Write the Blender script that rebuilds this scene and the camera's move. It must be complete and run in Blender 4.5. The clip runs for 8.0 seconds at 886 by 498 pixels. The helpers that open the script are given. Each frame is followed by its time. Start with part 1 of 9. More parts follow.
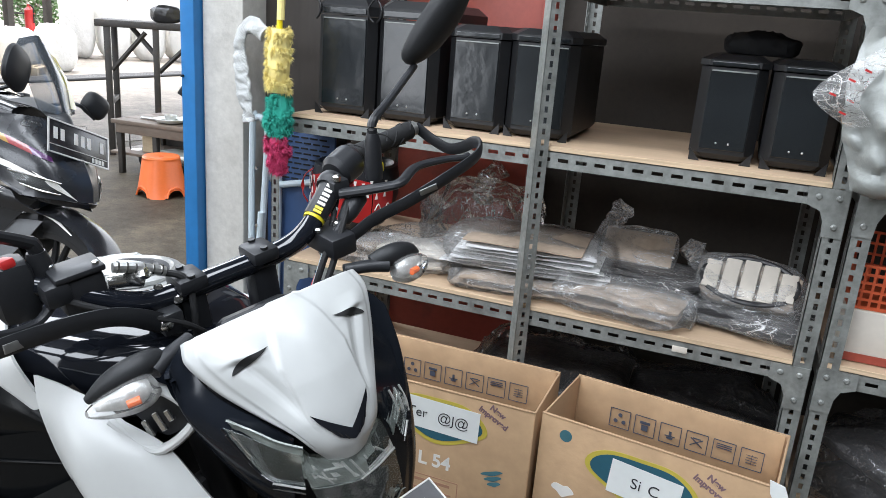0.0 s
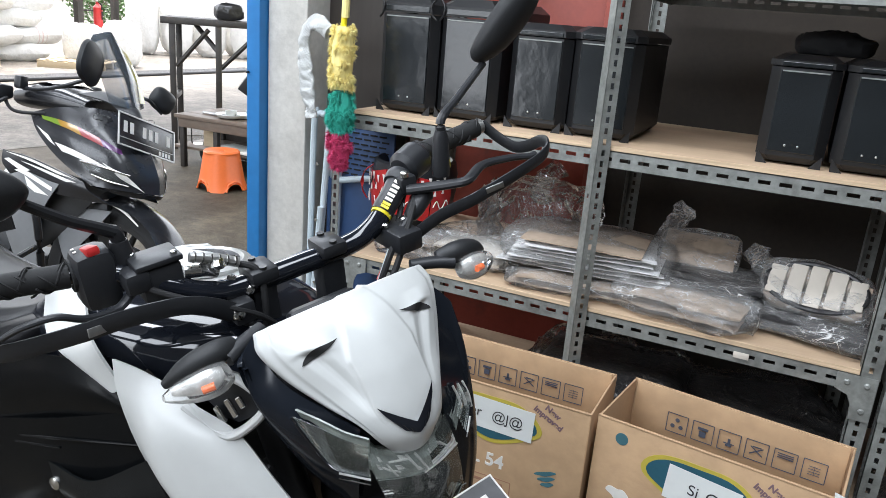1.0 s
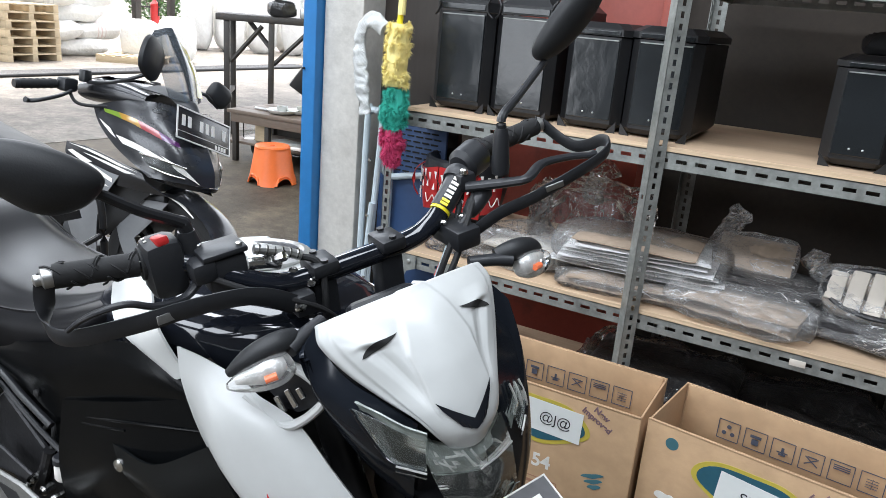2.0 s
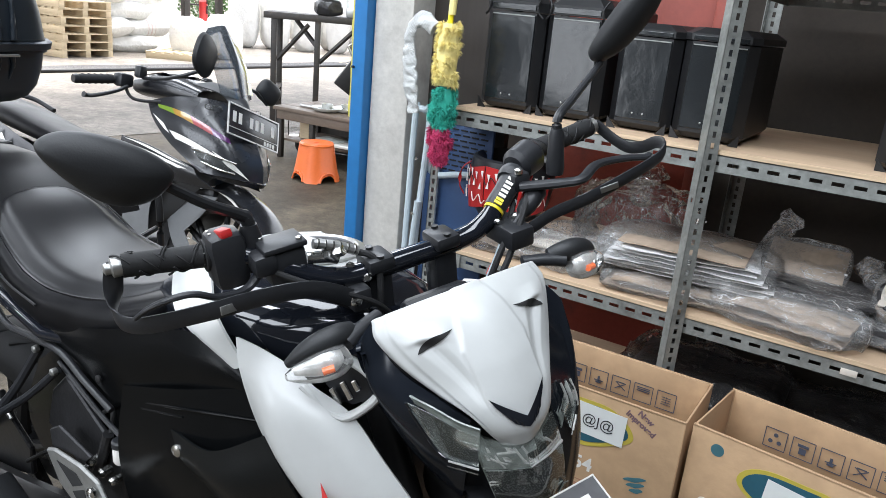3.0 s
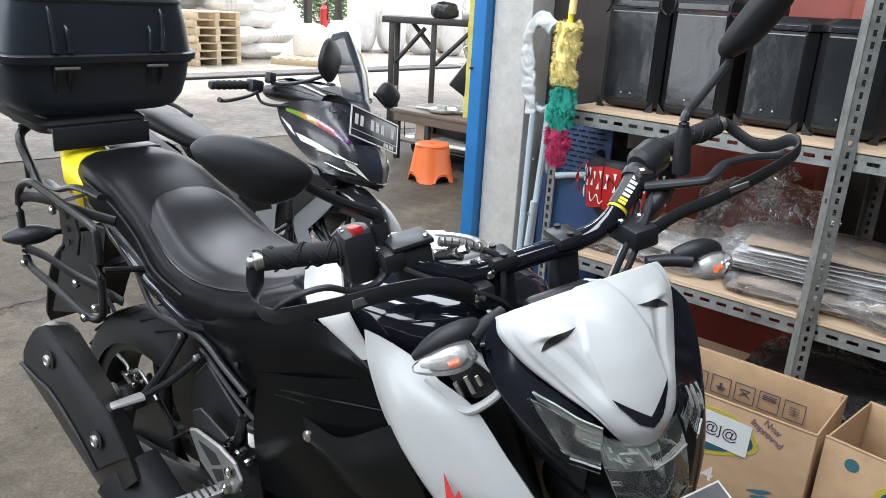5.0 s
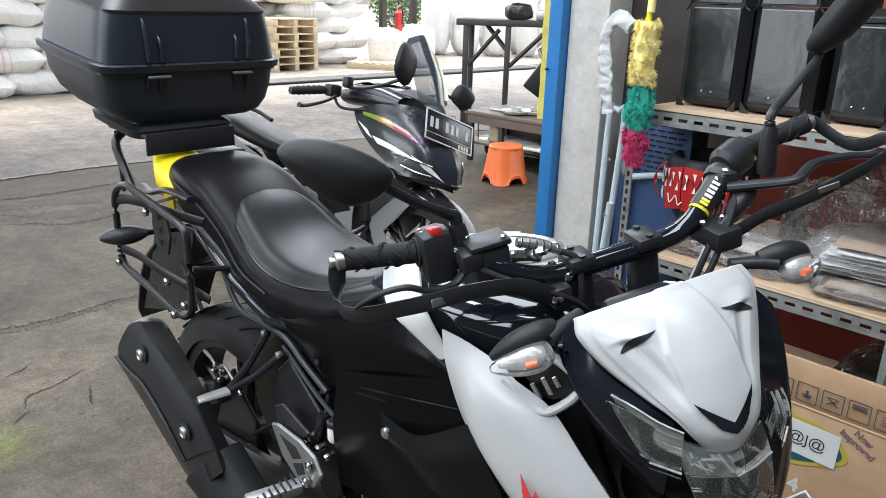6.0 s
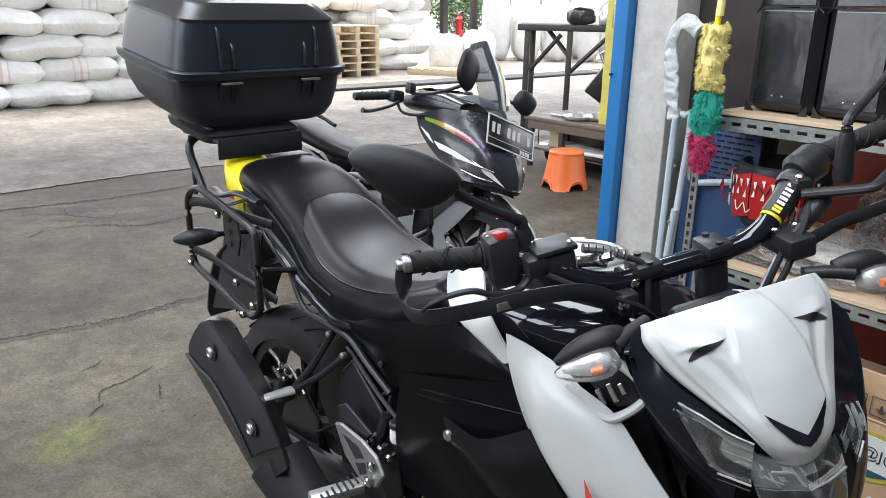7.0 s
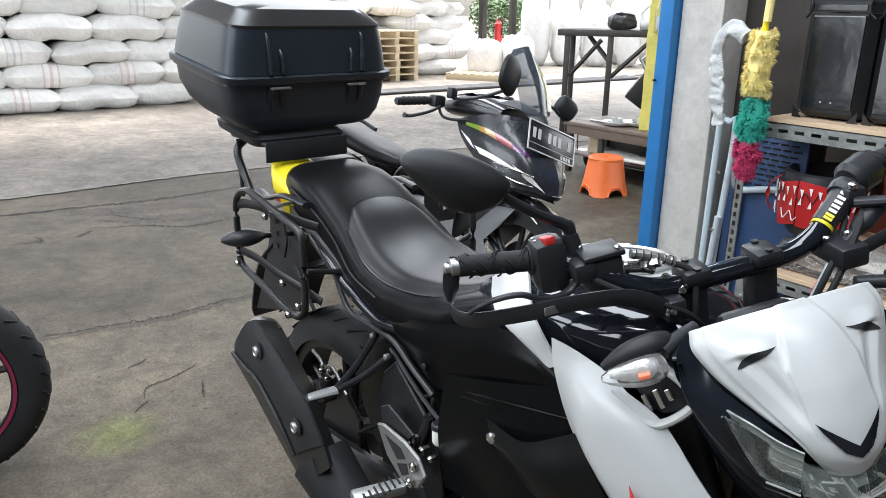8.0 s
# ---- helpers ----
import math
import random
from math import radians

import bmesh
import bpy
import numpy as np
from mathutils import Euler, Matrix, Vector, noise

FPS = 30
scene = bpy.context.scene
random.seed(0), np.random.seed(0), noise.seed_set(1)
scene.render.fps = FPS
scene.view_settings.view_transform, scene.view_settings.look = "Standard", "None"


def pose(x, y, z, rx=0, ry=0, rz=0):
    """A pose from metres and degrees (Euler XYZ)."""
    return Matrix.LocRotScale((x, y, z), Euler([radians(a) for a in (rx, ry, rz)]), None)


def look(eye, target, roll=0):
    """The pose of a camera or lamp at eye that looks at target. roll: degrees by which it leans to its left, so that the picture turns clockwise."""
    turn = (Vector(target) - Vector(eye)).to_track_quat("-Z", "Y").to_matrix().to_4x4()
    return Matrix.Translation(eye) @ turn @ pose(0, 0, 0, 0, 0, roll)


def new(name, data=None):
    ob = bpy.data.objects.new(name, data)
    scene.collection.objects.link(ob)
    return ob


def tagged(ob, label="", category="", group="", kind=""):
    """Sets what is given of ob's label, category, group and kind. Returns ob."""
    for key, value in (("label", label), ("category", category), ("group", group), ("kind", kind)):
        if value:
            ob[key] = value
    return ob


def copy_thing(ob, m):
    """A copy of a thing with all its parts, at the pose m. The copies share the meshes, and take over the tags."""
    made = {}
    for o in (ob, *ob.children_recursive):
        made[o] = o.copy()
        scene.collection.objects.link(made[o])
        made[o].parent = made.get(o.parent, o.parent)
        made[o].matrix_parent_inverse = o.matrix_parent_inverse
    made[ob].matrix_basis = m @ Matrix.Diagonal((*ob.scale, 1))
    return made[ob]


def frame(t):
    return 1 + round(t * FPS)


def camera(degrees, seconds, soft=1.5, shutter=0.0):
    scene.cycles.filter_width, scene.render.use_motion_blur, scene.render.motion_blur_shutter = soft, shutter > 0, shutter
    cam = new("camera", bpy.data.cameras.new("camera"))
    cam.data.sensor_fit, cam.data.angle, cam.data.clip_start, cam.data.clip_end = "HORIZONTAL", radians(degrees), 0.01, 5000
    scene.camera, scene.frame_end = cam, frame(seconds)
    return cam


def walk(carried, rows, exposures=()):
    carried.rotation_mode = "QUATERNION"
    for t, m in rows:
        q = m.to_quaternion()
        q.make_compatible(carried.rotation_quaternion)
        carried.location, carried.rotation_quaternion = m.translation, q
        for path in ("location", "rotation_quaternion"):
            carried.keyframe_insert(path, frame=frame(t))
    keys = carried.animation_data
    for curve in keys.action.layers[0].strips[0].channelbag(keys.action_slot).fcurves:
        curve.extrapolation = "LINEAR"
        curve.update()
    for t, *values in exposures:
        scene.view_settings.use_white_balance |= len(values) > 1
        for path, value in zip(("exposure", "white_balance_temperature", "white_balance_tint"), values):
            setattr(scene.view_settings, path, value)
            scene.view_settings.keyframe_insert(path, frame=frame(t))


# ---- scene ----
cam = camera(61.0, 8.0, soft=0.7)
PATH = [
    (0, (-0.011, 0.006, 1.305), (-0.691, 1.797, 0.73), 4.4),
    (0.5, (-0.022, 0.0, 1.304), (-0.757, 1.767, 0.722), 4.6),
    (1, (-0.029, -0.007, 1.303), (-0.828, 1.73, 0.714), 4.6),
    (1.5, (-0.037, -0.011, 1.301), (-0.89, 1.697, 0.705), 4.7),
    (3, (-0.06, -0.039, 1.3), (-1.042, 1.592, 0.688), 5.3),
    (3.5, (-0.062, -0.046, 1.299), (-1.091, 1.554, 0.683), 5.2),
    (4, (-0.065, -0.054, 1.3), (-1.146, 1.51, 0.678), 4.8),
    (4.5, (-0.064, -0.059, 1.301), (-1.211, 1.454, 0.674), 4.1),
    (6, (-0.062, -0.074, 1.303), (-1.419, 1.251, 0.668), 1.7),
    (6.5, (-0.062, -0.081, 1.304), (-1.486, 1.175, 0.672), 1.1),
    (7, (-0.063, -0.088, 1.304), (-1.524, 1.126, 0.679), 1.0),
    (7.5, (-0.064, -0.099, 1.306), (-1.552, 1.085, 0.684), 0.9),
    (8, (-0.064, -0.108, 1.306), (-1.586, 1.035, 0.691), 0.9),
]
EXPOSURES = [(0, 2.76), (4.5, 2.74), (6.5, 2.64), (8, 2.62)]
walk(cam, [(t, look(eye, target, roll)) for t, eye, target, roll in PATH], EXPOSURES)

# ---- world and light ----
world = bpy.data.worlds.new("daylight")
scene.world = world
world.use_nodes = True
wn = world.node_tree
sky = wn.nodes.new("ShaderNodeTexSky")
sky.sky_type = "NISHITA"
sky.sun_disc = False
sky.sun_elevation, sky.sun_rotation = radians(72), radians(-55)
sky.air_density, sky.dust_density = 1.0, 4.0
wn.nodes["Background"].inputs[1].default_value = 0.14
grey = wn.nodes.new("ShaderNodeHueSaturation")
grey.inputs["Saturation"].default_value = 0.30
wn.links.new(sky.outputs[0], grey.inputs["Color"])
wn.links.new(grey.outputs[0], wn.nodes["Background"].inputs[0])

sun_data = bpy.data.lights.new("sun", "SUN")
sun_data.energy, sun_data.angle, sun_data.color = 0.9, radians(30), (1.0, 0.98, 0.95)
sun = new("sun", sun_data)
sun.matrix_world = look((-3.5, 2.5, 14), (0, 0, 0))
# added daylight-coloured fill lamps under the solid roof and at the unseen south wall
for name, at, turn, size, watts in (("roof_fill", (-1.4, -1.3, 4.12), (0, 0, 0), (6.0, 0.55), 36), ("roof_fill", (-1.6, 0.55, 4.12), (0, 0, 0), (6.0, 0.8), 28), ("roof_fill", (-4.7, 3.4, 4.12), (0, 0, 0), (3.4, 0.9), 28),
                                    ("south_fill", (-2.6, -4.40, 3.35), (82, 0, 0), (6.0, 1.2), 22), ("pannier_sheen_fill", (-4.0, -4.42, 1.1), (90, 0, 0), (1.8, 2.1), 8)):
    ld = bpy.data.lights.new(name, "AREA")
    ld.shape, ld.size, ld.size_y, ld.energy, ld.color = "RECTANGLE", size[0], size[1], watts, (0.865, 0.93, 1.02)
    new(name, ld).matrix_world = pose(*at, *turn)


# ---- materials ----
def material(name, color, rough=0.5, metal=0.0, spread=0.12, scale=8.0, bump=0.0, bump_scale=60.0, coat=0.0, rough_spread=0.15, stain=None, stain_scale=2.0, stain_cut=0.55, stain_mix=0.6, per_object=0.0, stretch=(1, 1, 1), alpha=1.0, trans=0.0, spec=0.5):
    """A surface with variation at two scales, fine relief and, where given, stains of a second colour."""
    m = bpy.data.materials.new(name)
    m.use_nodes = True
    nt = m.node_tree
    n, lk = nt.nodes, nt.links
    b = n["Principled BSDF"]
    tc = n.new("ShaderNodeTexCoord")
    mp = n.new("ShaderNodeMapping")
    mp.inputs["Scale"].default_value = stretch
    lk.new(tc.outputs["Object"], mp.inputs[0])
    big = n.new("ShaderNodeTexNoise")
    big.inputs["Scale"].default_value, big.inputs["Detail"].default_value = scale, 5.0
    fine = n.new("ShaderNodeTexNoise")
    fine.inputs["Scale"].default_value, fine.inputs["Detail"].default_value = bump_scale, 4.0
    lk.new(mp.outputs[0], big.inputs[0])
    lk.new(mp.outputs[0], fine.inputs[0])
    lo = [max(0.0, c * (1 - spread)) for c in color]
    hi = [min(1.0, c * (1 + spread)) for c in color]
    ramp = n.new("ShaderNodeMix")
    ramp.data_type = "RGBA"
    ramp.inputs["A"].default_value, ramp.inputs["B"].default_value = (*lo, 1), (*hi, 1)
    mid = n.new("ShaderNodeMath")
    mid.operation = "MULTIPLY_ADD"
    mid.inputs[1].default_value, mid.inputs[2].default_value = 0.35, 0.0
    add = n.new("ShaderNodeMath")
    add.operation = "MULTIPLY_ADD"
    add.inputs[1].default_value = 0.65
    lk.new(fine.outputs["Fac"], mid.inputs[0])
    lk.new(big.outputs["Fac"], add.inputs[0])
    lk.new(mid.outputs[0], add.inputs[2])
    stretchy = n.new("ShaderNodeMapRange")
    stretchy.inputs["From Min"].default_value, stretchy.inputs["From Max"].default_value = 0.3, 0.7
    lk.new(add.outputs[0], stretchy.inputs["Value"])
    lk.new(stretchy.outputs[0], ramp.inputs["Factor"])
    col = ramp.outputs["Result"]
    if per_object:
        oi = n.new("ShaderNodeObjectInfo")
        hs = n.new("ShaderNodeHueSaturation")
        mr = n.new("ShaderNodeMapRange")
        mr.inputs["To Min"].default_value, mr.inputs["To Max"].default_value = 1 - per_object, 1 + per_object
        lk.new(oi.outputs["Random"], mr.inputs["Value"])
        lk.new(mr.outputs[0], hs.inputs["Value"])
        lk.new(col, hs.inputs["Color"])
        col = hs.outputs[0]
    if stain:
        sn = n.new("ShaderNodeTexNoise")
        sn.inputs["Scale"].default_value, sn.inputs["Detail"].default_value, sn.inputs["Roughness"].default_value = stain_scale, 8.0, 0.65
        lk.new(mp.outputs[0], sn.inputs[0])
        sr = n.new("ShaderNodeMapRange")
        sr.inputs["From Min"].default_value, sr.inputs["From Max"].default_value = stain_cut, stain_cut + 0.15
        sr.inputs["To Max"].default_value = stain_mix
        lk.new(sn.outputs["Fac"], sr.inputs["Value"])
        mx = n.new("ShaderNodeMix")
        mx.data_type = "RGBA"
        mx.inputs["B"].default_value = (*stain, 1)
        lk.new(sr.outputs[0], mx.inputs["Factor"])
        lk.new(col, mx.inputs["A"])
        col = mx.outputs["Result"]
    lk.new(col, b.inputs["Base Color"])
    rr = n.new("ShaderNodeMapRange")
    rr.inputs["To Min"].default_value, rr.inputs["To Max"].default_value = max(0.02, rough * (1 - rough_spread)), min(1, rough * (1 + rough_spread))
    lk.new(big.outputs["Fac"], rr.inputs["Value"])
    lk.new(rr.outputs[0], b.inputs["Roughness"])
    b.inputs["Metallic"].default_value = metal
    b.inputs["Specular IOR Level"].default_value = spec
    b.inputs["Coat Weight"].default_value = coat
    b.inputs["Coat Roughness"].default_value = 0.06
    b.inputs["Alpha"].default_value = alpha
    b.inputs["Transmission Weight"].default_value = trans
    if bump:
        bp = n.new("ShaderNodeBump")
        bp.inputs["Strength"].default_value, bp.inputs["Distance"].default_value = bump, 0.25 / bump_scale
        lk.new(fine.outputs["Fac"], bp.inputs["Height"])
        lk.new(bp.outputs[0], b.inputs["Normal"])
    return m


def clear_film(name, color, strength, rough=0.12, bump=1.0, scale=35.0, slant=0.38):
    """Thin plastic film: see-through, a little milky, with gloss that grows at a slant."""
    m = bpy.data.materials.new(name)
    m.use_nodes = True
    nt = m.node_tree
    n, lk = nt.nodes, nt.links
    b = n["Principled BSDF"]
    out = n["Material Output"]
    b.inputs["Base Color"].default_value = (*color, 1)
    b.inputs["Roughness"].default_value = 0.6
    tr = n.new("ShaderNodeBsdfTransparent")
    milky = n.new("ShaderNodeMixShader")
    gl = n.new("ShaderNodeBsdfGlossy")
    gl.inputs["Roughness"].default_value = rough
    gl.inputs["Color"].default_value = (0.95, 0.95, 0.95, 1)
    lw = n.new("ShaderNodeLayerWeight")
    lw.inputs["Blend"].default_value = slant
    glossy = n.new("ShaderNodeMixShader")
    if bump:
        tc = n.new("ShaderNodeTexCoord")
        nz = n.new("ShaderNodeTexNoise")
        nz.inputs["Scale"].default_value, nz.inputs["Detail"].default_value = scale, 3.0
        lk.new(tc.outputs["Object"], nz.inputs[0])
        mr = n.new("ShaderNodeMapRange")
        mr.inputs["From Min"].default_value, mr.inputs["From Max"].default_value = 0.4, 0.7
        mr.inputs["To Min"].default_value, mr.inputs["To Max"].default_value = strength * 0.4, min(1, strength * 2)
        lk.new(nz.outputs["Fac"], mr.inputs["Value"])
        lk.new(mr.outputs[0], milky.inputs[0])
        bp = n.new("ShaderNodeBump")
        bp.inputs["Strength"].default_value, bp.inputs["Distance"].default_value = bump, 0.02
        lk.new(nz.outputs["Fac"], bp.inputs["Height"])
        for sh in (b, gl, lw):
            lk.new(bp.outputs[0], sh.inputs["Normal"])
    else:
        milky.inputs[0].default_value = strength
    lk.new(tr.outputs[0], milky.inputs[1])
    lk.new(b.outputs[0], milky.inputs[2])
    lk.new(lw.outputs["Fresnel"], glossy.inputs[0])
    lk.new(milky.outputs[0], glossy.inputs[1])
    lk.new(gl.outputs[0], glossy.inputs[2])
    lk.new(glossy.outputs[0], out.inputs[0])
    return m


def creased_film(name, color, base, crease, rough=0.10, scale=9.0, stretch=(1, 2, 2), slant=0.22):
    """Clear wrapping that stands up along its sharp, wandering creases, with milky white lines there painted as glints.
    """
    m = clear_film(name, color, base, rough, 0.0, slant=slant)
    n, lk = m.node_tree.nodes, m.node_tree.links
    tc = n.new("ShaderNodeTexCoord")
    lines = []
    for k, (sc, width) in enumerate(((scale, 0.008), (scale * 2.6, 0.016), (scale * 0.6, 0.005))):
        mp = n.new("ShaderNodeMapping")
        mp.inputs["Scale"].default_value = stretch if k != 2 else (1, 1, 1)
        mp.inputs["Location"].default_value = (3.1 * k, 1.7 * k, 0.9 * k)
        nz = n.new("ShaderNodeTexNoise")
        nz.inputs["Scale"].default_value, nz.inputs["Detail"].default_value, nz.inputs["Distortion"].default_value = sc, 0.9, 0.0
        off = n.new("ShaderNodeMath")
        off.operation = "SUBTRACT"
        off.inputs[1].default_value = 0.5
        far = n.new("ShaderNodeMath")
        far.operation = "ABSOLUTE"
        mr = n.new("ShaderNodeMapRange")
        mr.inputs["From Min"].default_value, mr.inputs["From Max"].default_value = 0.0, width
        mr.inputs["To Min"].default_value, mr.inputs["To Max"].default_value = 1.0, 0.0
        lk.new(tc.outputs["Object"], mp.inputs[0])
        lk.new(mp.outputs[0], nz.inputs[0])
        lk.new(nz.outputs["Fac"], off.inputs[0])
        lk.new(off.outputs[0], far.inputs[0])
        lk.new(far.outputs[0], mr.inputs["Value"])
        lines.append(mr.outputs[0])
    both = lines[0]
    for other in lines[1:]:
        mx = n.new("ShaderNodeMath")
        mx.operation = "MAXIMUM"
        lk.new(both, mx.inputs[0])
        lk.new(other, mx.inputs[1])
        both = mx.outputs[0]
    patchy = n.new("ShaderNodeTexNoise")
    patchy.inputs["Scale"].default_value = scale * 0.9
    lk.new(tc.outputs["Object"], patchy.inputs[0])
    on = n.new("ShaderNodeMapRange")
    on.inputs["From Min"].default_value, on.inputs["From Max"].default_value = 0.40, 0.62
    on.inputs["To Min"].default_value = 0.15
    lk.new(patchy.outputs["Fac"], on.inputs["Value"])
    k = n.new("ShaderNodeMath")
    k.operation = "MULTIPLY"
    lk.new(both, k.inputs[0])
    lk.new(on.outputs[0], k.inputs[1])
    # whiter along the creases, which paints bright streaks into the film's colour
    to = n.new("ShaderNodeMapRange")
    to.inputs["To Min"].default_value, to.inputs["To Max"].default_value = base, crease
    lk.new(k.outputs[0], to.inputs["Value"])
    bp = n.new("ShaderNodeBump")
    bp.inputs["Strength"].default_value, bp.inputs["Distance"].default_value = 0.8, 0.010
    lk.new(both, bp.inputs["Height"])
    for node in list(n):
        if node.type == "BSDF_GLOSSY" or node.type == "LAYER_WEIGHT":
            lk.new(bp.outputs[0], node.inputs["Normal"])
        if node.type == "MIX_SHADER" and any(lnk.from_node.type == "BSDF_TRANSPARENT" for lnk in node.inputs[1].links):
            lk.new(to.outputs[0], node.inputs[0])
    return m


def floor_material(name, one, two):
    """Dirty worn slab: broad damp tones, mottling, scuffs, grit and dark specks."""
    m = bpy.data.materials.new(name)
    m.use_nodes = True
    n, lk = m.node_tree.nodes, m.node_tree.links
    b = n["Principled BSDF"]
    tc = n.new("ShaderNodeTexCoord")

    def tone(scale, detail, rough, lo, hi, distort=0.0):
        t = n.new("ShaderNodeTexNoise")
        t.inputs["Scale"].default_value, t.inputs["Detail"].default_value, t.inputs["Roughness"].default_value, t.inputs["Distortion"].default_value = scale, detail, rough, distort
        r = n.new("ShaderNodeMapRange")
        r.inputs["From Min"].default_value, r.inputs["From Max"].default_value = 0.32, 0.68
        r.inputs["To Min"].default_value, r.inputs["To Max"].default_value = lo, hi
        lk.new(tc.outputs["Object"], t.inputs[0])
        lk.new(t.outputs["Fac"], r.inputs["Value"])
        return r.outputs[0], t.outputs["Fac"]

    def times(a, c):
        k = n.new("ShaderNodeMath")
        k.operation = "MULTIPLY"
        lk.new(a, k.inputs[0])
        lk.new(c, k.inputs[1])
        return k.outputs[0]

    broad, _ = tone(0.45, 4, 0.55, 0.68, 1.35)
    mottle, rough_src = tone(2.6, 10, 0.72, 0.58, 1.44, 0.2)
    scuff, _ = tone(13.0, 8, 0.78, 0.66, 1.36, 0.4)
    grit, grit_raw = tone(95.0, 4, 0.7, 0.70, 1.32)
    v = n.new("ShaderNodeTexVoronoi")
    v.inputs["Scale"].default_value = 16.0
    lk.new(tc.outputs["Object"], v.inputs[0])
    sp = n.new("ShaderNodeMapRange")
    sp.inputs["From Min"].default_value, sp.inputs["From Max"].default_value = 0.05, 0.13
    sp.inputs["To Min"].default_value = 0.45
    lk.new(v.outputs["Distance"], sp.inputs["Value"])
    value = times(times(times(broad, mottle), times(scuff, grit)), sp.outputs[0])
    mx = n.new("ShaderNodeMix")
    mx.data_type = "RGBA"
    mx.inputs["A"].default_value, mx.inputs["B"].default_value = (*one, 1), (*two, 1)
    lk.new(rough_src, mx.inputs["Factor"])
    away = n.new("ShaderNodeVectorMath")
    away.operation = "DISTANCE"
    away.inputs[1].default_value = (-2.34, 0.33, 0.0)
    lk.new(tc.outputs["Object"], away.inputs[0])
    near = n.new("ShaderNodeMapRange")
    near.inputs["From Min"].default_value, near.inputs["From Max"].default_value = 0.02, 0.16
    near.inputs["To Min"].default_value, near.inputs["To Max"].default_value = 0.60, 0.0
    lk.new(away.outputs["Value"], near.inputs["Value"])
    moss = n.new("ShaderNodeMix")
    moss.data_type = "RGBA"
    moss.inputs["B"].default_value = (0.098, 0.110, 0.026, 1)
    lk.new(times(near.outputs[0], scuff), moss.inputs["Factor"])
    lk.new(mx.outputs["Result"], moss.inputs["A"])
    # the strip poured nearer the doorway is paler, with a hard edge on the joint and a worn one on the other side
    cut = n.new("ShaderNodeSeparateXYZ")
    lk.new(tc.outputs["Object"], cut.inputs[0])
    edge = n.new("ShaderNodeMath")
    edge.operation = "MULTIPLY_ADD"
    edge.inputs[1].default_value = 0.5
    lk.new(rough_src, edge.inputs[0])
    lk.new(cut.outputs["X"], edge.inputs[2])
    strip = n.new("ShaderNodeValToRGB")
    ramp = n.new("ShaderNodeMapRange")
    ramp.inputs["From Min"].default_value, ramp.inputs["From Max"].default_value = -3.2, -1.7
    lk.new(edge.outputs[0], ramp.inputs["Value"])
    for k, (at, v) in enumerate(((0.10, 0.82), (0.20, 1.24), (0.52, 1.24), (0.68, 0.96))):
        e = strip.color_ramp.elements[k] if k < 2 else strip.color_ramp.elements.new(at)
        e.position, e.color = at, (v / 2, v / 2, v / 2, 1)
    lk.new(ramp.outputs[0], strip.inputs[0])
    twice = n.new("ShaderNodeMath")
    twice.operation = "MULTIPLY"
    twice.inputs[1].default_value = 2.0
    lk.new(strip.outputs[0], twice.inputs[0])
    value = times(value, twice.outputs[0])
    hs = n.new("ShaderNodeHueSaturation")
    lk.new(value, hs.inputs["Value"])
    lk.new(moss.outputs["Result"], hs.inputs["Color"])
    lk.new(hs.outputs[0], b.inputs["Base Color"])
    b.inputs["Roughness"].default_value, b.inputs["Specular IOR Level"].default_value = 0.62, 0.2
    bp = n.new("ShaderNodeBump")
    bp.inputs["Strength"].default_value, bp.inputs["Distance"].default_value = 0.6, 0.006
    lk.new(times(grit_raw, mottle), bp.inputs["Height"])
    lk.new(bp.outputs[0], b.inputs["Normal"])
    return m


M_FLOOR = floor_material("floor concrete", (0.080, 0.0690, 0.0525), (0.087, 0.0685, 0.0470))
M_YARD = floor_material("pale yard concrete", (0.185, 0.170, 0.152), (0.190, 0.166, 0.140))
M_PILLAR = material("raw concrete", (0.56, 0.54, 0.50), 0.85, spread=0.2, scale=4, bump=0.35, bump_scale=60, stain=(0.32, 0.305, 0.28), stain_scale=4, stain_cut=0.5, stain_mix=0.55)
M_BLUE = material("blue paint on steel", (0.018, 0.165, 0.42), 0.42, spread=0.12, scale=6, bump=0.12, bump_scale=40)
M_YELLOW = material("yellow paint", (0.74, 0.66, 0.16), 0.6, spread=0.15, scale=4, bump=0.1, stain=(0.50, 0.44, 0.16), stain_scale=7, stain_cut=0.55)
M_DARKWOOD = material("dark stained board", (0.038, 0.031, 0.026), 0.6, spread=0.3, scale=4, bump=0.2, stretch=(1, 1, 0.15))
M_BACKBOARD = material("dusty dark board", (0.035, 0.0268, 0.0200), 0.8, spread=0.3, scale=2.5, bump=0.15)
M_RED = material("red oxide paint", (0.30, 0.055, 0.035), 0.5, spread=0.2, scale=5, bump=0.1, stain=(0.10, 0.035, 0.03), stain_scale=5)
M_GALV = material("grey slotted steel", (0.25, 0.26, 0.245), 0.42, metal=0.35, spread=0.35, scale=22, bump=0.08, bump_scale=90, stain=(0.13, 0.13, 0.12), stain_scale=14, stain_cut=0.52, stain_mix=0.6)
# near-black colour that stands in for the shade inside holes and grooves
M_HOLESHADE = material("painted recess shade", (0.01, 0.01, 0.01), 0.9)
M_PLY = material("plywood face", (0.50, 0.36, 0.24), 0.6, spread=0.14, scale=6, bump=0.1, stretch=(0.25, 2, 2), stain=(0.30, 0.21, 0.14), stain_scale=4)
M_PLYEDGE = material("plywood edge", (0.55, 0.41, 0.27), 0.7, spread=0.3, scale=30, stretch=(0.1, 0.1, 3))
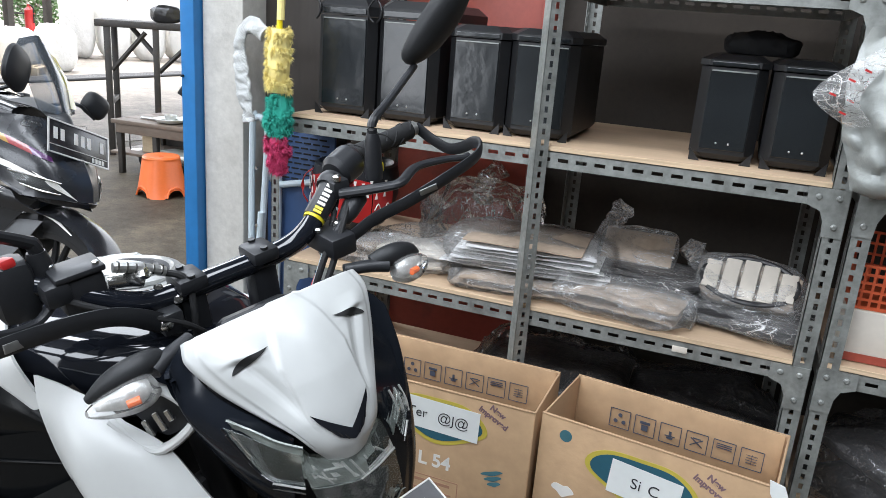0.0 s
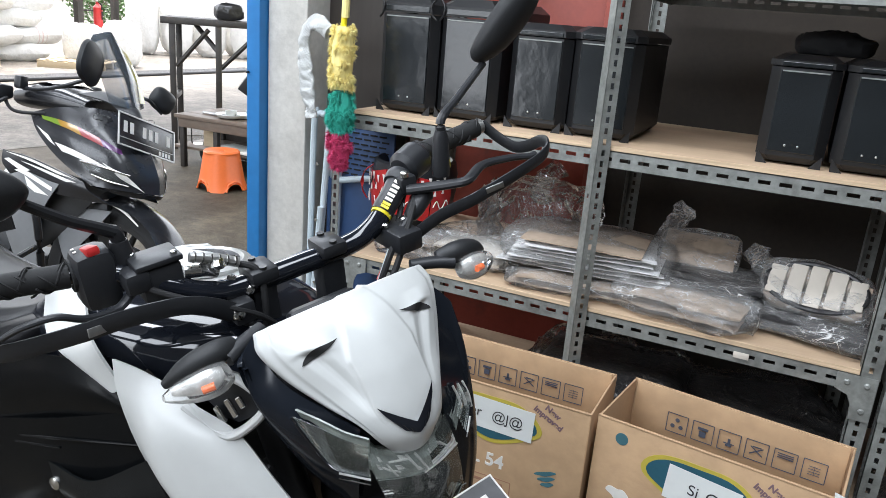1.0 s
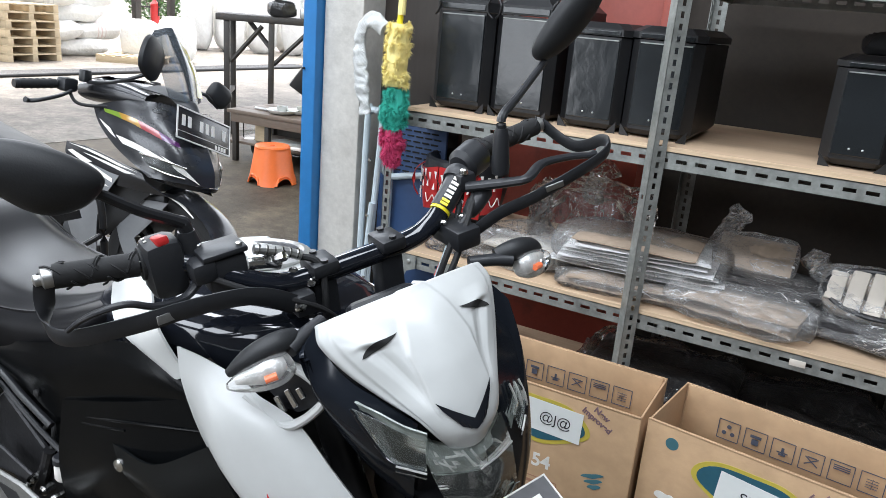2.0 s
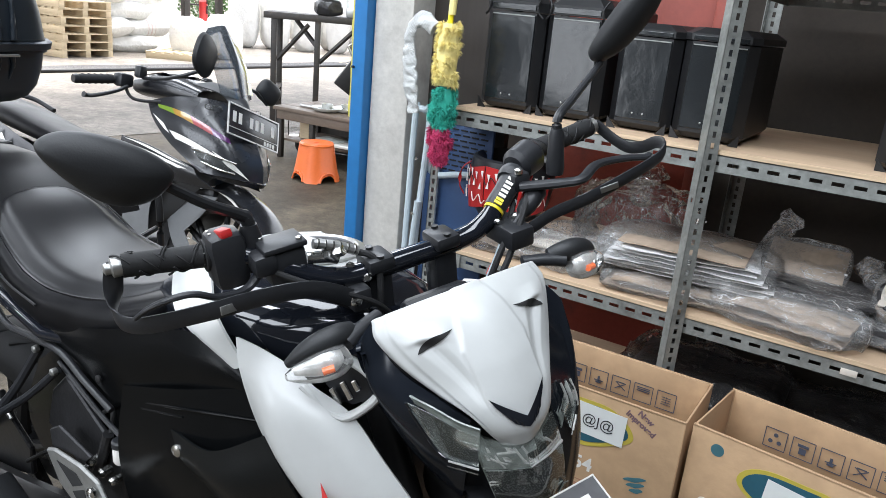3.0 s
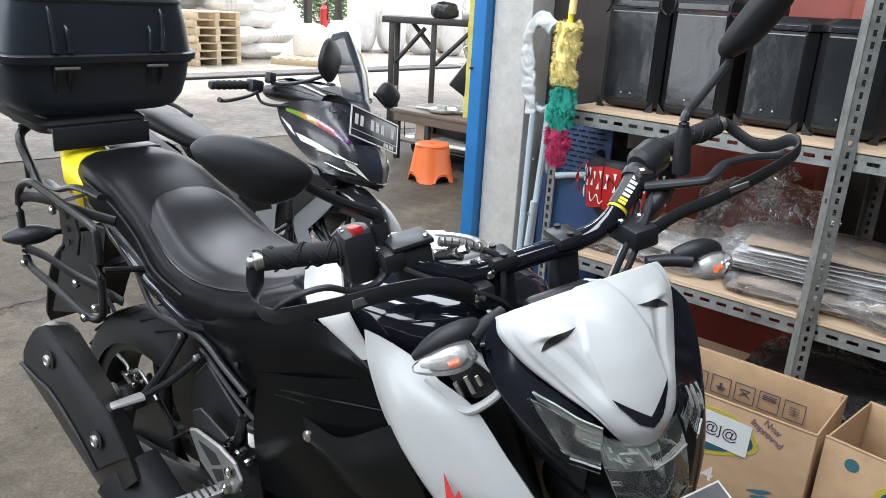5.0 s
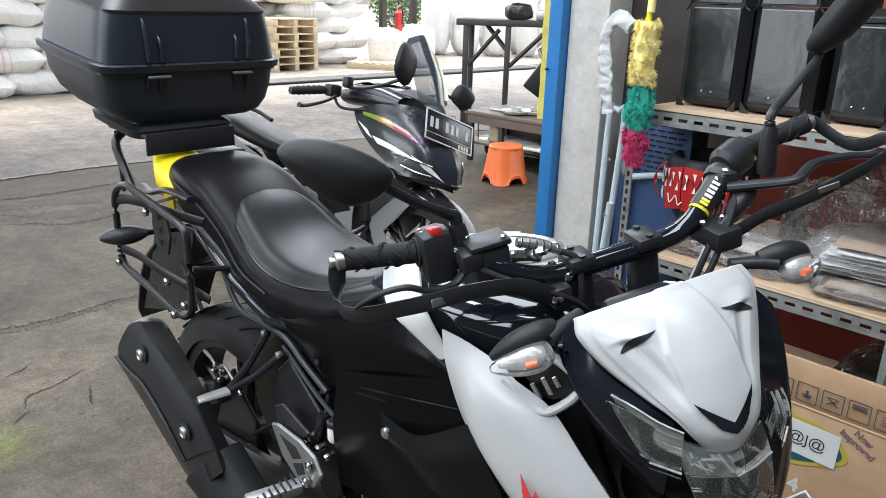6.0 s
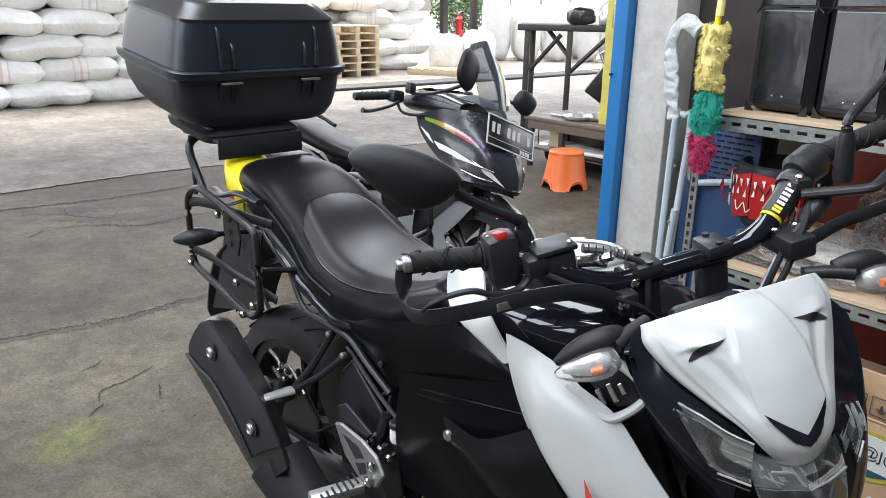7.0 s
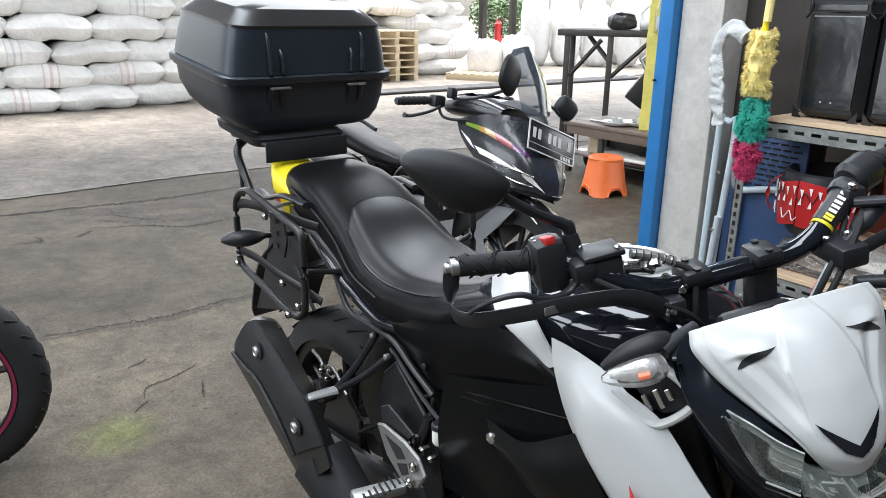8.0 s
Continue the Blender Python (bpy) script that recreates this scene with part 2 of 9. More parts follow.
M_CARD = material("cardboard", (0.50, 0.33, 0.19), 0.7, spread=0.13, scale=7, bump=0.16, bump_scale=28, stain=(0.40, 0.26, 0.145), stain_scale=4, stain_cut=0.5, stain_mix=0.55)
M_CARDIN = material("cardboard inside", (0.46, 0.30, 0.175), 0.8, spread=0.08, scale=5)
M_INK = material("grey blue print", (0.06, 0.07, 0.10), 0.8)
M_INKW = material("white print", (0.72, 0.70, 0.66), 0.8)
M_INKP = material("faded purple print", (0.20, 0.125, 0.14), 0.8)
M_INKB = material("blue green print", (0.018, 0.095, 0.135), 0.7)
M_INKY = material("yellow print", (0.52, 0.42, 0.06), 0.7)
M_INKG = material("teal print", (0.05, 0.15, 0.18), 0.8)
M_PAPER = material("white paper label", (0.74, 0.76, 0.74), 0.8, spread=0.04)
M_PEN = material("black marker", (0.02, 0.02, 0.025), 0.6)
M_BLACKBOX = material("gloss black sheet metal", (0.0125, 0.0150, 0.0168), 0.17, spread=0.25, scale=4, bump=0.08, bump_scale=8, spec=0.6)
M_BLACKEDGE = material("black powder coat", (0.0075, 0.0078, 0.0088), 0.42, spread=0.2)
M_BLK = material("black plastic", (0.019, 0.020, 0.0225), 0.38, spread=0.2, bump=0.1, bump_scale=250, spec=0.35)
M_BLKROUGH = material("grained black plastic", (0.016, 0.017, 0.0185), 0.5, spread=0.2, bump=0.3, bump_scale=400, spec=0.35)
M_RUBBER = material("black rubber", (0.020, 0.0202, 0.021), 0.7, spread=0.25, bump=0.25, bump_scale=150, spec=0.3)
M_CASE = material("fine grained black plastic", (0.0155, 0.0215, 0.0290), 0.36, spread=0.12, bump=0.25, bump_scale=500, spec=0.5)
M_LIDTOP = material("satin black plastic", (0.016, 0.015, 0.0145), 0.3, spread=0.15, bump=0.15, bump_scale=300, spec=0.6)
M_GLOSS = material("gloss black paint", (0.008, 0.0095, 0.0135), 0.06, spread=0.2, rough_spread=0.05, coat=0.3)
M_WHITE = material("pearl white paint", (0.465, 0.474, 0.464), 0.32, spread=0.04, scale=3, coat=0.2)
M_SEAT = material("black vinyl", (0.0062, 0.0062, 0.0070), 0.36, spread=0.25, scale=14, bump=0.10, bump_scale=380, spec=0.10)
M_PAD = material("smooth black vinyl", (0.0070, 0.0070, 0.0080), 0.36, spread=0.25, scale=14, bump=0.08, bump_scale=380, spec=0.26)
M_CHROME = material("bright metal", (0.62, 0.62, 0.60), 0.2, metal=1.0, spread=0.08)
M_ALU = material("cast aluminium", (0.48, 0.48, 0.47), 0.4, metal=0.9, spread=0.15, bump=0.1, bump_scale=200)
M_DARKMETAL = material("dark steel", (0.018, 0.018, 0.019), 0.36, metal=0.2, spread=0.3, scale=12, bump=0.12)
M_ENGINE = material("engine casting", (0.03, 0.03, 0.032), 0.45, metal=0.5, spread=0.35, scale=18, bump=0.3, bump_scale=120)
M_REDP = material("red plastic", (0.45, 0.02, 0.02), 0.35, spread=0.1)
M_YELP = material("yellow plastic", (0.80, 0.66, 0.02), 0.35, spread=0.08)
M_ORANGE = material("orange plastic", (0.78, 0.16, 0.035), 0.38, spread=0.08, scale=5, coat=0.1)
M_AMBER = material("amber bulb", (0.80, 0.13, 0.015), 0.3, spread=0.3, scale=90)
M_STEELDK = material("dark painted steel", (0.028, 0.024, 0.021), 0.5, spread=0.3, scale=8, bump=0.2, stain=(0.07, 0.045, 0.03), stain_scale=14)
M_OLDWOOD = material("oily worn wood", (0.14, 0.105, 0.08), 0.5, spread=0.35, scale=3, bump=0.3, stretch=(0.3, 3, 1))
M_PALLET = material("pallet timber", (0.52, 0.42, 0.28), 0.75, spread=0.2, scale=3, bump=0.3, stretch=(0.3, 2, 2), per_object=0.15)
M_SACK = material("white woven sack", (0.72, 0.715, 0.69), 0.65, spread=0.10, scale=5, bump=0.9, bump_scale=14, per_object=0.1, stain=(0.55, 0.52, 0.46), stain_scale=3, stain_cut=0.6)
M_PALEBLUE = material("pale blue tube", (0.52, 0.60, 0.64), 0.35, spread=0.06, metal=0.1)
M_NAVY = material("blue perforated plastic", (0.03, 0.07, 0.17), 0.5, spread=0.12, scale=6)
M_ROOF = material("corrugated roof sheet", (0.16, 0.165, 0.17), 0.6, metal=0.2, spread=0.25, scale=2)
M_WALL = material("unseen dark block wall", (0.085, 0.082, 0.078), 0.85, spread=0.3, scale=2, bump=0.2)
M_LEAF = material("green leaves", (0.05, 0.12, 0.025), 0.5, spread=0.4, scale=20)
M_FILM = creased_film("clear crinkled film", (0.93, 0.92, 0.90), 0.075, 0.80, rough=0.12, scale=15.0, stretch=(0.7, 2.2, 2.2))
M_FILMW = creased_film("bright crumpled film", (0.95, 0.95, 0.94), 0.10, 0.92, rough=0.14, scale=24.0, stretch=(0.45, 2.4, 2.4))
M_FILMDK = creased_film("dusty film", (0.60, 0.58, 0.57), 0.03, 0.40, rough=0.10, scale=15.0, stretch=(2, 2, 1))
M_LENS = clear_film("clear lens", (0.74, 0.80, 0.77), 0.03, rough=0.03, bump=0.0, slant=0.18)
# the milky share imitates surroundings reflected in the clear lamp lens
M_LENSSHEEN = clear_film("lamp lens with painted sheen", (0.64, 0.72, 0.67), 0.078, rough=0.05, bump=0.0, slant=0.20)
M_REFL = material("lamp reflector", (0.42, 0.47, 0.44), 0.24, metal=0.75, spread=0.3, scale=30)
M_INDLENS = clear_film("clear ribbed lens", (0.90, 0.90, 0.88), 0.09, rough=0.05, bump=0.0, slant=0.26)
M_PALELENS = material("pale ribbed reflector", (0.55, 0.55, 0.53), 0.3, metal=0.4, spread=0.3, scale=60, bump=0.5, bump_scale=120)
M_SATIN = material("satin black panel", (0.0040, 0.0048, 0.0052), 0.24, spread=0.2, bump=0.05, bump_scale=20, spec=0.22)
M_SMOKE = clear_film("smoked screen", (0.10, 0.12, 0.14), 0.42, rough=0.06, bump=0.0)
M_FLEECEY = material("yellow fibre", (0.86, 0.74, 0.30), 0.8, spread=0.15, scale=40)
M_FLEECEG = material("green fibre", (0.035, 0.42, 0.32), 0.8, spread=0.2, scale=40)
M_FLEECEP = material("magenta fibre", (0.55, 0.045, 0.14), 0.8, spread=0.2, scale=40)


# ---- mesh helpers ----
def part(name, bm, mat, parent=None, label="", smooth=True, angle=35):
    """One bmesh as one mesh object, under a thing or a part."""
    me = bpy.data.meshes.new(name)
    bmesh.ops.recalc_face_normals(bm, faces=bm.faces)
    if smooth:
        for f in bm.faces:
            f.smooth = True
        lim = radians(angle)
        for e in bm.edges:
            if len(e.link_faces) == 2 and e.calc_face_angle(0) > lim:
                e.smooth = False
    bm.to_mesh(me)
    bm.free()
    for one in mat if isinstance(mat, (list, tuple)) else [mat]:
        me.materials.append(one)
    ob = new(name, me)
    if parent is not None:
        ob.parent = parent
    if label:
        ob["label"] = label
    return ob


def thing(name, m, label, category, group="", kind=""):
    ob = new(name)
    ob.empty_display_size = 0.05
    ob.matrix_world = m
    return tagged(ob, label, category, group, kind)


def block(sx, sy, sz, at=(0, 0, 0), bevel=0.0, turn=None, seg=2, bm=None):
    """A box with rounded edges, centred on at."""
    one = bmesh.new()
    bmesh.ops.create_cube(one, size=1.0)
    bmesh.ops.scale(one, vec=(sx, sy, sz), verts=one.verts)
    if bevel:
        bmesh.ops.bevel(one, geom=list(one.edges), offset=bevel, segments=seg, affect="EDGES", profile=0.5)
    m = Matrix.Translation(at) @ (turn.to_4x4() if turn is not None else Matrix())
    bmesh.ops.transform(one, matrix=m, verts=one.verts)
    return join(bm, one) if bm is not None else one


def join(bm, other):
    """Adds other to bm."""
    tmp = bpy.data.meshes.new("tmp")
    other.to_mesh(tmp)
    other.free()
    bm.from_mesh(tmp)
    bpy.data.meshes.remove(tmp)
    return bm


def smooth_line(points, steps=6):
    """A soft line through the points."""
    pts = [Vector(p) for p in points]
    if len(pts) < 3:
        return pts
    ext = [2 * pts[0] - pts[1]] + pts + [2 * pts[-1] - pts[-2]]
    out = []
    for i in range(1, len(ext) - 2):
        a, b, c, d = ext[i - 1:i + 3]
        for k in range(steps):
            t = k / steps
            out.append(0.5 * (2 * b + (c - a) * t + (2 * a - 5 * b + 4 * c - d) * t * t + (3 * b - 3 * c + d - a) * t ** 3))
    return out + [pts[-1]]


def skin(rings, closed=True, caps=True, bm=None):
    """Joins rings of equally many points into a skin."""
    bm = bm or bmesh.new()
    vs = [[bm.verts.new(p) for p in r] for r in rings]
    n = len(rings[0])
    for a, b in zip(vs, vs[1:]):
        for i in range(n if closed else n - 1):
            j = (i + 1) % n
            bm.faces.new((a[i], a[j], b[j], b[i]))
    if caps and closed:
        bm.faces.new(vs[0][::-1])
        bm.faces.new(vs[-1])
    return bm


def tube(points, radius, seg=12, steps=6, soft=True, caps=True, bm=None, flat=1.0, up=(0, 0, 1)):
    """A round (or flattened) bar along a line; radius may be a function of 0..1."""
    pts = smooth_line(points, steps) if soft else [Vector(p) for p in points]
    rings = []
    ref = Vector(up)
    n = len(pts)
    for i, p in enumerate(pts):
        d = (pts[min(i + 1, n - 1)] - pts[max(i - 1, 0)]).normalized()
        side = d.cross(ref)
        if side.length < 1e-3:
            side = d.cross(Vector((1, 0.3, 0)))
        side.normalize()
        top = side.cross(d).normalized()
        r = radius(i / (n - 1)) if callable(radius) else radius
        rings.append([p + side * math.cos(a) * r + top * math.sin(a) * r * flat for a in (2 * math.pi * k / seg for k in range(seg))])
    return skin(rings, caps=caps, bm=bm)


def lathe(profile, axis_m=None, seg=24, bm=None, caps=True):
    """Rings of (radius, height) about z, laid by axis_m."""
    m = axis_m or Matrix()
    rings = [[m @ Vector((r * math.cos(2 * math.pi * k / seg), r * math.sin(2 * math.pi * k / seg), h)) for k in range(seg)] for r, h in profile]
    return skin(rings, caps=caps, bm=bm)


def oval(cx, cy, hx, hy, power=2.5, n=24):
    """Points of a rounded rectangle."""
    out = []
    for k in range(n):
        a = 2 * math.pi * k / n
        c, s = math.cos(a), math.sin(a)
        out.append((cx + hx * math.copysign(abs(c) ** (2 / power), c), cy + hy * math.copysign(abs(s) ** (2 / power), s)))
    return out


def surface(rows, nu, nv, shape=None, out=(0, 0, 1)):
    """Points and normals of a soft sheet through a small grid of control points; shape(u, v) lifts it along its normal."""
    lines = [smooth_line(r, max(2, nu // (len(r) - 1))) for r in rows]
    cols = list(zip(*lines))
    grid = [smooth_line(c, max(2, nv // (len(rows) - 1))) for c in cols]
    a, b = len(grid), len(grid[0])
    nrm = [[(grid[min(i + 1, a - 1)][j] - grid[max(i - 1, 0)][j]).cross(grid[i][min(j + 1, b - 1)] - grid[i][max(j - 1, 0)]).normalized() for j in range(b)] for i in range(a)]
    if nrm[a // 2][b // 2].dot(Vector(out)) < 0:
        nrm = [[-q for q in r] for r in nrm]
    if shape:
        grid = [[grid[i][j] + nrm[i][j] * shape(i / (a - 1), j / (b - 1)) for j in range(b)] for i in range(a)]
    return grid, nrm


def decal(rows, quad, nu=10, nv=3, lift=0.0012, shape=None, out=(0, 0, 1)):
    """A thin printed or inset field on that sheet, between four (u, v) corners."""
    grid, nrm = surface(rows, 48, 48, shape, out)
    a, b = len(grid) - 1, len(grid[0]) - 1

    def at(u, v):
        x, y = min(max(u, 0), 0.9999) * a, min(max(v, 0), 0.9999) * b
        i, j = int(x), int(y)
        s, t = x - i, y - j
        p = (grid[i][j] * (1 - s) + grid[i + 1][j] * s) * (1 - t) + (grid[i][j + 1] * (1 - s) + grid[i + 1][j + 1] * s) * t
        return p + nrm[i][j] * lift

    one = bmesh.new()
    vs = []
    for k in range(nu + 1):
        s = k / nu
        row = []
        for m in range(nv + 1):
            t = m / nv
            if callable(quad):
                row.append(one.verts.new(at(*quad(s, t))))
                continue
            u = (quad[0][0] * (1 - s) + quad[1][0] * s) * (1 - t) + (quad[3][0] * (1 - s) + quad[2][0] * s) * t
            v = (quad[0][1] * (1 - s) + quad[1][1] * s) * (1 - t) + (quad[3][1] * (1 - s) + quad[2][1] * s) * t
            row.append(one.verts.new(at(u, v)))
        vs.append(row)
    for c, d in zip(vs, vs[1:]):
        for m in range(nv):
            one.faces.new((c[m], c[m + 1], d[m + 1], d[m]))
    return one


def patch(rows, nu=14, nv=14, thick=0.004, bm=None, shape=None, out=(0, 0, 1)):
    """A soft sheet through a small grid of control points, with thickness."""
    grid, _ = surface(rows, nu, nv, shape, out)
    one = bmesh.new()
    vs = [[one.verts.new(p) for p in g] for g in grid]
    for a, b in zip(vs, vs[1:]):
        for i in range(len(a) - 1):
            one.faces.new((a[i], a[i + 1], b[i + 1], b[i]))
    bmesh.ops.recalc_face_normals(one, faces=one.faces)
    if thick:
        bmesh.ops.solidify(one, geom=list(one.faces), thickness=thick)
    return join(bm, one) if bm is not None else one


def plate_from(outline, thick, m=None, bm=None, bevel=0.0):
    """A flat plate with the given outline in x and y, lifted by thick along z, laid by m."""
    one = bmesh.new()
    f = one.faces.new([one.verts.new((x, y, 0)) for x, y in outline])
    ext = bmesh.ops.extrude_face_region(one, geom=[f])
    bmesh.ops.translate(one, vec=(0, 0, thick), verts=[v for v in ext["geom"] if isinstance(v, bmesh.types.BMVert)])
    if bevel:
        bmesh.ops.bevel(one, geom=list(one.edges), offset=bevel, segments=1, affect="EDGES")
    if m is not None:
        bmesh.ops.transform(one, matrix=m, verts=one.verts)
    return join(bm, one) if bm is not None else one


def along(a, b):
    """A pose at a whose z runs to b."""
    a, b = Vector(a), Vector(b)
    return Matrix.Translation(a) @ (b - a).to_track_quat("Z", "Y").to_matrix().to_4x4()


def rod(a, b, r, seg=12, bm=None):
    return tube([a, b], r, seg=seg, soft=False, bm=bm)


def words(name, text, size, mat, parent, m, depth=0.0004, bold=0.0):
    """Letters in the built-in font, turned into a mesh."""
    cu = bpy.data.curves.new(name, "FONT")
    cu.body, cu.size, cu.extrude, cu.align_x, cu.align_y, cu.offset = text, size, depth, "CENTER", "CENTER", bold
    tmp = new("tmp_text", cu)
    me = bpy.data.meshes.new_from_object(tmp.evaluated_get(bpy.context.evaluated_depsgraph_get()))
    bpy.data.objects.remove(tmp)
    me.materials.append(mat)
    ob = new(name, me)
    ob.parent, ob.matrix_local = parent, m
    return ob


# ---- setting: ground, roof, walls ----
def ground():
    bm = bmesh.new()
    bmesh.ops.create_grid(bm, x_segments=2, y_segments=2, size=90)
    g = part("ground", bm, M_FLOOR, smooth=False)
    return tagged(g, "grey stained concrete floor with cracks and joints", "floor", kind="structure")


ground()


def yard_slab():
    """A paler slab beyond the joint, a few millimetres proud of the older floor."""
    bm = plate_from([(-5.84, -1.6), (-5.87, 0.7), (-5.93, 1.9), (-5.9, 3.2), (-5.6, 5.2), (-4.2, 8.0), (-4.0, 60.0), (-60.0, 60.0), (-60.0, -30.0), (-5.6, -30.0)], 0.005)
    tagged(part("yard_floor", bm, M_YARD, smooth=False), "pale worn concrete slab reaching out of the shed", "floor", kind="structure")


yard_slab()


def roof_and_walls():
    # roof out of view, its west edge set to limit sky light and sun
    bm = bmesh.new()
    ys = [(-4.5 + 0.06 * i) for i in range(240)]
    for i, (a, b) in enumerate(zip(ys, ys[1:])):
        za, zb = (4.2 + 0.03 * (k % 4 in (1, 2)) for k in (i, i + 1))
        bm.faces.new([bm.verts.new(p) for p in ((-9.3, a, za), (4.0, a, za), (4.0, b, zb), (-9.3, b, zb))])
    bmesh.ops.remove_doubles(bm, verts=bm.verts, dist=1e-4)
    bmesh.ops.solidify(bm, geom=list(bm.faces), thickness=0.01)
    tagged(part("unseen_roof", bm, M_ROOF, smooth=False), "unseen corrugated roof that holds back sky light", "roof", kind="structure")
    # east and south walls are unseen; the south gaps are fitted to added lamps
    w = part("unseen_wall_east", block(0.15, 7.4, 4.2, (4.07, -0.9, 2.1)), M_WALL, smooth=False)
    tagged(w, "unseen plain grey block wall", "wall", kind="structure")
    bm = block(3.6, 0.15, 2.7, (-6.8, -4.5, 1.35))
    block(7.2, 0.15, 2.7, (0.5, -4.5, 1.35), bm=bm)
    block(1.9, 0.15, 0.5, (-4.05, -4.5, 2.45), bm=bm)
    block(2.95, 0.15, 1.5, (-7.125, -4.5, 3.45), bm=bm)
    block(3.55, 0.15, 1.5, (2.325, -4.5, 3.45), bm=bm)
    block(6.2, 0.15, 0.2, (-2.55, -4.5, 4.1), bm=bm)
    w = part("unseen_wall_south", bm, M_WALL, smooth=False)
    tagged(w, "unseen grey block wall with gaps for the fill lamps", "wall", kind="structure")
    w = part("wall_north", block(5.45, 0.12, 4.2, (1.28, 2.72, 2.1)), M_BACKBOARD, smooth=False)
    tagged(w, "dusty dark board wall behind the racks", "wall", kind="structure")


roof_and_walls()


def pillar():
    p = thing("concrete_pillar", pose(-1.515, 2.06, 0), "bare concrete pillar with a blue painted steel edge", "pillar", kind="structure")
    bm = block(0.15, 0.22, 4.2, (0.0, 0.0, 2.1), 0.008)
    part("pillar_shaft", bm, M_PILLAR, p)
    bm = block(0.052, 0.13, 4.2, (-0.103, -0.080, 2.1), 0.004)
    part("steel_edge", bm, M_BLUE, p, "blue painted steel channel")
    bm = block(0.30, 0.03, 4.2, (0.226, 0.02, 2.1), 0.003)
    part("board", bm, M_DARKWOOD, p, "dark stained timber board")
    part("nail", lathe([(0.004, 0), (0.004, 0.01), (0.001, 0.012)], pose(-0.12, -0.146, 1.09, 90), seg=10), M_BLK, p)


pillar()


def floor_marks():
    """Joints, broken edges and stains of the slab, a hair above it."""
    rng = random.Random(12)
    dark = material("crack dirt", (0.026, 0.022, 0.018), 0.9, spread=0.5, scale=9)
    worn = material("worn dark concrete", (0.066, 0.053, 0.042), 0.85, spread=0.5, scale=7, bump=0.5, bump_scale=30)
    pale = material("worn pale concrete", (0.165, 0.148, 0.125), 0.7, spread=0.3, scale=3, bump=0.4, bump_scale=40)

    def strip(name, pts, w, mat, label, wander, ragged, z):
        line = smooth_line([(x, y, 0.0) for x, y in pts], 26)
        bm = bmesh.new()
        prev = None
        off = rng.uniform(0, 50)
        for i, p in enumerate(line):
            q = line[min(i + 1, len(line) - 1)] - line[max(i - 1, 0)]
            nrm = Vector((-q.y, q.x, 0)).normalized()
            jit = nrm * wander * noise.noise(Vector((i * 0.35, off, 0)))
            a, b = (max(0.02, 0.5 + ragged * noise.noise(Vector((i * 0.8, off + k, 3)))) * w for k in (9, 21))
            end = math.sin(math.pi * (i + 0.2) / (len(line) - 0.6)) ** 0.4
            cur = [bm.verts.new(p + jit + nrm * a * end + Vector((0, 0, z))), bm.verts.new(p + jit - nrm * b * end + Vector((0, 0, z)))]
            if prev:
                bm.faces.new((prev[0], prev[1], cur[1], cur[0]))
            prev = cur
        tagged(part(name, bm, mat, smooth=False), label, "floor mark", kind="structure")

    strip("floor_crack", [(-5.75, -1.6), (-5.50, -0.4), (-5.36, 0.845), (-5.31, 1.16), (-5.31, 1.49), (-5.36, 2.1)], 0.030, dark, "dark broken joint in the concrete floor", 0.03, 1.3, 0.0022)
    strip("floor_crack", [(-4.78, 0.85), (-4.68, 1.09), (-4.55, 1.24), (-4.53, 1.35), (-4.55, 1.49), (-4.57, 1.65), (-4.53, 1.80)], 0.016, dark, "dark edge of a broken floor patch", 0.05, 1.3, 0.0022)
    strip("floor_crack", [(-3.27, 0.24), (-3.24, 0.51), (-3.21, 0.67), (-3.20, 0.76), (-3.22, 0.89), (-3.25, 1.17)], 0.012, dark, "dark straight joint in the concrete floor", 0.02, 1.2, 0.0022)
    strip("floor_crack", [(-5.18, 1.00), (-5.02, 1.00), (-4.90, 1.08), (-4.81, 1.15), (-4.83, 1.21)], 0.018, dark, "short dark crack in a broken floor patch", 0.03, 1.3, 0.0022)
    strip("floor_crack", [(-4.70, 0.37), (-4.69, 0.43), (-4.68, 0.51), (-4.80, 0.49)], 0.014, dark, "short dark crack in the concrete floor", 0.03, 1.3, 0.0022)
    strip("floor_crack", [(-4.66, 0.69), (-4.70, 0.74), (-4.76, 0.79)], 0.020, dark, "short dark crack in the concrete floor", 0.02, 1.3, 0.0022)
    strip("floor_chip", [(-3.245, 0.24), (-3.215, 0.51), (-3.185, 0.67), (-3.175, 0.76), (-3.195, 0.89), (-3.225, 1.17)], 0.045, worn, "worn dark edge along the floor joint", 0.02, 0.9, 0.0012)
    strip("floor_crack", [(-2.68, 0.70), (-2.62, 0.58), (-2.60, 0.49), (-2.52, 0.46)], 0.006, dark, "fine bent crack in the concrete floor", 0.006, 1.0, 0.0022)
    strip("floor_crack", [(-2.54, 0.67), (-2.47, 0.645), (-2.41, 0.63)], 0.006, dark, "short fine crack in the concrete floor", 0.005, 1.0, 0.0022)
    strip("floor_crack", [(-2.50, 0.47), (-2.48, 0.44), (-2.44, 0.40)], 0.005, dark, "short fine crack in the concrete floor", 0.004, 1.0, 0.0022)
    strip("floor_crack", [(-2.79, 0.47), (-2.81, 0.53), (-2.84, 0.56)], 0.006, dark, "short curved crack in the concrete floor", 0.004, 1.0, 0.0022)
    strip("floor_chip", [(-5.29, 0.74), (-5.15, 1.01), (-5.10, 1.32), (-4.93, 1.61)], 0.20, worn, "shallow broken patch beside the floor joint", 0.06, 0.45, 0.0012)
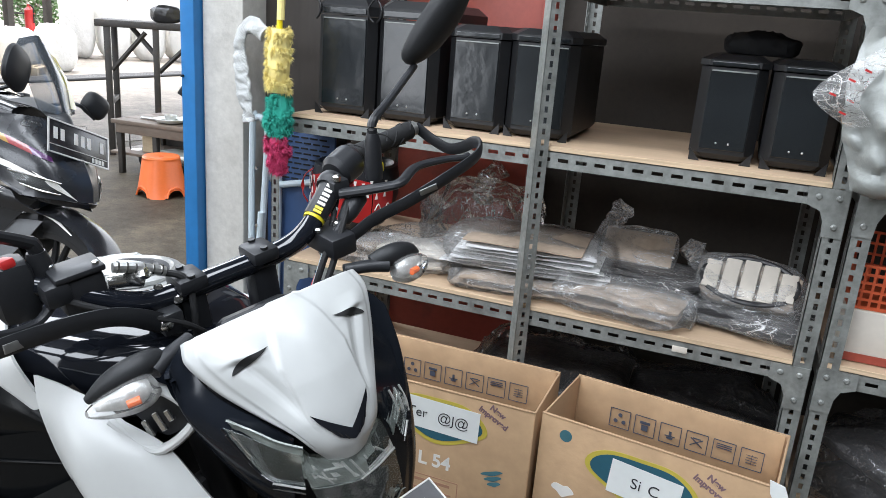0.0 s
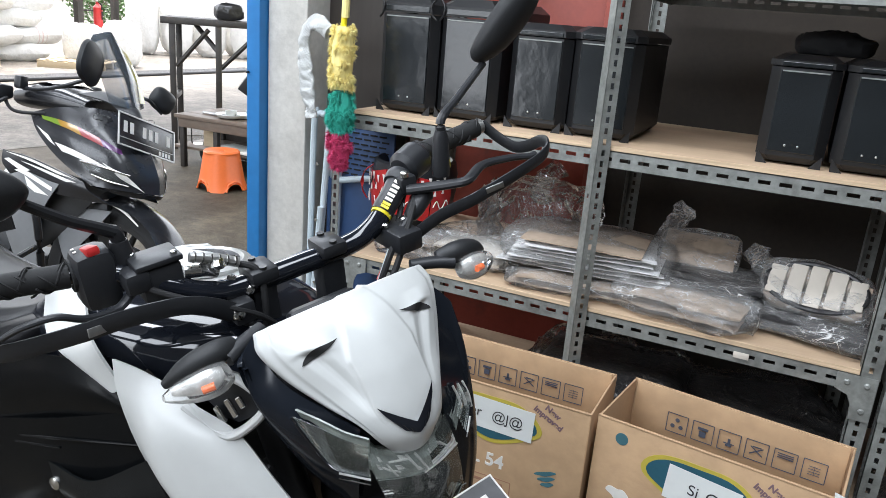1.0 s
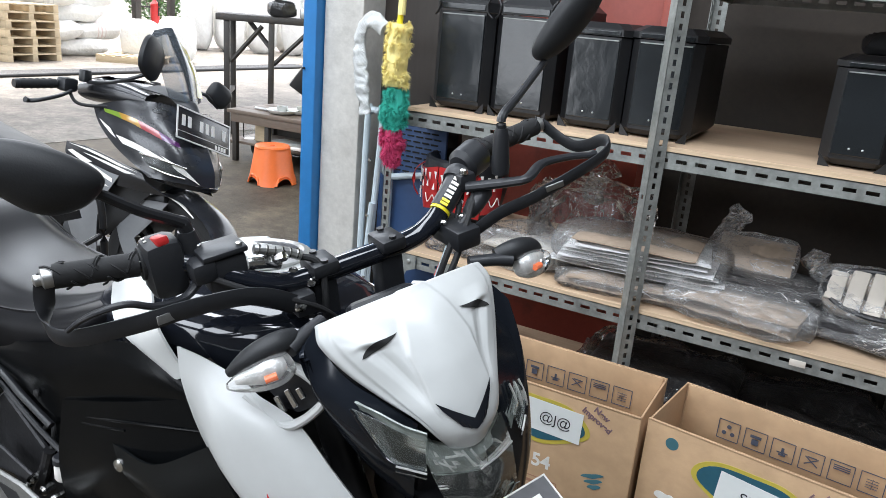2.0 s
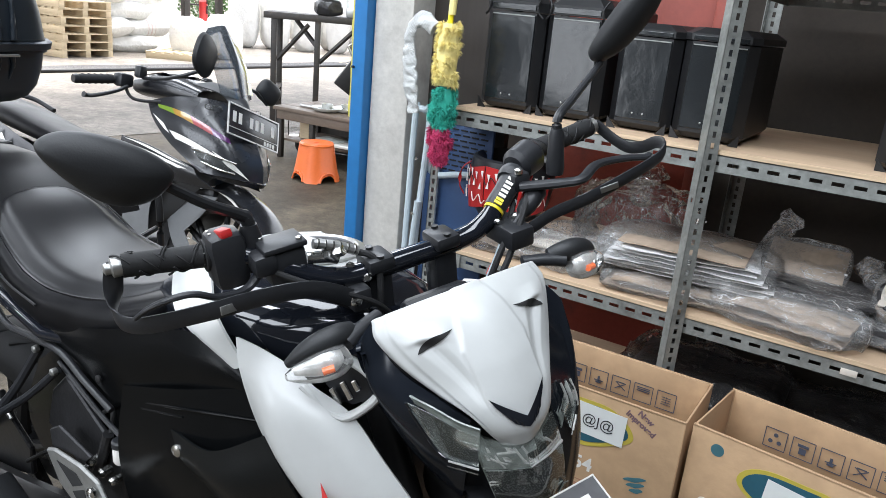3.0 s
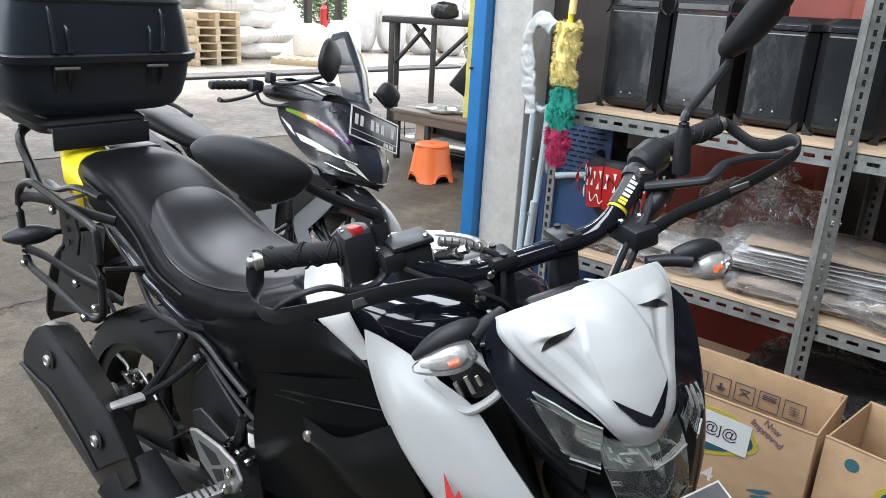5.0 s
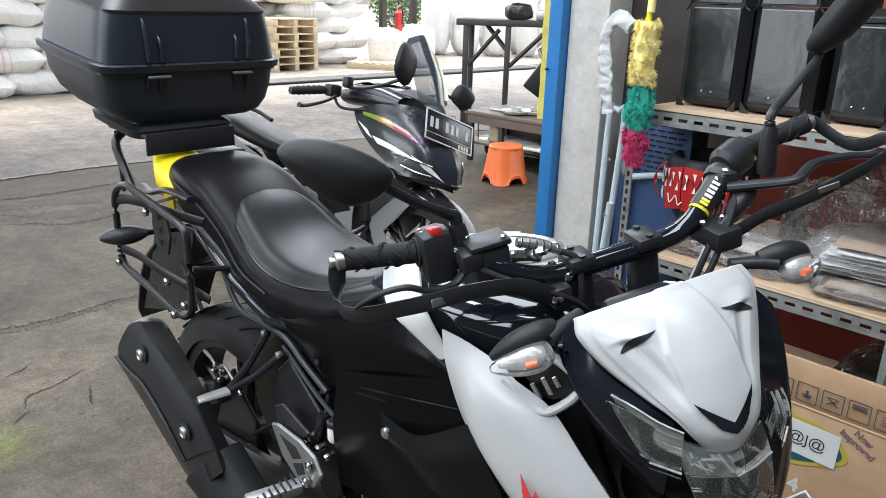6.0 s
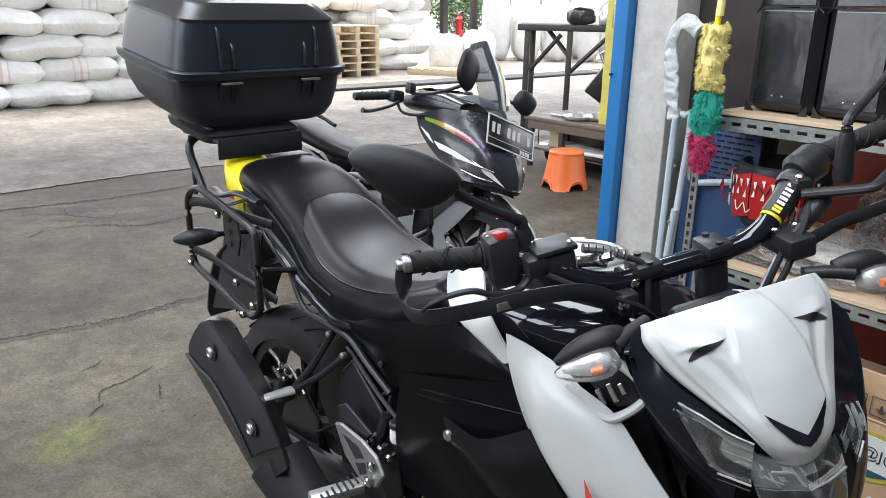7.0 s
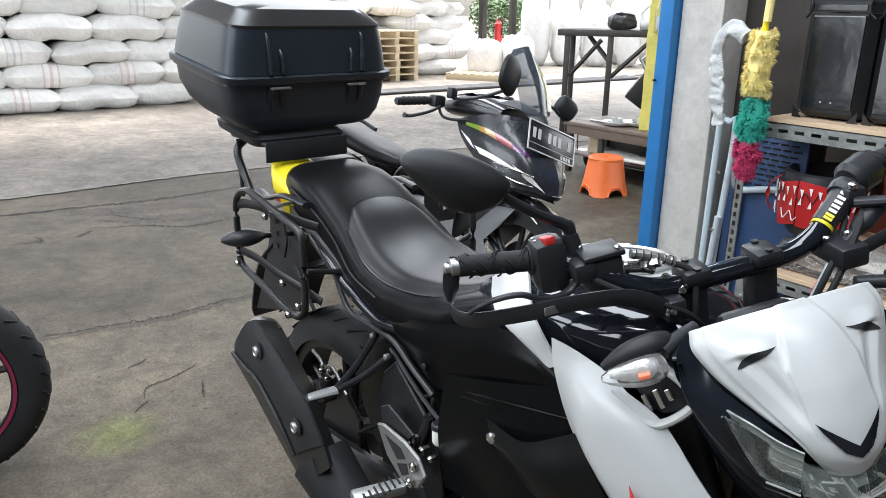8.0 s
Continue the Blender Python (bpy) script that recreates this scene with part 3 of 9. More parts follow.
    strip("floor_chip", [(-4.95, 0.86), (-4.83, 1.14), (-4.75, 1.36), (-4.70, 1.64)], 0.16, worn, "shallow broken patch beside the floor joint", 0.06, 0.45, 0.0016)
    strip("floor_joint", [(-5.80, -1.4), (-5.84, 0.2), (-5.872, 0.953), (-5.93, 1.73), (-5.904, 2.3), (-5.9, 3.2)], 0.034, pale, "pale worn joint line in the concrete floor", 0.02, 0.7, 0.0065)


floor_marks()


# ---- racks ----
def flange(bm, length, w, pitch, slot, gap, m, t=0.0022):
    """A steel strip along z with a row of slots through it."""
    side = (w - gap) / 2

    def bar(x0, x1, z0, z1):
        one = bmesh.new()
        vs = [one.verts.new(m @ Vector((x, y, z))) for z in (z0, z1) for x, y in ((x0, 0), (x1, 0), (x1, t), (x0, t))]
        for q in ((0, 1, 2, 3), (7, 6, 5, 4), (0, 4, 5, 1), (1, 5, 6, 2), (2, 6, 7, 3), (3, 7, 4, 0)):
            one.faces.new([vs[i] for i in q])
        join(bm, one)

    bar(0, side, 0, length)
    bar(w - side, w, 0, length)
    k = int(length / pitch)
    for i in range(k + 1):
        z0 = i * pitch - (pitch - slot) / 2
        bar(side, w - side, max(0, z0), min(length, z0 + pitch - slot))


def angle_bar(name, length, parent, m, pa=0.046, sa=0.027, pb=0.027, sb=0.015, w=0.042, flip=1):
    """An L of slotted steel along its own z; m lays it."""
    bm = bmesh.new()
    flange(bm, length, w, pa, sa, 0.0095, Matrix())
    flange(bm, length, w, pb, sb, 0.0105, Matrix(((0, -1, 0, 0.0022), (flip, 0, 0, 0), (0, 0, 1, 0), (0, 0, 0, 1))))
    ob = part(name, bm, M_GALV, parent, smooth=False)
    ob.matrix_local = m
    return ob


ALONG_X = Matrix(((0, 0, 1, 0), (0, 1, 0, 0), (-1, 0, 0, 0), (0, 0, 0, 1)))
ALONG_Y = Matrix(((1, 0, 0, 0), (0, 0, 1, 0), (0, -1, 0, 0), (0, 0, 0, 1)))


def rack(name, xs, levels, height, label, y0=1.85, y1=2.50):
    r = thing(name, pose(xs[0], y0, 0), label, "shelving rack", "steel racks")
    for x in xs:
        dx = x - xs[0]
        if len(xs) > 2 and x == xs[1]:
            angle_bar("post", height, r, pose(dx, -0.032, 0, 0, 0, 40), pa=0.027, sa=0.015, pb=0.6, sb=0.012, w=0.035)
        elif len(xs) > 2 and x == xs[0]:
            angle_bar("post", 1.075, r, pose(dx - 0.046, -0.010, 0), pa=0.027, sa=0.015, pb=0.6, sb=0.012, w=0.026)
        else:
            angle_bar("post", height, r, pose(dx, -0.004, 0), pa=0.027, sa=0.015)
        angle_bar("post", height, r, pose(dx - (0.05 if len(xs) > 2 and x == xs[1] else 0.0), y1 - y0, 0, 0, 0, 0), pa=0.027, sa=0.015, flip=-1)
    for z, first in levels:
        x0 = xs[first] - xs[0]
        long = xs[-1] - xs[first] + 0.04
        angle_bar("beam", long, r, pose(x0, 0.0, z) @ ALONG_X, pb=0.3, sb=0.02)
        angle_bar("beam", long, r, pose(x0, y1 - y0 - 0.004, z) @ ALONG_X, pb=0.3, sb=0.02, flip=-1)
        for x in (xs[first], xs[-1]):
            angle_bar("side_beam", y1 - y0, r, pose(x - xs[0] + 0.002, 0, z - 0.002) @ ALONG_Y, pb=0.3, sb=0.02)
        bm = block(long - 0.03, y1 - y0 - 0.0, 0.012, (x0 + long / 2, (y1 - y0) / 2 + 0.002, z + 0.0065), 0.001)
        part("shelf_board", bm, M_PLY, r, "bare plywood board", smooth=False)
        bm = block(long - 0.03, 0.003, 0.0115, (x0 + long / 2, -0.0005, z + 0.0065))
        part("board_edge", bm, M_PLYEDGE, r, smooth=False)
        for x, s in ((xs[first], 1), (xs[-1] + 0.04, -1)):
            if first or (x == xs[0] and len(xs) > 2 and s > 0 and z > 0.9):
                if s > 0:
                    continue
            out = [(0, 0), (0.085 * s, 0), (0.085 * s, -0.04), (0.055 * s, -0.052), (0.045 * s, -0.075), (0.042 * s, -0.11), (0, -0.11)]
            g = plate_from([(a, b) for a, b in out], 0.002, pose(x - xs[0], -0.0065, z, 90))
            pl = part("gusset", g, M_GALV, r, smooth=False)
            for bx, bz in ((0.02, -0.02), (0.062, -0.02), (0.02, -0.085)):
                b = lathe([(0.0070, 0), (0.0070, 0.003), (0.0040, 0.005)], pose(x - xs[0] + bx * s, -0.0086, z + bz, 90), seg=10)
                part("bolt", b, M_GALV, pl)
    return r


rack("shelf_rack", (-1.215, -0.475, 0.195), ((0.16, 0), (0.590, 0), (1.018, 0), (1.435, 1)), 2.0, "grey slotted steel rack with plywood shelves")
rack("side_rack", (0.252, 1.35), ((0.16, 0), (0.600, 0), (1.03, 0), (1.42, 0)), 2.0, "second grey slotted steel rack with plywood shelves")

bm = block(0.57, 0.02, 1.75, (-0.935, 2.635, 0.9), 0.003)
tagged(part("partition", bm, M_RED), "dull red painted partition behind the rack", "partition", kind="structure")
bm = block(0.02, 0.03, 1.9, (-1.26, 2.60, 0.95), 0.003)
bm = block(0.045, 0.04, 1.9, (-0.675, 2.60, 0.95), 0.003, bm=bm)
tagged(part("red_timber", bm, M_RED), "red painted upright timbers behind the shelves", "timber")


# ---- open cartons ----
def carton(m, w, d, h, label):
    c = thing("cardboard_box", m, label, "box", "open cartons")
    t = 0.005
    part("front_wall", block(w, t, h, (w / 2, 0, h / 2), 0.0015), M_CARD, c)
    part("back_wall", block(w, t, h, (w / 2, d, h / 2), 0.0015), M_CARDIN, c)
    part("side_wall", block(t, d - t, h - 0.004, (t / 2, d / 2, h / 2), 0.0015), M_CARDIN, c)
    part("side_wall", block(t, d - t, h - 0.004, (w - t / 2, d / 2, h / 2), 0.0015), M_CARDIN, c)
    part("bottom", block(w - 2 * t, d - 2 * t, 0.004, (w / 2, d / 2, 0.004)), M_CARDIN, c)
    part("inner_flap", block(w - 0.02, 0.004, h * 0.34, (w / 2, d - 0.006, h * 0.83), 0.001, turn=Euler((radians(1.5), 0, 0)).to_matrix()), M_CARD, c)
    # corner dents and the worn rim
    part("rim", block(w, 0.007, 0.005, (w / 2, 0, h), 0.002), M_CARDIN, c)
    return c


def frame_print(c, x, z, y, s, kind, mat):
    """One printed handling mark in its square outline, on a wall."""
    bm = bmesh.new()
    k = 0.002
    for bx, bz, bw, bh in ((0, s / 2, s, k), (0, -s / 2, s, k), (-s / 2, 0, k, s), (s / 2, 0, k, s)):
        block(bw, 0.0008, bh, (x + bx, y, z + bz), bm=bm)
    if kind == 0:
        for ax, az in ((0, 0.2), (-0.2, -0.15), (0.2, -0.15)):
            bm2 = lathe([(s * 0.11, 0), (s * 0.11, 0.0006)], pose(x + ax * s, y + 0.0004, z + az * s, 90), seg=8)
            join(bm, bm2)
    elif kind == 1:
        block(s * 0.5, 0.0008, s * 0.14, (x, y, z + 0.18 * s), bm=bm)
        block(s * 0.32, 0.0008, s * 0.3, (x, y, z - 0.1 * s), bm=bm)
    elif kind == 2:
        block(s * 0.5, 0.0008, s * 0.05, (x, y, z - 0.1 * s), bm=bm)
        block(s * 0.12, 0.0008, s * 0.3, (x, y, z), bm=bm)
        block(s * 0.3, 0.0008, s * 0.1, (x, y, z - 0.2 * s), bm=bm)
    elif kind == 3:
        for a in (35, -35):
            block(s * 0.7, 0.0008, s * 0.05, (x, y, z), turn=Euler((0, radians(a), 0)).to_matrix(), bm=bm)
        block(s * 0.4, 0.0008, s * 0.06, (x, y, z + 0.2 * s), bm=bm)
    elif kind == 4:
        for q in (0.12, 0.22, 0.32):
            block(s * 0.7, 0.0008, s * 0.045, (x, y, z + q * s), bm=bm)
    else:
        for q in (-0.2, -0.07, 0.06, 0.19):
            block(s * 0.5, 0.0008, s * 0.025, (x, y, z + q * s), bm=bm)
        block(s * 0.02, 0.0008, s * 0.5, (x, y, z), bm=bm)
    part("print_mark", bm, mat, c, smooth=False)


def blob_outline(w, h, n=40, lobes=0.12):
    return [((w / 2) * math.cos(a) * (1 + lobes * math.cos(2 * a + 0.6)), (h / 2) * math.sin(a) * (1 + lobes * math.sin(3 * a))) for a in (2 * math.pi * k / n for k in range(n))]


def carton_front(c, cx, cz, label_text, label_w, label_h, tilt, lab_dx=0.0, lab_dz=0.0, front=-0.0029):
    """The printed badge and the pasted paper label on the front wall."""
    up = Matrix.Rotation(radians(90), 4, "X")
    badge = part("badge", plate_from(blob_outline(0.235, 0.125), 0.0006, pose(cx, front, cz) @ up), M_INKY, c, "yellow and blue printed badge", smooth=False)
    part("badge_field", plate_from(blob_outline(0.212, 0.104), 0.0006, pose(cx, front - 0.0007, cz) @ up), M_INKB, badge, smooth=False)
    tag = part("paper_label", plate_from([(-label_w / 2, -label_h / 2), (label_w / 2, -label_h / 2), (label_w / 2, label_h / 2), (-label_w / 2, label_h / 2)], 0.0006, pose(cx + lab_dx, front - 0.0015, cz + lab_dz) @ up @ pose(0, 0, 0, 0, 0, tilt)), M_PAPER, c, "hand-lettered white paper label", smooth=False)
    for text, along_x in label_text:
        words("lettering", text, label_h * 0.44, M_PEN, tag, pose(cx + lab_dx, front - 0.0026, cz + lab_dz) @ up @ pose(0, 0, 0, 0, 0, tilt) @ pose(along_x, 0, 0), bold=-0.0002)
    return badge


UPX = Matrix.Rotation(radians(90), 4, "X")
box_a = carton(pose(-0.855, 1.563, 0), 0.515, 0.248, 0.452, "open cardboard carton with a paper label, beside the rack")
for i in range(6):
    frame_print(box_a, 0.098 + i * 0.0625, 0.368, 0.2365, 0.05, i, M_INK)
carton_front(box_a, 0.275, 0.372, (("WinTer", -0.056), ("@J@", 0.070)), 0.275, 0.082, -1.5, -0.03, 0.006)
words("print", "L 54", 0.05, M_INKW, box_a, pose(0.273, -0.0029, 0.252) @ UPX, bold=0.0012)
bm = bmesh.new()
for bx, bz, bw, bh in ((0.26, 0.205, 0.16, 0.0025), (0.26, 0.14, 0.16, 0.0025), (0.18, 0.1725, 0.0025, 0.065), (0.34, 0.1725, 0.0025, 0.065), (0.26, 0.19, 0.12, 0.008), (0.26, 0.165, 0.13, 0.005)):
    block(bw, 0.0008, bh, (bx, -0.0027, bz), bm=bm)
part("print_field", bm, material("red brown print", (0.36, 0.19, 0.12), 0.8), box_a, "printed outline field", smooth=False)
words("print", "New\nImproved", 0.021, M_INKP, box_a, pose(0.420, -0.0029, 0.421) @ UPX @ pose(0, 0, 0, 0, 0, -28), bold=0.0008)
for i in range(3):
    part("print_mark", plate_from(blob_outline(0.05 - 0.01 * i, 0.012, 20, 0.2), 0.0006, pose(0.425 + 0.004 * i, -0.0029, 0.264 - 0.014 * i) @ UPX @ pose(0, 0, 0, 0, 0, 20)), M_INKG, box_a, smooth=False)

box_b = carton(pose(-0.327, 1.578, 0, 0, 0, -7.5), 0.515, 0.250, 0.452, "open cardboard carton with a hand-written label, beside the rack post")
for i in range(6):
    frame_print(box_b, 0.125 + i * 0.064, 0.368, 0.2385, 0.051, i, M_INK)
carton_front(box_b, 0.245, 0.362, (("Si", -0.018), ("C", 0.022)), 0.16, 0.085, -4, 0.01, -0.012)
words("print", "New\nImproved", 0.021, M_INKP, box_b, pose(0.395, -0.0029, 0.410) @ UPX @ pose(0, 0, 0, 0, 0, -28), bold=0.0008)
part("print_mark", lathe([(0.015, 0), (0.015, 0.0006)], pose(0.063, -0.0026, 0.412, 90), seg=20), M_INKG, box_b, smooth=False)
part("print_mark", plate_from(blob_outline(0.045, 0.03, 22, 0.3), 0.0006, pose(0.072, -0.0029, 0.272) @ UPX), M_INKW, box_b, smooth=False)
part("tape", plate_from([(0, 0), (0.03, -0.006), (0.05, -0.05), (0.02, -0.055), (0.005, -0.03)], 0.0008, pose(0.497, -0.004, 0.468) @ UPX), M_PAPER, box_b, "torn tape on the corner", smooth=False)


# ---- black sheet-metal panniers on the upper shelf ----
def pannier(m, w, h, d, label, lid=0.05):
    p = thing("pannier_box", m, label, "pannier", "black panniers")
    c = 0.022

    def ring(z, ins=0.0):
        x0, x1, y0, y1 = -w / 2 + ins, w / 2 - ins, ins, d - ins
        return [(x0 + c, y0, z), (x1 - c, y0, z), (x1, y0 + c, z), (x1, y1 - c, z), (x1 - c, y1, z), (x0 + c, y1, z), (x0, y1 - c, z), (x0, y0 + c, z)]

    part("body", skin([ring(0.006, 0.012), ring(0.02), ring(h)]), M_BLACKEDGE, p, smooth=False)
    fw = w - 2 * c - 0.003
    front = [(-fw / 2, 0.03), (fw / 2, 0.03), (fw / 2, h - 0.006), (-fw / 2, h - 0.006)]
    part("front_plate", plate_from(front, 0.004, pose(0, -0.0005, 0) @ UPX, bevel=0.0015), M_BLACKBOX, p, "shiny black front plate", smooth=False)
    part("plate_edge", block(fw - 0.004, 0.002, 0.0032, (0, -0.0055, h - 0.0078), 0.0006), M_GALV, p, "thin bright strip along the upper edge", smooth=False)
    ld = skin([ring(h + 0.003, -0.004), ring(h + lid * 0.55, -0.004), ring(h + lid, 0.02)])
    l = part("lid", ld, M_BLACKEDGE, p, smooth=False)
    part("lid_lip", block(fw, 0.003, lid * 0.3, (0, -0.0055, h + lid * 0.28), 0.001), M_BLACKBOX, l, smooth=False)
    for s in (-1, 1):
        tri = [(0, 0), (0.026 * s, 0), (0.026 * s, 0.03)]
        part("foot", plate_from(tri if s > 0 else tri[::-1], 0.003, pose(s * (w / 2 - 0.03), -0.002, 0.0) @ UPX), M_BLACKEDGE, p, smooth=False)
        part("rivet", lathe([(0.0026, 0), (0.0026, 0.0012), (0.001, 0.002)], pose(s * 0.014, -0.0045, 0.046, 90), seg=8), M_ALU, p)
        if lid < 0.04:
            continue
        hk = tube([(s * (w / 2 - 0.004), -0.004, h + lid * 0.9), (s * (w / 2 - 0.016), -0.007, h + lid * 0.5), (s * (w / 2 - 0.014), -0.007, h + 0.002), (s * (w / 2 - 0.002), -0.004, h - 0.012)], 0.003, 6)
        part("hook", hk, M_DARKMETAL, p)
    return p


SH = 1.0312
pannier(pose(-1.075, 1.915, SH), 0.182, 0.272, 0.40, "tall shiny black metal pannier on the plywood shelf")
pannier(pose(-0.888, 1.918, SH), 0.182, 0.272, 0.40, "tall shiny black metal pannier on the plywood shelf")
pannier(pose(-0.688, 1.93, SH), 0.168, 0.240, 0.36, "black metal pannier on the plywood shelf", 0.035)
pannier(pose(-0.510, 1.93, SH), 0.180, 0.242, 0.36, "black metal pannier on the shelf behind the rack post", 0.035)
pannier(pose(-0.050, 1.93, SH), 0.150, 0.222, 0.36, "black metal pannier with a bag on top", 0.03)
pannier(pose(0.112, 1.925, SH), 0.152, 0.222, 0.36, "black metal pannier beside the rack end", 0.03)


# ---- the white and black motorcycle ----
def mirror_y(points):
    return [(x, -y, z) for x, y, z in points]


def wheel(bike, at, radius, width, m_extra, spokes=5, disc=True):
    """Cast wheel with a treaded tyre; axle along y."""
    t = part("wheel", lathe([(0.028, -0.045), (0.034, -0.03), (0.034, 0.03), (0.028, 0.045)], Matrix.Translation(at) @ m_extra @ Matrix.Rotation(radians(90), 4, "X"), 20), M_DARKMETAL, bike, "black cast wheel")
    base = Matrix.Translation(at) @ m_extra @ Matrix.Rotation(radians(90), 4, "X")
    prof = []
    rim = radius * 0.755
    for k in range(13):
        a = math.pi * (k / 12)
        prof.append((rim + (radius - rim) * math.sin(a) ** 0.7, -width / 2 * math.cos(a) * (0.86 + 0.14 * math.sin(a))))
    part("tyre", lathe(prof, base, 56, caps=False), M_RUBBER, t)
    # black bars on the tyre paint the shade of its grooves
    bm = bmesh.new()
    n = 30
    for i in range(n):
        a = 2 * math.pi * i / n
        for s in (-1, 1):
            c0 = Vector(((radius - 0.0026) * math.cos(a), (radius - 0.0026) * math.sin(a), s * 0.008))
            a2 = a + 0.10
            c1 = Vector((radius * 0.966 * math.cos(a2), radius * 0.966 * math.sin(a2), s * width * 0.34))
            tube([base @ c0, base @ ((c0 + c1) / 2 * 1.0045), base @ c1], 0.0034, 5, steps=3, bm=bm)
    tagged(part("groove_shade", bm, M_HOLESHADE, t), kind="stuff")
    prof = [(rim * 0.9, -width * 0.32), (rim * 1.02, -width * 0.36), (rim * 1.02, -width * 0.33), (rim * 0.93, -width * 0.2), (rim * 0.93, width * 0.2), (rim * 1.02, width * 0.33), (rim * 1.02, width * 0.36), (rim * 0.9, width * 0.32)]
    part("rim", lathe(prof + [prof[0]], base, 48, caps=False), M_DARKMETAL, t)
    for i in range(spokes):
        for da in (-0.13, 0.13):
            a = 2 * math.pi * i / spokes + da + 0.3
            p0 = base @ Vector((0.03 * math.cos(a - da * 1.5), 0.03 * math.sin(a - da * 1.5), 0))
            p1 = base @ Vector((rim * 0.94 * math.cos(a), rim * 0.94 * math.sin(a), 0))
            part("spoke", tube([p0, (p0 + p1) / 2, p1], lambda s: 0.018 - 0.006 * s, 8, steps=2, flat=0.8), M_DARKMETAL, t)
    if disc:
        part("brake_disc", lathe([(0.05, -0.062), (0.12, -0.062), (0.12, -0.066), (0.05, -0.066), (0.05, -0.062)], base, 40, caps=False), M_DARKMETAL, t)
    return t


STEER = Matrix.Translation((0, 0, 0.97)) @ Matrix.Rotation(radians(-30), 4, Vector((-math.sin(radians(25)), 0, math.cos(radians(25)))))


def motorcycle():
    bike = thing("motorcycle", pose(-0.6007, 0.76, 0, 0, 0, 2), "white and black naked motorcycle with hand guards and a top case", "motorcycle")

    M_ENDCAP = material("dull grey end cap", (0.16, 0.155, 0.145), 0.42, metal=0.6, spread=0.3, bump=0.2, bump_scale=90)
    M_SIDE = material("satin black panel paint", (0.0034, 0.0038, 0.0042), 0.22, spread=0.25, scale=9, bump=0.05, bump_scale=30, spec=0.10)
    M_HEEL = material("dull cast alloy", (0.26, 0.26, 0.25), 0.45, metal=0.8, spread=0.25, bump=0.15, bump_scale=150)

    def P(name, bm, mat, parent=bike, label="", **k):
        return part(name, bm, mat, parent, label, **k)

    def S(name, bm, mat, parent=bike, label="", **k):
        bmesh.ops.transform(bm, matrix=STEER, verts=bm.verts)
        return part(name, bm, mat, parent, label, **k)

    # wheels, swing arm, fork
    wheel(bike, (-0.95, 0, 0.298), 0.298, 0.135, Matrix())
    turn = Matrix.Rotation(radians(-30), 4, "Z")
    wheel(bike, (0.40, -0.05, 0.295), 0.295, 0.10, turn)
    for s in (-1, 1):
        P("swing_arm", tube([(-0.95, s * 0.10, 0.298), (-0.7, s * 0.105, 0.33), (-0.45, s * 0.09, 0.36)], 0.022, 10, flat=1.5), M_DARKMETAL)
        S("fork_leg", rod((0.02, s * 0.09, -0.06), (0.30, s * 0.09, -0.70), 0.021, 14), M_DARKMETAL)
    part("axle_nut", lathe([(0.016, 0), (0.016, 0.012), (0.009, 0.013), (0.009, 0.022)], pose(-0.95, -0.115, 0.298, 90), 6), M_CHROME, bike)
    cal = P("brake_caliper", block(0.075, 0.045, 0.055, (-0.925, -0.095, 0.425), 0.012, turn=Euler((0, radians(-25), 0)).to_matrix()), M_ENGINE, label="dark brake caliper")
    part("caliper_bolt", lathe([(0.022, 0), (0.022, 0.006), (0.013, 0.007), (0.013, 0.016), (0.006, 0.018)], pose(-0.945, -0.118, 0.440, 90), 10), M_ALU, cal)
    for x, z, r in ((-0.895, 0.505, 0.007), (-0.868, 0.500, 0.009), (-0.905, 0.490, 0.006), (-0.880, 0.478, 0.006)):
        part("fitting", lathe([(r, 0), (r, 0.010), (r * 0.6, 0.013)], pose(x, -0.100, z, 90), 8), M_CHROME, cal)
    part("brake_pipe", tube([(-0.955, -0.100, 0.520), (-0.920, -0.104, 0.515), (-0.895, -0.104, 0.500), (-0.860, -0.104, 0.515), (-0.800, -0.104, 0.47)], 0.0042, 8), M_ALU, cal)
    P("caliper_arm", plate_from([(-0.97, 0.29), (-0.90, 0.46), (-0.87, 0.50), (-0.84, 0.45), (-0.78, 0.40), (-0.78, 0.34)], 0.012, Matrix(((1, 0, 0, 0), (0, 0, -1, -0.072), (0, 1, 0, 0), (0, 0, 0, 1))), bevel=0.003), M_DARKMETAL, smooth=False)
    P("mudguard", patch([[(-1.22, -0.055, 0.52), (-1.22, 0, 0.535), (-1.22, 0.055, 0.52)], [(-1.15, -0.06, 0.64), (-1.15, 0, 0.66), (-1.15, 0.06, 0.64)], [(-0.98, -0.05, 0.72), (-0.98, 0, 0.735), (-0.98, 0.05, 0.72)]], 8, 8), M_BLK)

    # engine, frame, under covers
    eng = P("engine", block(0.30, 0.24, 0.26, (-0.24, 0, 0.42), 0.03), M_ENGINE, label="dark cast engine")
    part("clutch_cover", lathe([(0.085, 0), (0.085, 0.02), (0.06, 0.035), (0.03, 0.04)], pose(-0.28, -0.115, 0.40, 90), 28), M_ENGINE, eng)
    part("cylinder", block(0.13, 0.15, 0.20, (-0.10, 0, 0.60), 0.015, turn=Euler((0, radians(25), 0)).to_matrix()), M_ENGINE, eng)
    bm = bmesh.new()
    for i in range(7):
        block(0.16, 0.175, 0.006, (-0.13 + 0.013 * i, 0, 0.53 + 0.025 * i), 0.001, turn=Euler((0, radians(25), 0)).to_matrix(), bm=bm)
    part("cooling_fins", bm, M_ENGINE, eng)
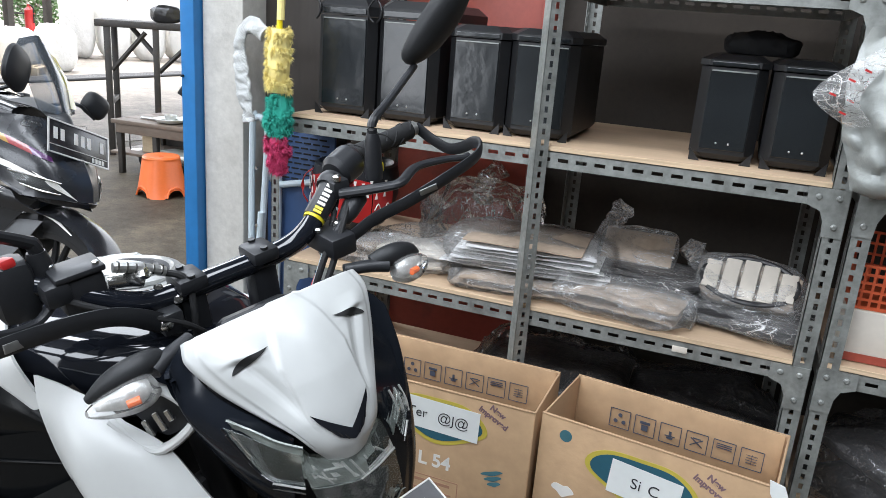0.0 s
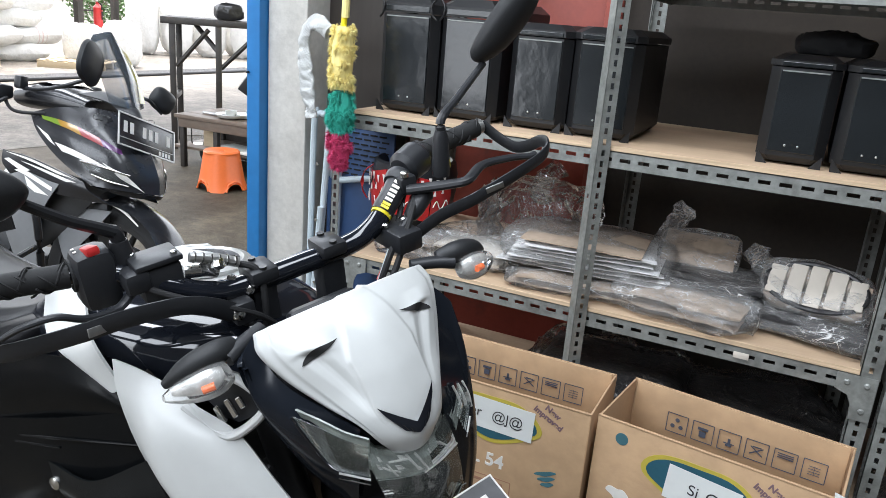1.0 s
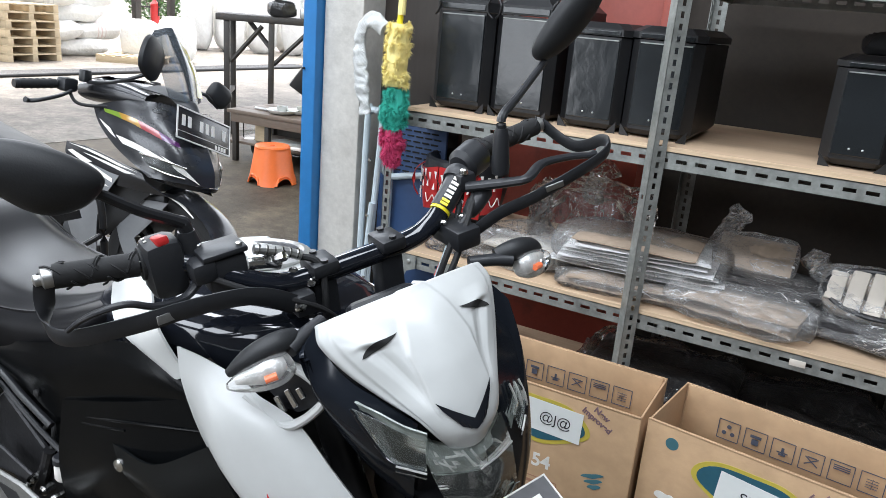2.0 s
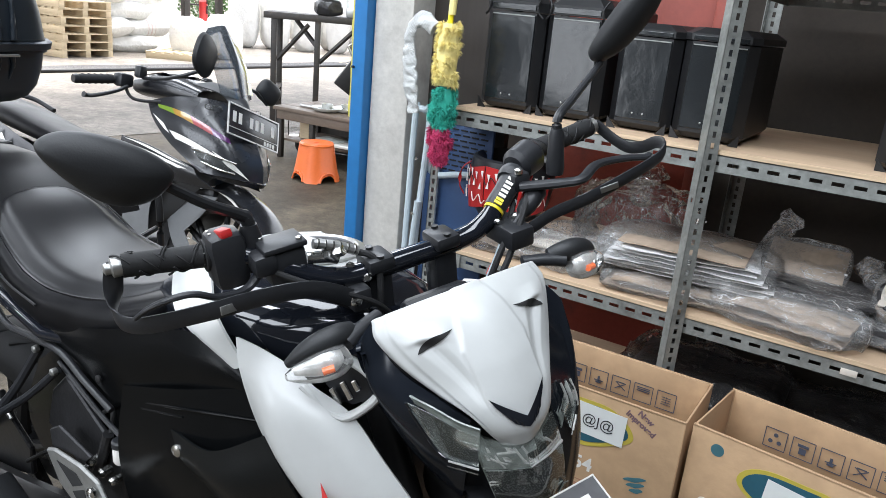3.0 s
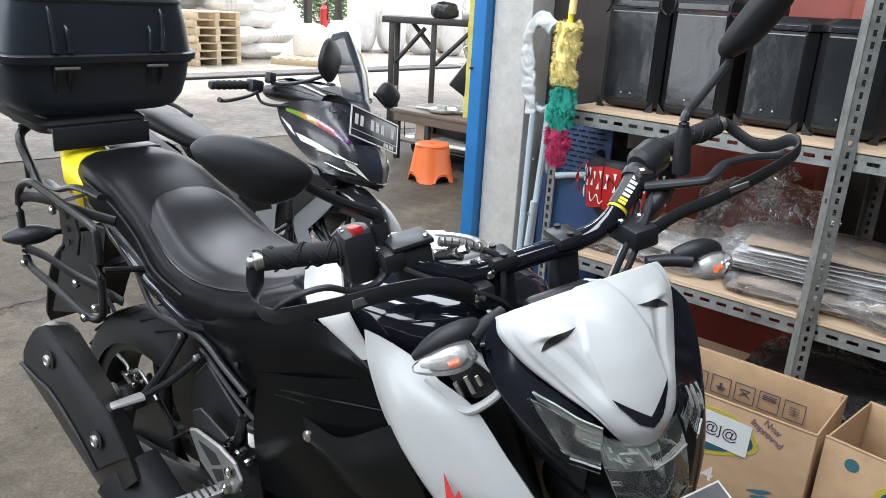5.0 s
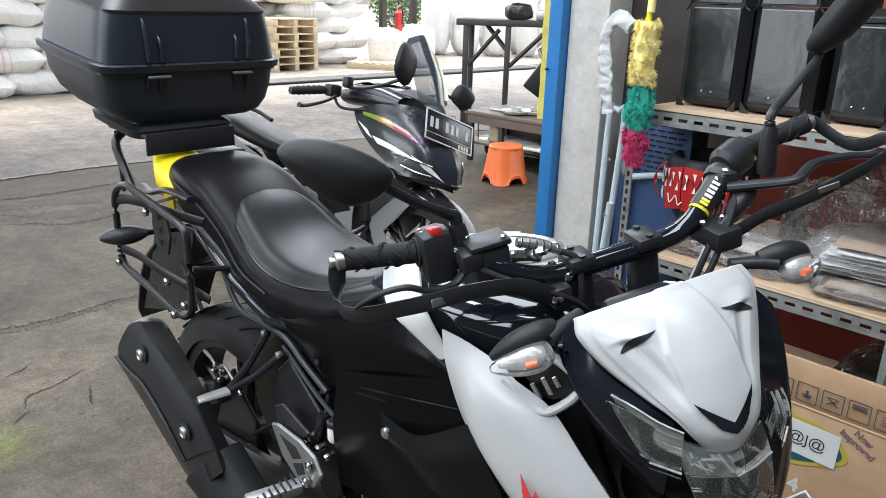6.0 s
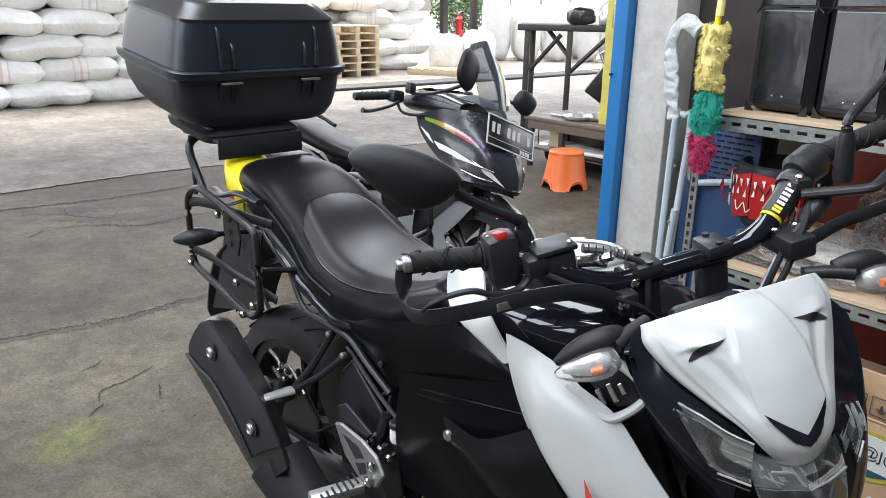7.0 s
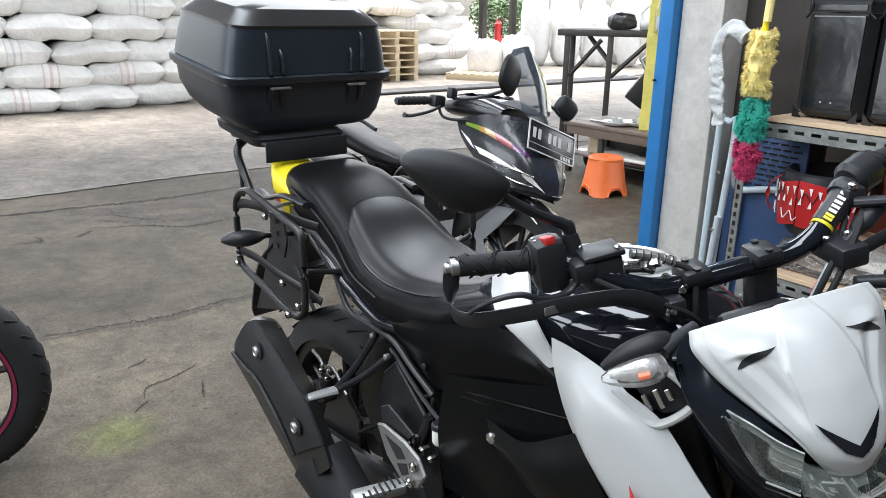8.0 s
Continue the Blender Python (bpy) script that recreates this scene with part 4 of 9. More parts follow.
    part("oil_cap", lathe([(0.018, 0), (0.018, 0.014), (0.012, 0.016)], pose(-0.20, -0.125, 0.47, 90), 12), M_ALU, eng)
    for s in (-1, 1):
        P("frame_rail", tube([(0.0, s * 0.06, 0.86), (-0.20, s * 0.115, 0.76), (-0.40, s * 0.12, 0.62), (-0.46, s * 0.115, 0.40)], 0.017, 10), M_DARKMETAL)
        P("subframe", tube([(-0.36, s * 0.115, 0.74), (-0.60, s * 0.13, 0.745), (-0.85, s * 0.13, 0.83), (-1.10, s * 0.10, 0.90)], 0.012, 10), M_BLK)
        P("radiator_hose", tube([(0.02, s * 0.08, 0.66), (-0.04, s * 0.10, 0.58), (-0.10, s * 0.09, 0.50)], 0.014, 10), M_RUBBER)
    P("radiator", block(0.03, 0.24, 0.24, (0.06, 0, 0.62), 0.006, turn=Euler((0, radians(-15), 0)).to_matrix()), M_ENGINE)
    P("shock_absorber", lathe([(0.026, 0), (0.03, 0.05), (0.03, 0.2), (0.02, 0.24)], along((-0.55, 0, 0.38), (-0.50, 0, 0.66)), 16), M_BLK)
    P("battery_cover", block(0.22, 0.20, 0.16, (-0.52, 0, 0.66), 0.03), M_BLK)

    # side panels
    for s in (-1, 1):
        rows = [[(-0.650, 0.142, 0.738), (-0.492, 0.160, 0.776), (-0.362, 0.170, 0.814), (-0.256, 0.172, 0.848), (-0.170, 0.172, 0.852), (-0.115, 0.172, 0.830)],
                [(-0.625, 0.150, 0.728), (-0.492, 0.166, 0.748), (-0.370, 0.177, 0.765), (-0.257, 0.182, 0.806), (-0.169, 0.184, 0.822), (-0.112, 0.180, 0.816)],
                [(-0.594, 0.140, 0.708), (-0.491, 0.156, 0.707), (-0.384, 0.168, 0.686), (-0.259, 0.174, 0.744), (-0.165, 0.176, 0.778), (-0.104, 0.174, 0.794)]]
        sp = P("side_panel", patch([[(x, s * y, z) for x, y, z in r] for r in rows], 32, 14), M_SIDE, label="satin black side panel")
        part("screw", lathe([(0.006, 0), (0.006, 0.003), (0.003, 0.004)], pose(-0.425, s * 0.171, 0.714, 90 * -s), 10), M_ENGINE, sp)
        P("tail_rail", tube([(-0.86, s * 0.118, 0.845), (-0.754, s * 0.148, 0.774), (-0.692, s * 0.156, 0.724), (-0.610, s * 0.158, 0.720), (-0.535, s * 0.160, 0.718), (-0.474, s * 0.163, 0.690), (-0.408, s * 0.165, 0.662)], 0.0060, 10), M_BLK, label="black frame tube")
        P("lower_rail", tube([(-0.56, s * 0.148, 0.690), (-0.463, s * 0.150, 0.633), (-0.385, s * 0.150, 0.598)], 0.0045, 8), M_BLK)
        P("inner_guard", patch([[(-0.715, s * 0.090, 0.620), (-0.604, s * 0.105, 0.690), (-0.50, s * 0.115, 0.690), (-0.38, s * 0.12, 0.640)], [(-0.760, s * 0.092, 0.500), (-0.62, s * 0.108, 0.540), (-0.50, s * 0.118, 0.540), (-0.38, s * 0.12, 0.540)], [(-0.70, s * 0.092, 0.400), (-0.62, s * 0.105, 0.420), (-0.50, s * 0.115, 0.420), (-0.38, s * 0.12, 0.42)]], 14, 12, 0.004), M_SIDE, label="matt black inner guard")
    for s in (-1, 1):
        rows = [[(-0.36, 0.178, 0.728), (-0.23, 0.186, 0.770), (-0.09, 0.176, 0.818)],
                [(-0.375, 0.180, 0.61), (-0.22, 0.190, 0.65), (-0.05, 0.178, 0.70)],
                [(-0.39, 0.150, 0.48), (-0.22, 0.155, 0.51), (-0.06, 0.15, 0.54)]]
        P("knee_cover", patch([[(x, s * y, z) for x, y, z in r] for r in rows], 14, 12), M_SIDE, label="satin black lower cover")
        P("cover_rib", tube([(-0.300, s * 0.183, 0.722), (-0.207, s * 0.189, 0.748), (-0.09, s * 0.180, 0.772)], 0.0020, 8), M_SIDE)
        P("cover_rib", tube([(-0.313, s * 0.183, 0.709), (-0.27, s * 0.187, 0.720), (-0.22, s * 0.189, 0.732)], 0.0016, 8), M_SIDE)
        rows = [[(-0.245, 0.190, 0.705), (-0.15, 0.208, 0.716), (-0.06, 0.202, 0.772)],
                [(-0.215, 0.200, 0.676), (-0.12, 0.216, 0.680), (-0.02, 0.206, 0.730)],
                [(-0.190, 0.190, 0.645), (-0.10, 0.198, 0.634), (0.0, 0.190, 0.680)]]
        ac = P("air_scoop", patch([[(x, s * y, z) for x, y, z in r] for r in rows], 10, 10), M_SATIN, label="dark plastic air scoop")
        part("screw", lathe([(0.009, 0), (0.009, 0.004), (0.004, 0.006)], pose(-0.222, s * 0.197, 0.683, 90 * -s), 12), M_CHROME, ac)

    # tank
    def ring(f, hw, top, low, p=2.6):
        c, h = (top + low) / 2, (top - low) / 2
        return [(f, y, z) for y, z in oval(0, c, hw, h, p, 28)]

    P("tank", skin([ring(0.03, 0.06, 0.905, 0.83), ring(0.0, 0.100, 0.926, 0.80), ring(-0.08, 0.146, 0.936, 0.78), ring(-0.18, 0.156, 0.938, 0.77), ring(-0.28, 0.140, 0.925, 0.77), ring(-0.36, 0.105, 0.890, 0.77), ring(-0.42, 0.075, 0.85, 0.77)]), M_GLOSS, label="gloss black fuel tank")
    top = P("tank_cover", patch([[(-0.05, -0.050, 0.937), (-0.03, 0, 0.943), (-0.05, 0.050, 0.937)], [(-0.13, -0.082, 0.943), (-0.13, 0, 0.957), (-0.13, 0.082, 0.943)], [(-0.23, -0.082, 0.936), (-0.24, 0, 0.950), (-0.23, 0.082, 0.936)], [(-0.31, -0.058, 0.905), (-0.32, 0, 0.915), (-0.31, 0.058, 0.905)]], 12, 14, 0.012), M_WHITE, label="white tank top cover")
    part("filler_ring", lathe([(0.068, 0), (0.07, 0.006), (0.060, 0.009), (0.056, 0.004)], pose(-0.15, 0.0, 0.947, 0, -3), 36), M_ALU, top)
    part("filler_cap", lathe([(0.054, 0), (0.054, 0.006), (0.040, 0.009), (0.036, 0.006), (0.01, 0.006)], pose(-0.15, 0.0, 0.948, 0, -3), 36), M_BLK, top)
    for s in (-1, 1):
        rows = [[(-0.345, 0.095, 0.885), (-0.30, 0.110, 0.915), (-0.24, 0.120, 0.93)],
                [(-0.300, 0.135, 0.870), (-0.25, 0.148, 0.885), (-0.20, 0.152, 0.90)],
                [(-0.245, 0.165, 0.858), (-0.20, 0.175, 0.860), (-0.16, 0.178, 0.885)],
                [(-0.150, 0.180, 0.838), (-0.128, 0.184, 0.835), (-0.115, 0.182, 0.845)]]
        P("tank_side", patch([[(x, s * y, z) for x, y, z in r] for r in rows], 8, 14), M_WHITE, label="white tank side panel")

    # shrouds
    for s in (-1, 1):
        rows = [[(-0.135, 0.175, 0.875), (-0.115, 0.188, 0.838), (-0.079, 0.192, 0.775), (-0.030, 0.192, 0.722), (0.03, 0.178, 0.66), (0.09, 0.15, 0.60)],
                [(-0.085, 0.178, 0.874), (-0.055, 0.202, 0.825), (-0.025, 0.210, 0.765), (0.020, 0.205, 0.715), (0.075, 0.188, 0.66), (0.12, 0.158, 0.60)],
                [(-0.030, 0.176, 0.862), (0.000, 0.194, 0.822), (0.036, 0.192, 0.792), (0.070, 0.188, 0.750), (0.115, 0.174, 0.70), (0.15, 0.15, 0.64)],
                [(-0.004, 0.174, 0.848), (0.038, 0.170, 0.834), (0.062, 0.167, 0.816), (0.096, 0.164, 0.780), (0.142, 0.156, 0.730), (0.178, 0.14, 0.668)]]
        sh = P("shroud", patch([[(x, s * y, z) for x, y, z in r] for r in rows], 18, 12, 0.005), M_WHITE, label="white radiator shroud with a black emblem pocket")
        rows = [[(-0.03, 0.166, 0.862), (0.02, 0.160, 0.885), (0.055, 0.152, 0.892)], [(0.0, 0.170, 0.838), (0.035, 0.165, 0.858), (0.070, 0.155, 0.865)], [(0.036, 0.164, 0.813), (0.05, 0.162, 0.822), (0.066, 0.156, 0.845)]]
        pocket = [(-0.012, 0.862), (0.018, 0.884), (0.044, 0.888), (0.064, 0.880), (0.076, 0.866), (0.062, 0.846), (0.040, 0.832), (0.022, 0.834)]
        part("emblem_pocket", plate_from(pocket if s < 0 else pocket[::-1], 0.004, Matrix(((1, 0, 0, 0), (-0.18 * s, 0, -s, s * 0.162), (0, 1, 0, 0), (0, 0, 0, 1)))), M_BLK, sh, smooth=False)
        ring_pts = [(-0.020, 0.178, 0.847), (0.006, 0.176, 0.833), (0.026, 0.174, 0.824), (0.044, 0.171, 0.824), (0.066, 0.167, 0.842), (0.082, 0.163, 0.866), (0.072, 0.164, 0.884), (0.052, 0.166, 0.894), (0.030, 0.168, 0.897), (0.008, 0.168, 0.893)]
        part("pocket_rim", tube([(x, s * y, z) for x, y, z in ring_pts], 0.0075, 10, flat=0.8), M_WHITE, sh)
        bm = bmesh.new()
        tilt = Euler((0, radians(-40), 0)).to_matrix()
        for dx, dz, sx, sz in ((0.022, 0.842, 0.009, 0.022), (0.038, 0.855, 0.009, 0.024), (0.051, 0.866, 0.008, 0.014)):
            block(sx, 0.005, sz, (dx, s * 0.166, dz), 0.0012, turn=tilt, bm=bm, seg=1)
        part("emblem", bm, M_CHROME, sh, "chrome emblem shape")
        star = [(-0.022, 0.004), (0.010, 0.000), (0.006, 0.012), (0.028, 0.006), (0.058, 0.014), (0.034, -0.010), (0.060, -0.040), (0.022, -0.022), (0.000, -0.026), (0.004, -0.012)]
        dm = Matrix.Translation((0.050, s * 0.209, 0.730)) @ Matrix(((1, 0, 0, 0), (0, 0, -s, 0), (0, 1, 0, 0), (0, 0, 0, 1))) @ pose(0, 0, 0, 8, 10, -35)
        part("decal", plate_from(star if s < 0 else star[::-1], 0.001, dm), M_REDP, sh, "red printed flash", smooth=False)

    # seat and tail
    def seat_ring(f, hw, top, low, crown=0.010, n=44):
        pts = []
        for k in range(n):
            a = 2 * math.pi * k / n
            c, s = math.cos(a), math.sin(a)
            y = math.copysign(abs(c) ** (0.42 if s > 0 else 0.2), c)
            h = 0.5 + 0.5 * math.copysign(abs(s) ** (0.50 if s > 0 else 0.8), s)
            pts.append((f, hw * y, low + (top - crown * y * y - low) * h))
        return pts

    seat = P("seat", skin([[(x, y - 0.016, z) for x, y, z in seat_ring(f, w, t, l)] for f, w, t, l in ((-1.062, 0.052, 0.940, 0.900), (-1.045, 0.086, 0.955, 0.885), (-1.005, 0.108, 0.962, 0.866), (-0.93, 0.119, 0.956, 0.848), (-0.86, 0.122, 0.936, 0.828), (-0.78, 0.126, 0.898, 0.795), (-0.72, 0.132, 0.860, 0.768), (-0.66, 0.142, 0.834, 0.750), (-0.58, 0.150, 0.822, 0.738), (-0.49, 0.146, 0.826, 0.742), (-0.42, 0.140, 0.838, 0.752), (-0.36, 0.126, 0.858, 0.772), (-0.335, 0.10, 0.864, 0.80))]), M_SEAT, label="black vinyl stepped seat", angle=60)
    rows = [[(f, y * w - 0.016, z + (0.009 if abs(y) < 0.93 else -0.002) - 0.010 * y * y) for y in (-1, -0.93, -0.72, -0.36, 0, 0.36, 0.72, 0.93, 1)] for f, w, z in ((-0.812, 0.030, 0.905), (-0.800, 0.080, 0.903), (-0.76, 0.104, 0.886), (-0.70, 0.116, 0.852), (-0.64, 0.125, 0.832), (-0.57, 0.128, 0.824), (-0.49, 0.122, 0.830), (-0.42, 0.100, 0.842), (-0.375, 0.066, 0.856))]
    part("rider_pad", patch(rows, 32, 32, 0.004), M_PAD, seat, "smooth stitched rider pad", angle=50)
    for s in (-1, 1):
        part("seam", tube([(f, s * w - 0.016, z) for f, w, z in ((-1.04, 0.092, 0.918), (-0.94, 0.122, 0.915), (-0.84, 0.127, 0.888), (-0.76, 0.132, 0.852), (-0.68, 0.143, 0.806), (-0.58, 0.153, 0.790))], 0.0022, 6), M_RUBBER, seat)
    P("seat_base", skin([[(x, y - 0.016, z) for x, y, z in seat_ring(f, w, t, l, 0.0)] for f, w, t, l in ((-1.03, 0.080, 0.885, 0.850), (-0.86, 0.130, 0.842, 0.812), (-0.72, 0.141, 0.780, 0.750), (-0.58, 0.154, 0.750, 0.724), (-0.41, 0.126, 0.765, 0.735))]), M_GLOSS)
    tail = P("tail_cover", skin([[(x, y - 0.068, z) for x, y, z in seat_ring(f, w, t, l)] for f, w, t, l in ((-0.93, 0.050, 0.900, 0.86), (-0.99, 0.062, 0.925, 0.868), (-1.05, 0.066, 0.950, 0.885), (-1.085, 0.052, 0.970, 0.905), (-1.105, 0.030, 0.968, 0.920), (-1.112, 0.012, 0.955, 0.930))]), M_YELP, label="yellow painted tail cover", angle=60)
    part("tail_flash", patch([[(-1.030, -0.128, 0.880), (-0.985, -0.130, 0.884)], [(-1.012, -0.128, 0.852), (-0.978, -0.130, 0.850)], [(-0.996, -0.126, 0.826), (-0.972, -0.128, 0.830)]], 6, 8, 0.004), M_YELP, tail)
    part("tail_tray", block(0.10, 0.15, 0.03, (-1.10, 0.02, 0.935), 0.006), M_BLK, tail)
    P("tail_lamp", block(0.06, 0.10, 0.045, (-1.20, 0, 0.845), 0.012), M_REDP)
    for s in (-1, 1):
        P("grab_rail", tube([(-0.86, s * 0.142 - 0.01, 0.905), (-0.96, s * 0.152, 0.905), (-1.03, s * 0.155, 0.888), (-1.09, s * 0.148, 0.890)], 0.0105, 10, flat=0.6), M_BLK)
    P("plate_holder", patch([[(-1.14, -0.10, 0.745), (-1.16, 0.0, 0.760), (-1.14, 0.10, 0.745)], [(-1.235, -0.10, 0.66), (-1.25, 0.0, 0.665), (-1.235, 0.10, 0.66)], [(-1.29, -0.10, 0.53), (-1.305, 0.0, 0.530), (-1.29, 0.10, 0.53)], [(-1.315, -0.085, 0.485), (-1.33, 0.0, 0.480), (-1.315, 0.085, 0.485)]], 12, 12, 0.005), M_BLK, label="black plastic tail guard")
    P("tail_side", patch([[(-0.98, -0.09, 0.80), (-1.16, -0.09, 0.80)], [(-1.00, -0.095, 0.70), (-1.20, -0.095, 0.66)], [(-1.00, -0.09, 0.60), (-1.28, -0.09, 0.52)]], 8, 8, 0.005), M_BLK)
    for s in (-1, 1):
        st = P("rear_indicator", tube([(-1.05, s * 0.08, 0.786), (-1.06, s * 0.15, 0.790), (-1.06, s * 0.205, 0.794), (-1.085, s * 0.252, 0.790)], lambda q: 0.008 + 0.018 * math.sin(math.pi * min(1, max(0, (q - 0.38) / 0.62))) ** 0.8, 14, flat=0.8), M_BLK)
        part("indicator_lens", tube([(-1.085, s * 0.185, 0.790), (-1.092, s * 0.225, 0.788)], 0.012, 12, soft=False), M_INDLENS, st)

    # pannier frames
    for s in (-1, 1):
        y = s * 0.22
        loop = [(-1.062, 0.77), (-1.066, 0.86), (-1.050, 0.898), (-1.005, 0.918), (-0.955, 0.914), (-0.84, 0.894), (-0.775, 0.882), (-0.757, 0.860), (-0.756, 0.74), (-0.770, 0.705), (-0.815, 0.692), (-0.93, 0.711), (-1.035, 0.729), (-1.060, 0.745), (-1.062, 0.77)]
        fr = P("pannier_frame", tube([(x, y, z) for x, z in loop], 0.0076, 10, steps=5), M_DARKMETAL, label="black tubular pannier frame")
        for strap in ([(-1.062, y, 0.874), (-1.02, s * 0.214, 0.884), (-0.95, s * 0.205, 0.888), (-0.88, s * 0.20, 0.886), (-0.80, s * 0.16, 0.872)], [(-1.058, y, 0.768), (-0.99, s * 0.212, 0.766), (-0.90, s * 0.205, 0.752), (-0.82, s * 0.19, 0.738), (-0.77, s * 0.175, 0.722)]):
            part("frame_strap", tube(strap, 0.0022, 8, flat=4.6), M_DARKMETAL, fr, "flat steel strap")
        part("bracket_plate", plate_from([(-0.915, 0.895), (-0.86, 0.892), (-0.845, 0.84), (-0.86, 0.800), (-0.905, 0.800), (-0.918, 0.85)], 0.005, Matrix(((1, 0, 0, 0), (0, 0, -1, s * 0.205), (0, 1, 0, 0), (0, 0, 0, 1))), bevel=0.001), M_DARKMETAL, fr, smooth=False)
        # black discs in place of holes, their shade put into the colour
        for k in range(3):
            part("hole_shade", lathe([(0.006, 0), (0.006, 0.0015)], pose(-0.885, s * 0.205 + (0.0025 if s > 0 else -0.0075), 0.822 + 0.026 * k, 90 * -s), 10), M_HOLESHADE, fr)
        part("bracket_gusset", plate_from([(-0.845, 0.84), (-0.80, 0.865), (-0.79, 0.835), (-0.85, 0.815)], 0.004, Matrix(((1, 0, 0, 0), (0, 0, -1, s * 0.198), (0, 1, 0, 0), (0, 0, 0, 1)))), M_ENGINE, fr, smooth=False)
        part("frame_strut", rod((-0.835, s * 0.20, 0.79), (-0.775, s * 0.19, 0.705), 0.004, 8), M_DARKMETAL, fr)
        part("frame_strut", rod((-0.757, s * 0.212, 0.80), (-0.74, s * 0.12, 0.785), 0.006, 8), M_DARKMETAL, fr)
        part("frame_strut", tube([(-0.90, s * 0.212, 0.899), (-0.90, s * 0.16, 0.905), (-0.93, s * 0.10, 0.90)], 0.006, 8, flat=0.5), M_DARKMETAL, fr)
        for f, z in ((-1.055, 0.738), (-0.815, 0.692), (-0.90, 0.884), (-0.835, 0.756), (-0.77, 0.725)):
            part("bolt", lathe([(0.0085, 0), (0.0085, 0.007), (0.005, 0.010)], pose(f, y + s * 0.005, z, 90 * -s), 8), M_CHROME, fr)

    # foot pegs, hangers and silencer
    for s in (-1, 1):
        hg = P("peg_hanger", tube([(-0.605, s * 0.152, 0.702), (-0.664, s * 0.164, 0.612), (-0.712, s * 0.180, 0.548)], 0.0068, 8, flat=1.2), M_BLK)
        part("hanger_arm", tube([(-0.547, s * 0.160, 0.682), (-0.628, s * 0.166, 0.609), (-0.710, s * 0.182, 0.546)], 0.0058, 8, flat=1.2), M_BLK, hg)
        for x, y, z in ((-0.605, 0.152, 0.702), (-0.547, 0.160, 0.682)):
            part("hanger_bolt", lathe([(0.0065, 0), (0.0065, 0.008), (0.004, 0.010)], pose(x, s * (y + 0.003), z, 90 * -s), 8), M_HEEL, hg)
        part("passenger_peg", tube([(-0.706, s * 0.186, 0.550), (-0.709, s * 0.215, 0.550), (-0.712, s * 0.245, 0.550), (-0.716, s * 0.266, 0.548)], lambda q: 0.015 - 0.007 * q ** 2, 10, flat=0.5, up=(0, 0, 1)), M_ALU, hg, "ribbed alloy foot peg")
        flat = Matrix(((1, 0, 0, 0), (0, -s * 0.10, 1, s * 0.240 - 0.004), (0, 1, 0, 0), (0, 0, 0, 1)))
        tri = [(-0.552, 0.548), (-0.530, 0.556), (-0.462, 0.552), (-0.418, 0.540), (-0.394, 0.514), (-0.412, 0.482), (-0.440, 0.470), (-0.462, 0.474), (-0.512, 0.500)]
        bp = P("heel_plate", plate_from(tri, 0.008, flat, bevel=0.003), M_HEEL, label="cast alloy heel plate", smooth=False)
        # solid black plates painted as the dark of the windows
        for hole in ([(-0.520, 0.540), (-0.470, 0.536), (-0.452, 0.522), (-0.476, 0.510)], [(-0.476, 0.502), (-0.448, 0.515), (-0.440, 0.498), (-0.458, 0.486)]):
            part("window_shade", plate_from(hole, 0.0100, Matrix.Translation((0, -0.001, 0)) @ flat), M_HOLESHADE, bp, smooth=False)
        part("hanger_web", plate_from([(-0.552, 0.548), (-0.560, 0.575), (-0.535, 0.590), (-0.450, 0.565), (-0.462, 0.552)], 0.006, Matrix.Translation((0, s * -0.012, 0)) @ flat, bevel=0.002), M_ENGINE, bp, smooth=False)
        pg = part("rider_peg", block(0.032, 0.10, 0.02, (-0.462, s * 0.245, 0.470), 0.006, turn=Euler((0, 0, radians(14 * s))).to_matrix()), M_ALU, bp, "ribbed alloy foot peg")
        for k in range(7):
            part("peg_rib", block(0.034, 0.004, 0.004, (-0.462 + 0.003 * k, s * (0.205 + 0.013 * k), 0.481), 0.001, turn=Euler((0, 0, radians(14 * s))).to_matrix()), M_DARKMETAL, pg, smooth=False)
        for x, z in ((-0.424, 0.522), (-0.430, 0.488)):
            part("bolt", lathe([(0.010, 0), (0.010, 0.006), (0.005, 0.009)], pose(x, s * (0.240 - 0.10 * z) + s * 0.005, z, 90 * -s), 8), M_CHROME, bp)
    mc = P("master_cylinder", tube([(-0.475, -0.150, 0.515), (-0.455, -0.150, 0.560), (-0.440, -0.150, 0.60)], 0.009, 10), M_ENGINE, label="alloy rear brake cylinder")
    part("fluid_bottle", lathe([(0.011, 0), (0.0135, 0.005), (0.0135, 0.022), (0.011, 0.030)], pose(-0.395, -0.160, 0.572), 16), M_INKW, mc, "milky white fluid bottle")
    part("bottle_cap", lathe([(0.015, 0.030), (0.015, 0.038), (0.012, 0.041)], pose(-0.395, -0.160, 0.572), 16), M_BLK, mc)
    part("brake_hose", tube([(-0.44, -0.145, 0.60), (-0.46, -0.130, 0.630), (-0.56, -0.125, 0.54), (-0.72, -0.125, 0.42)], 0.004, 8), M_RUBBER, mc)
    for x, z, r in ((-0.468, 0.545, 0.008), (-0.49, 0.52, 0.007), (-0.44, 0.535, 0.009), (-0.415, 0.53, 0.007)):
        part("fitting", lathe([(r, 0), (r, 0.016), (r * 0.6, 0.02)], pose(x, -0.150, z, 90), 8), M_CHROME, mc)
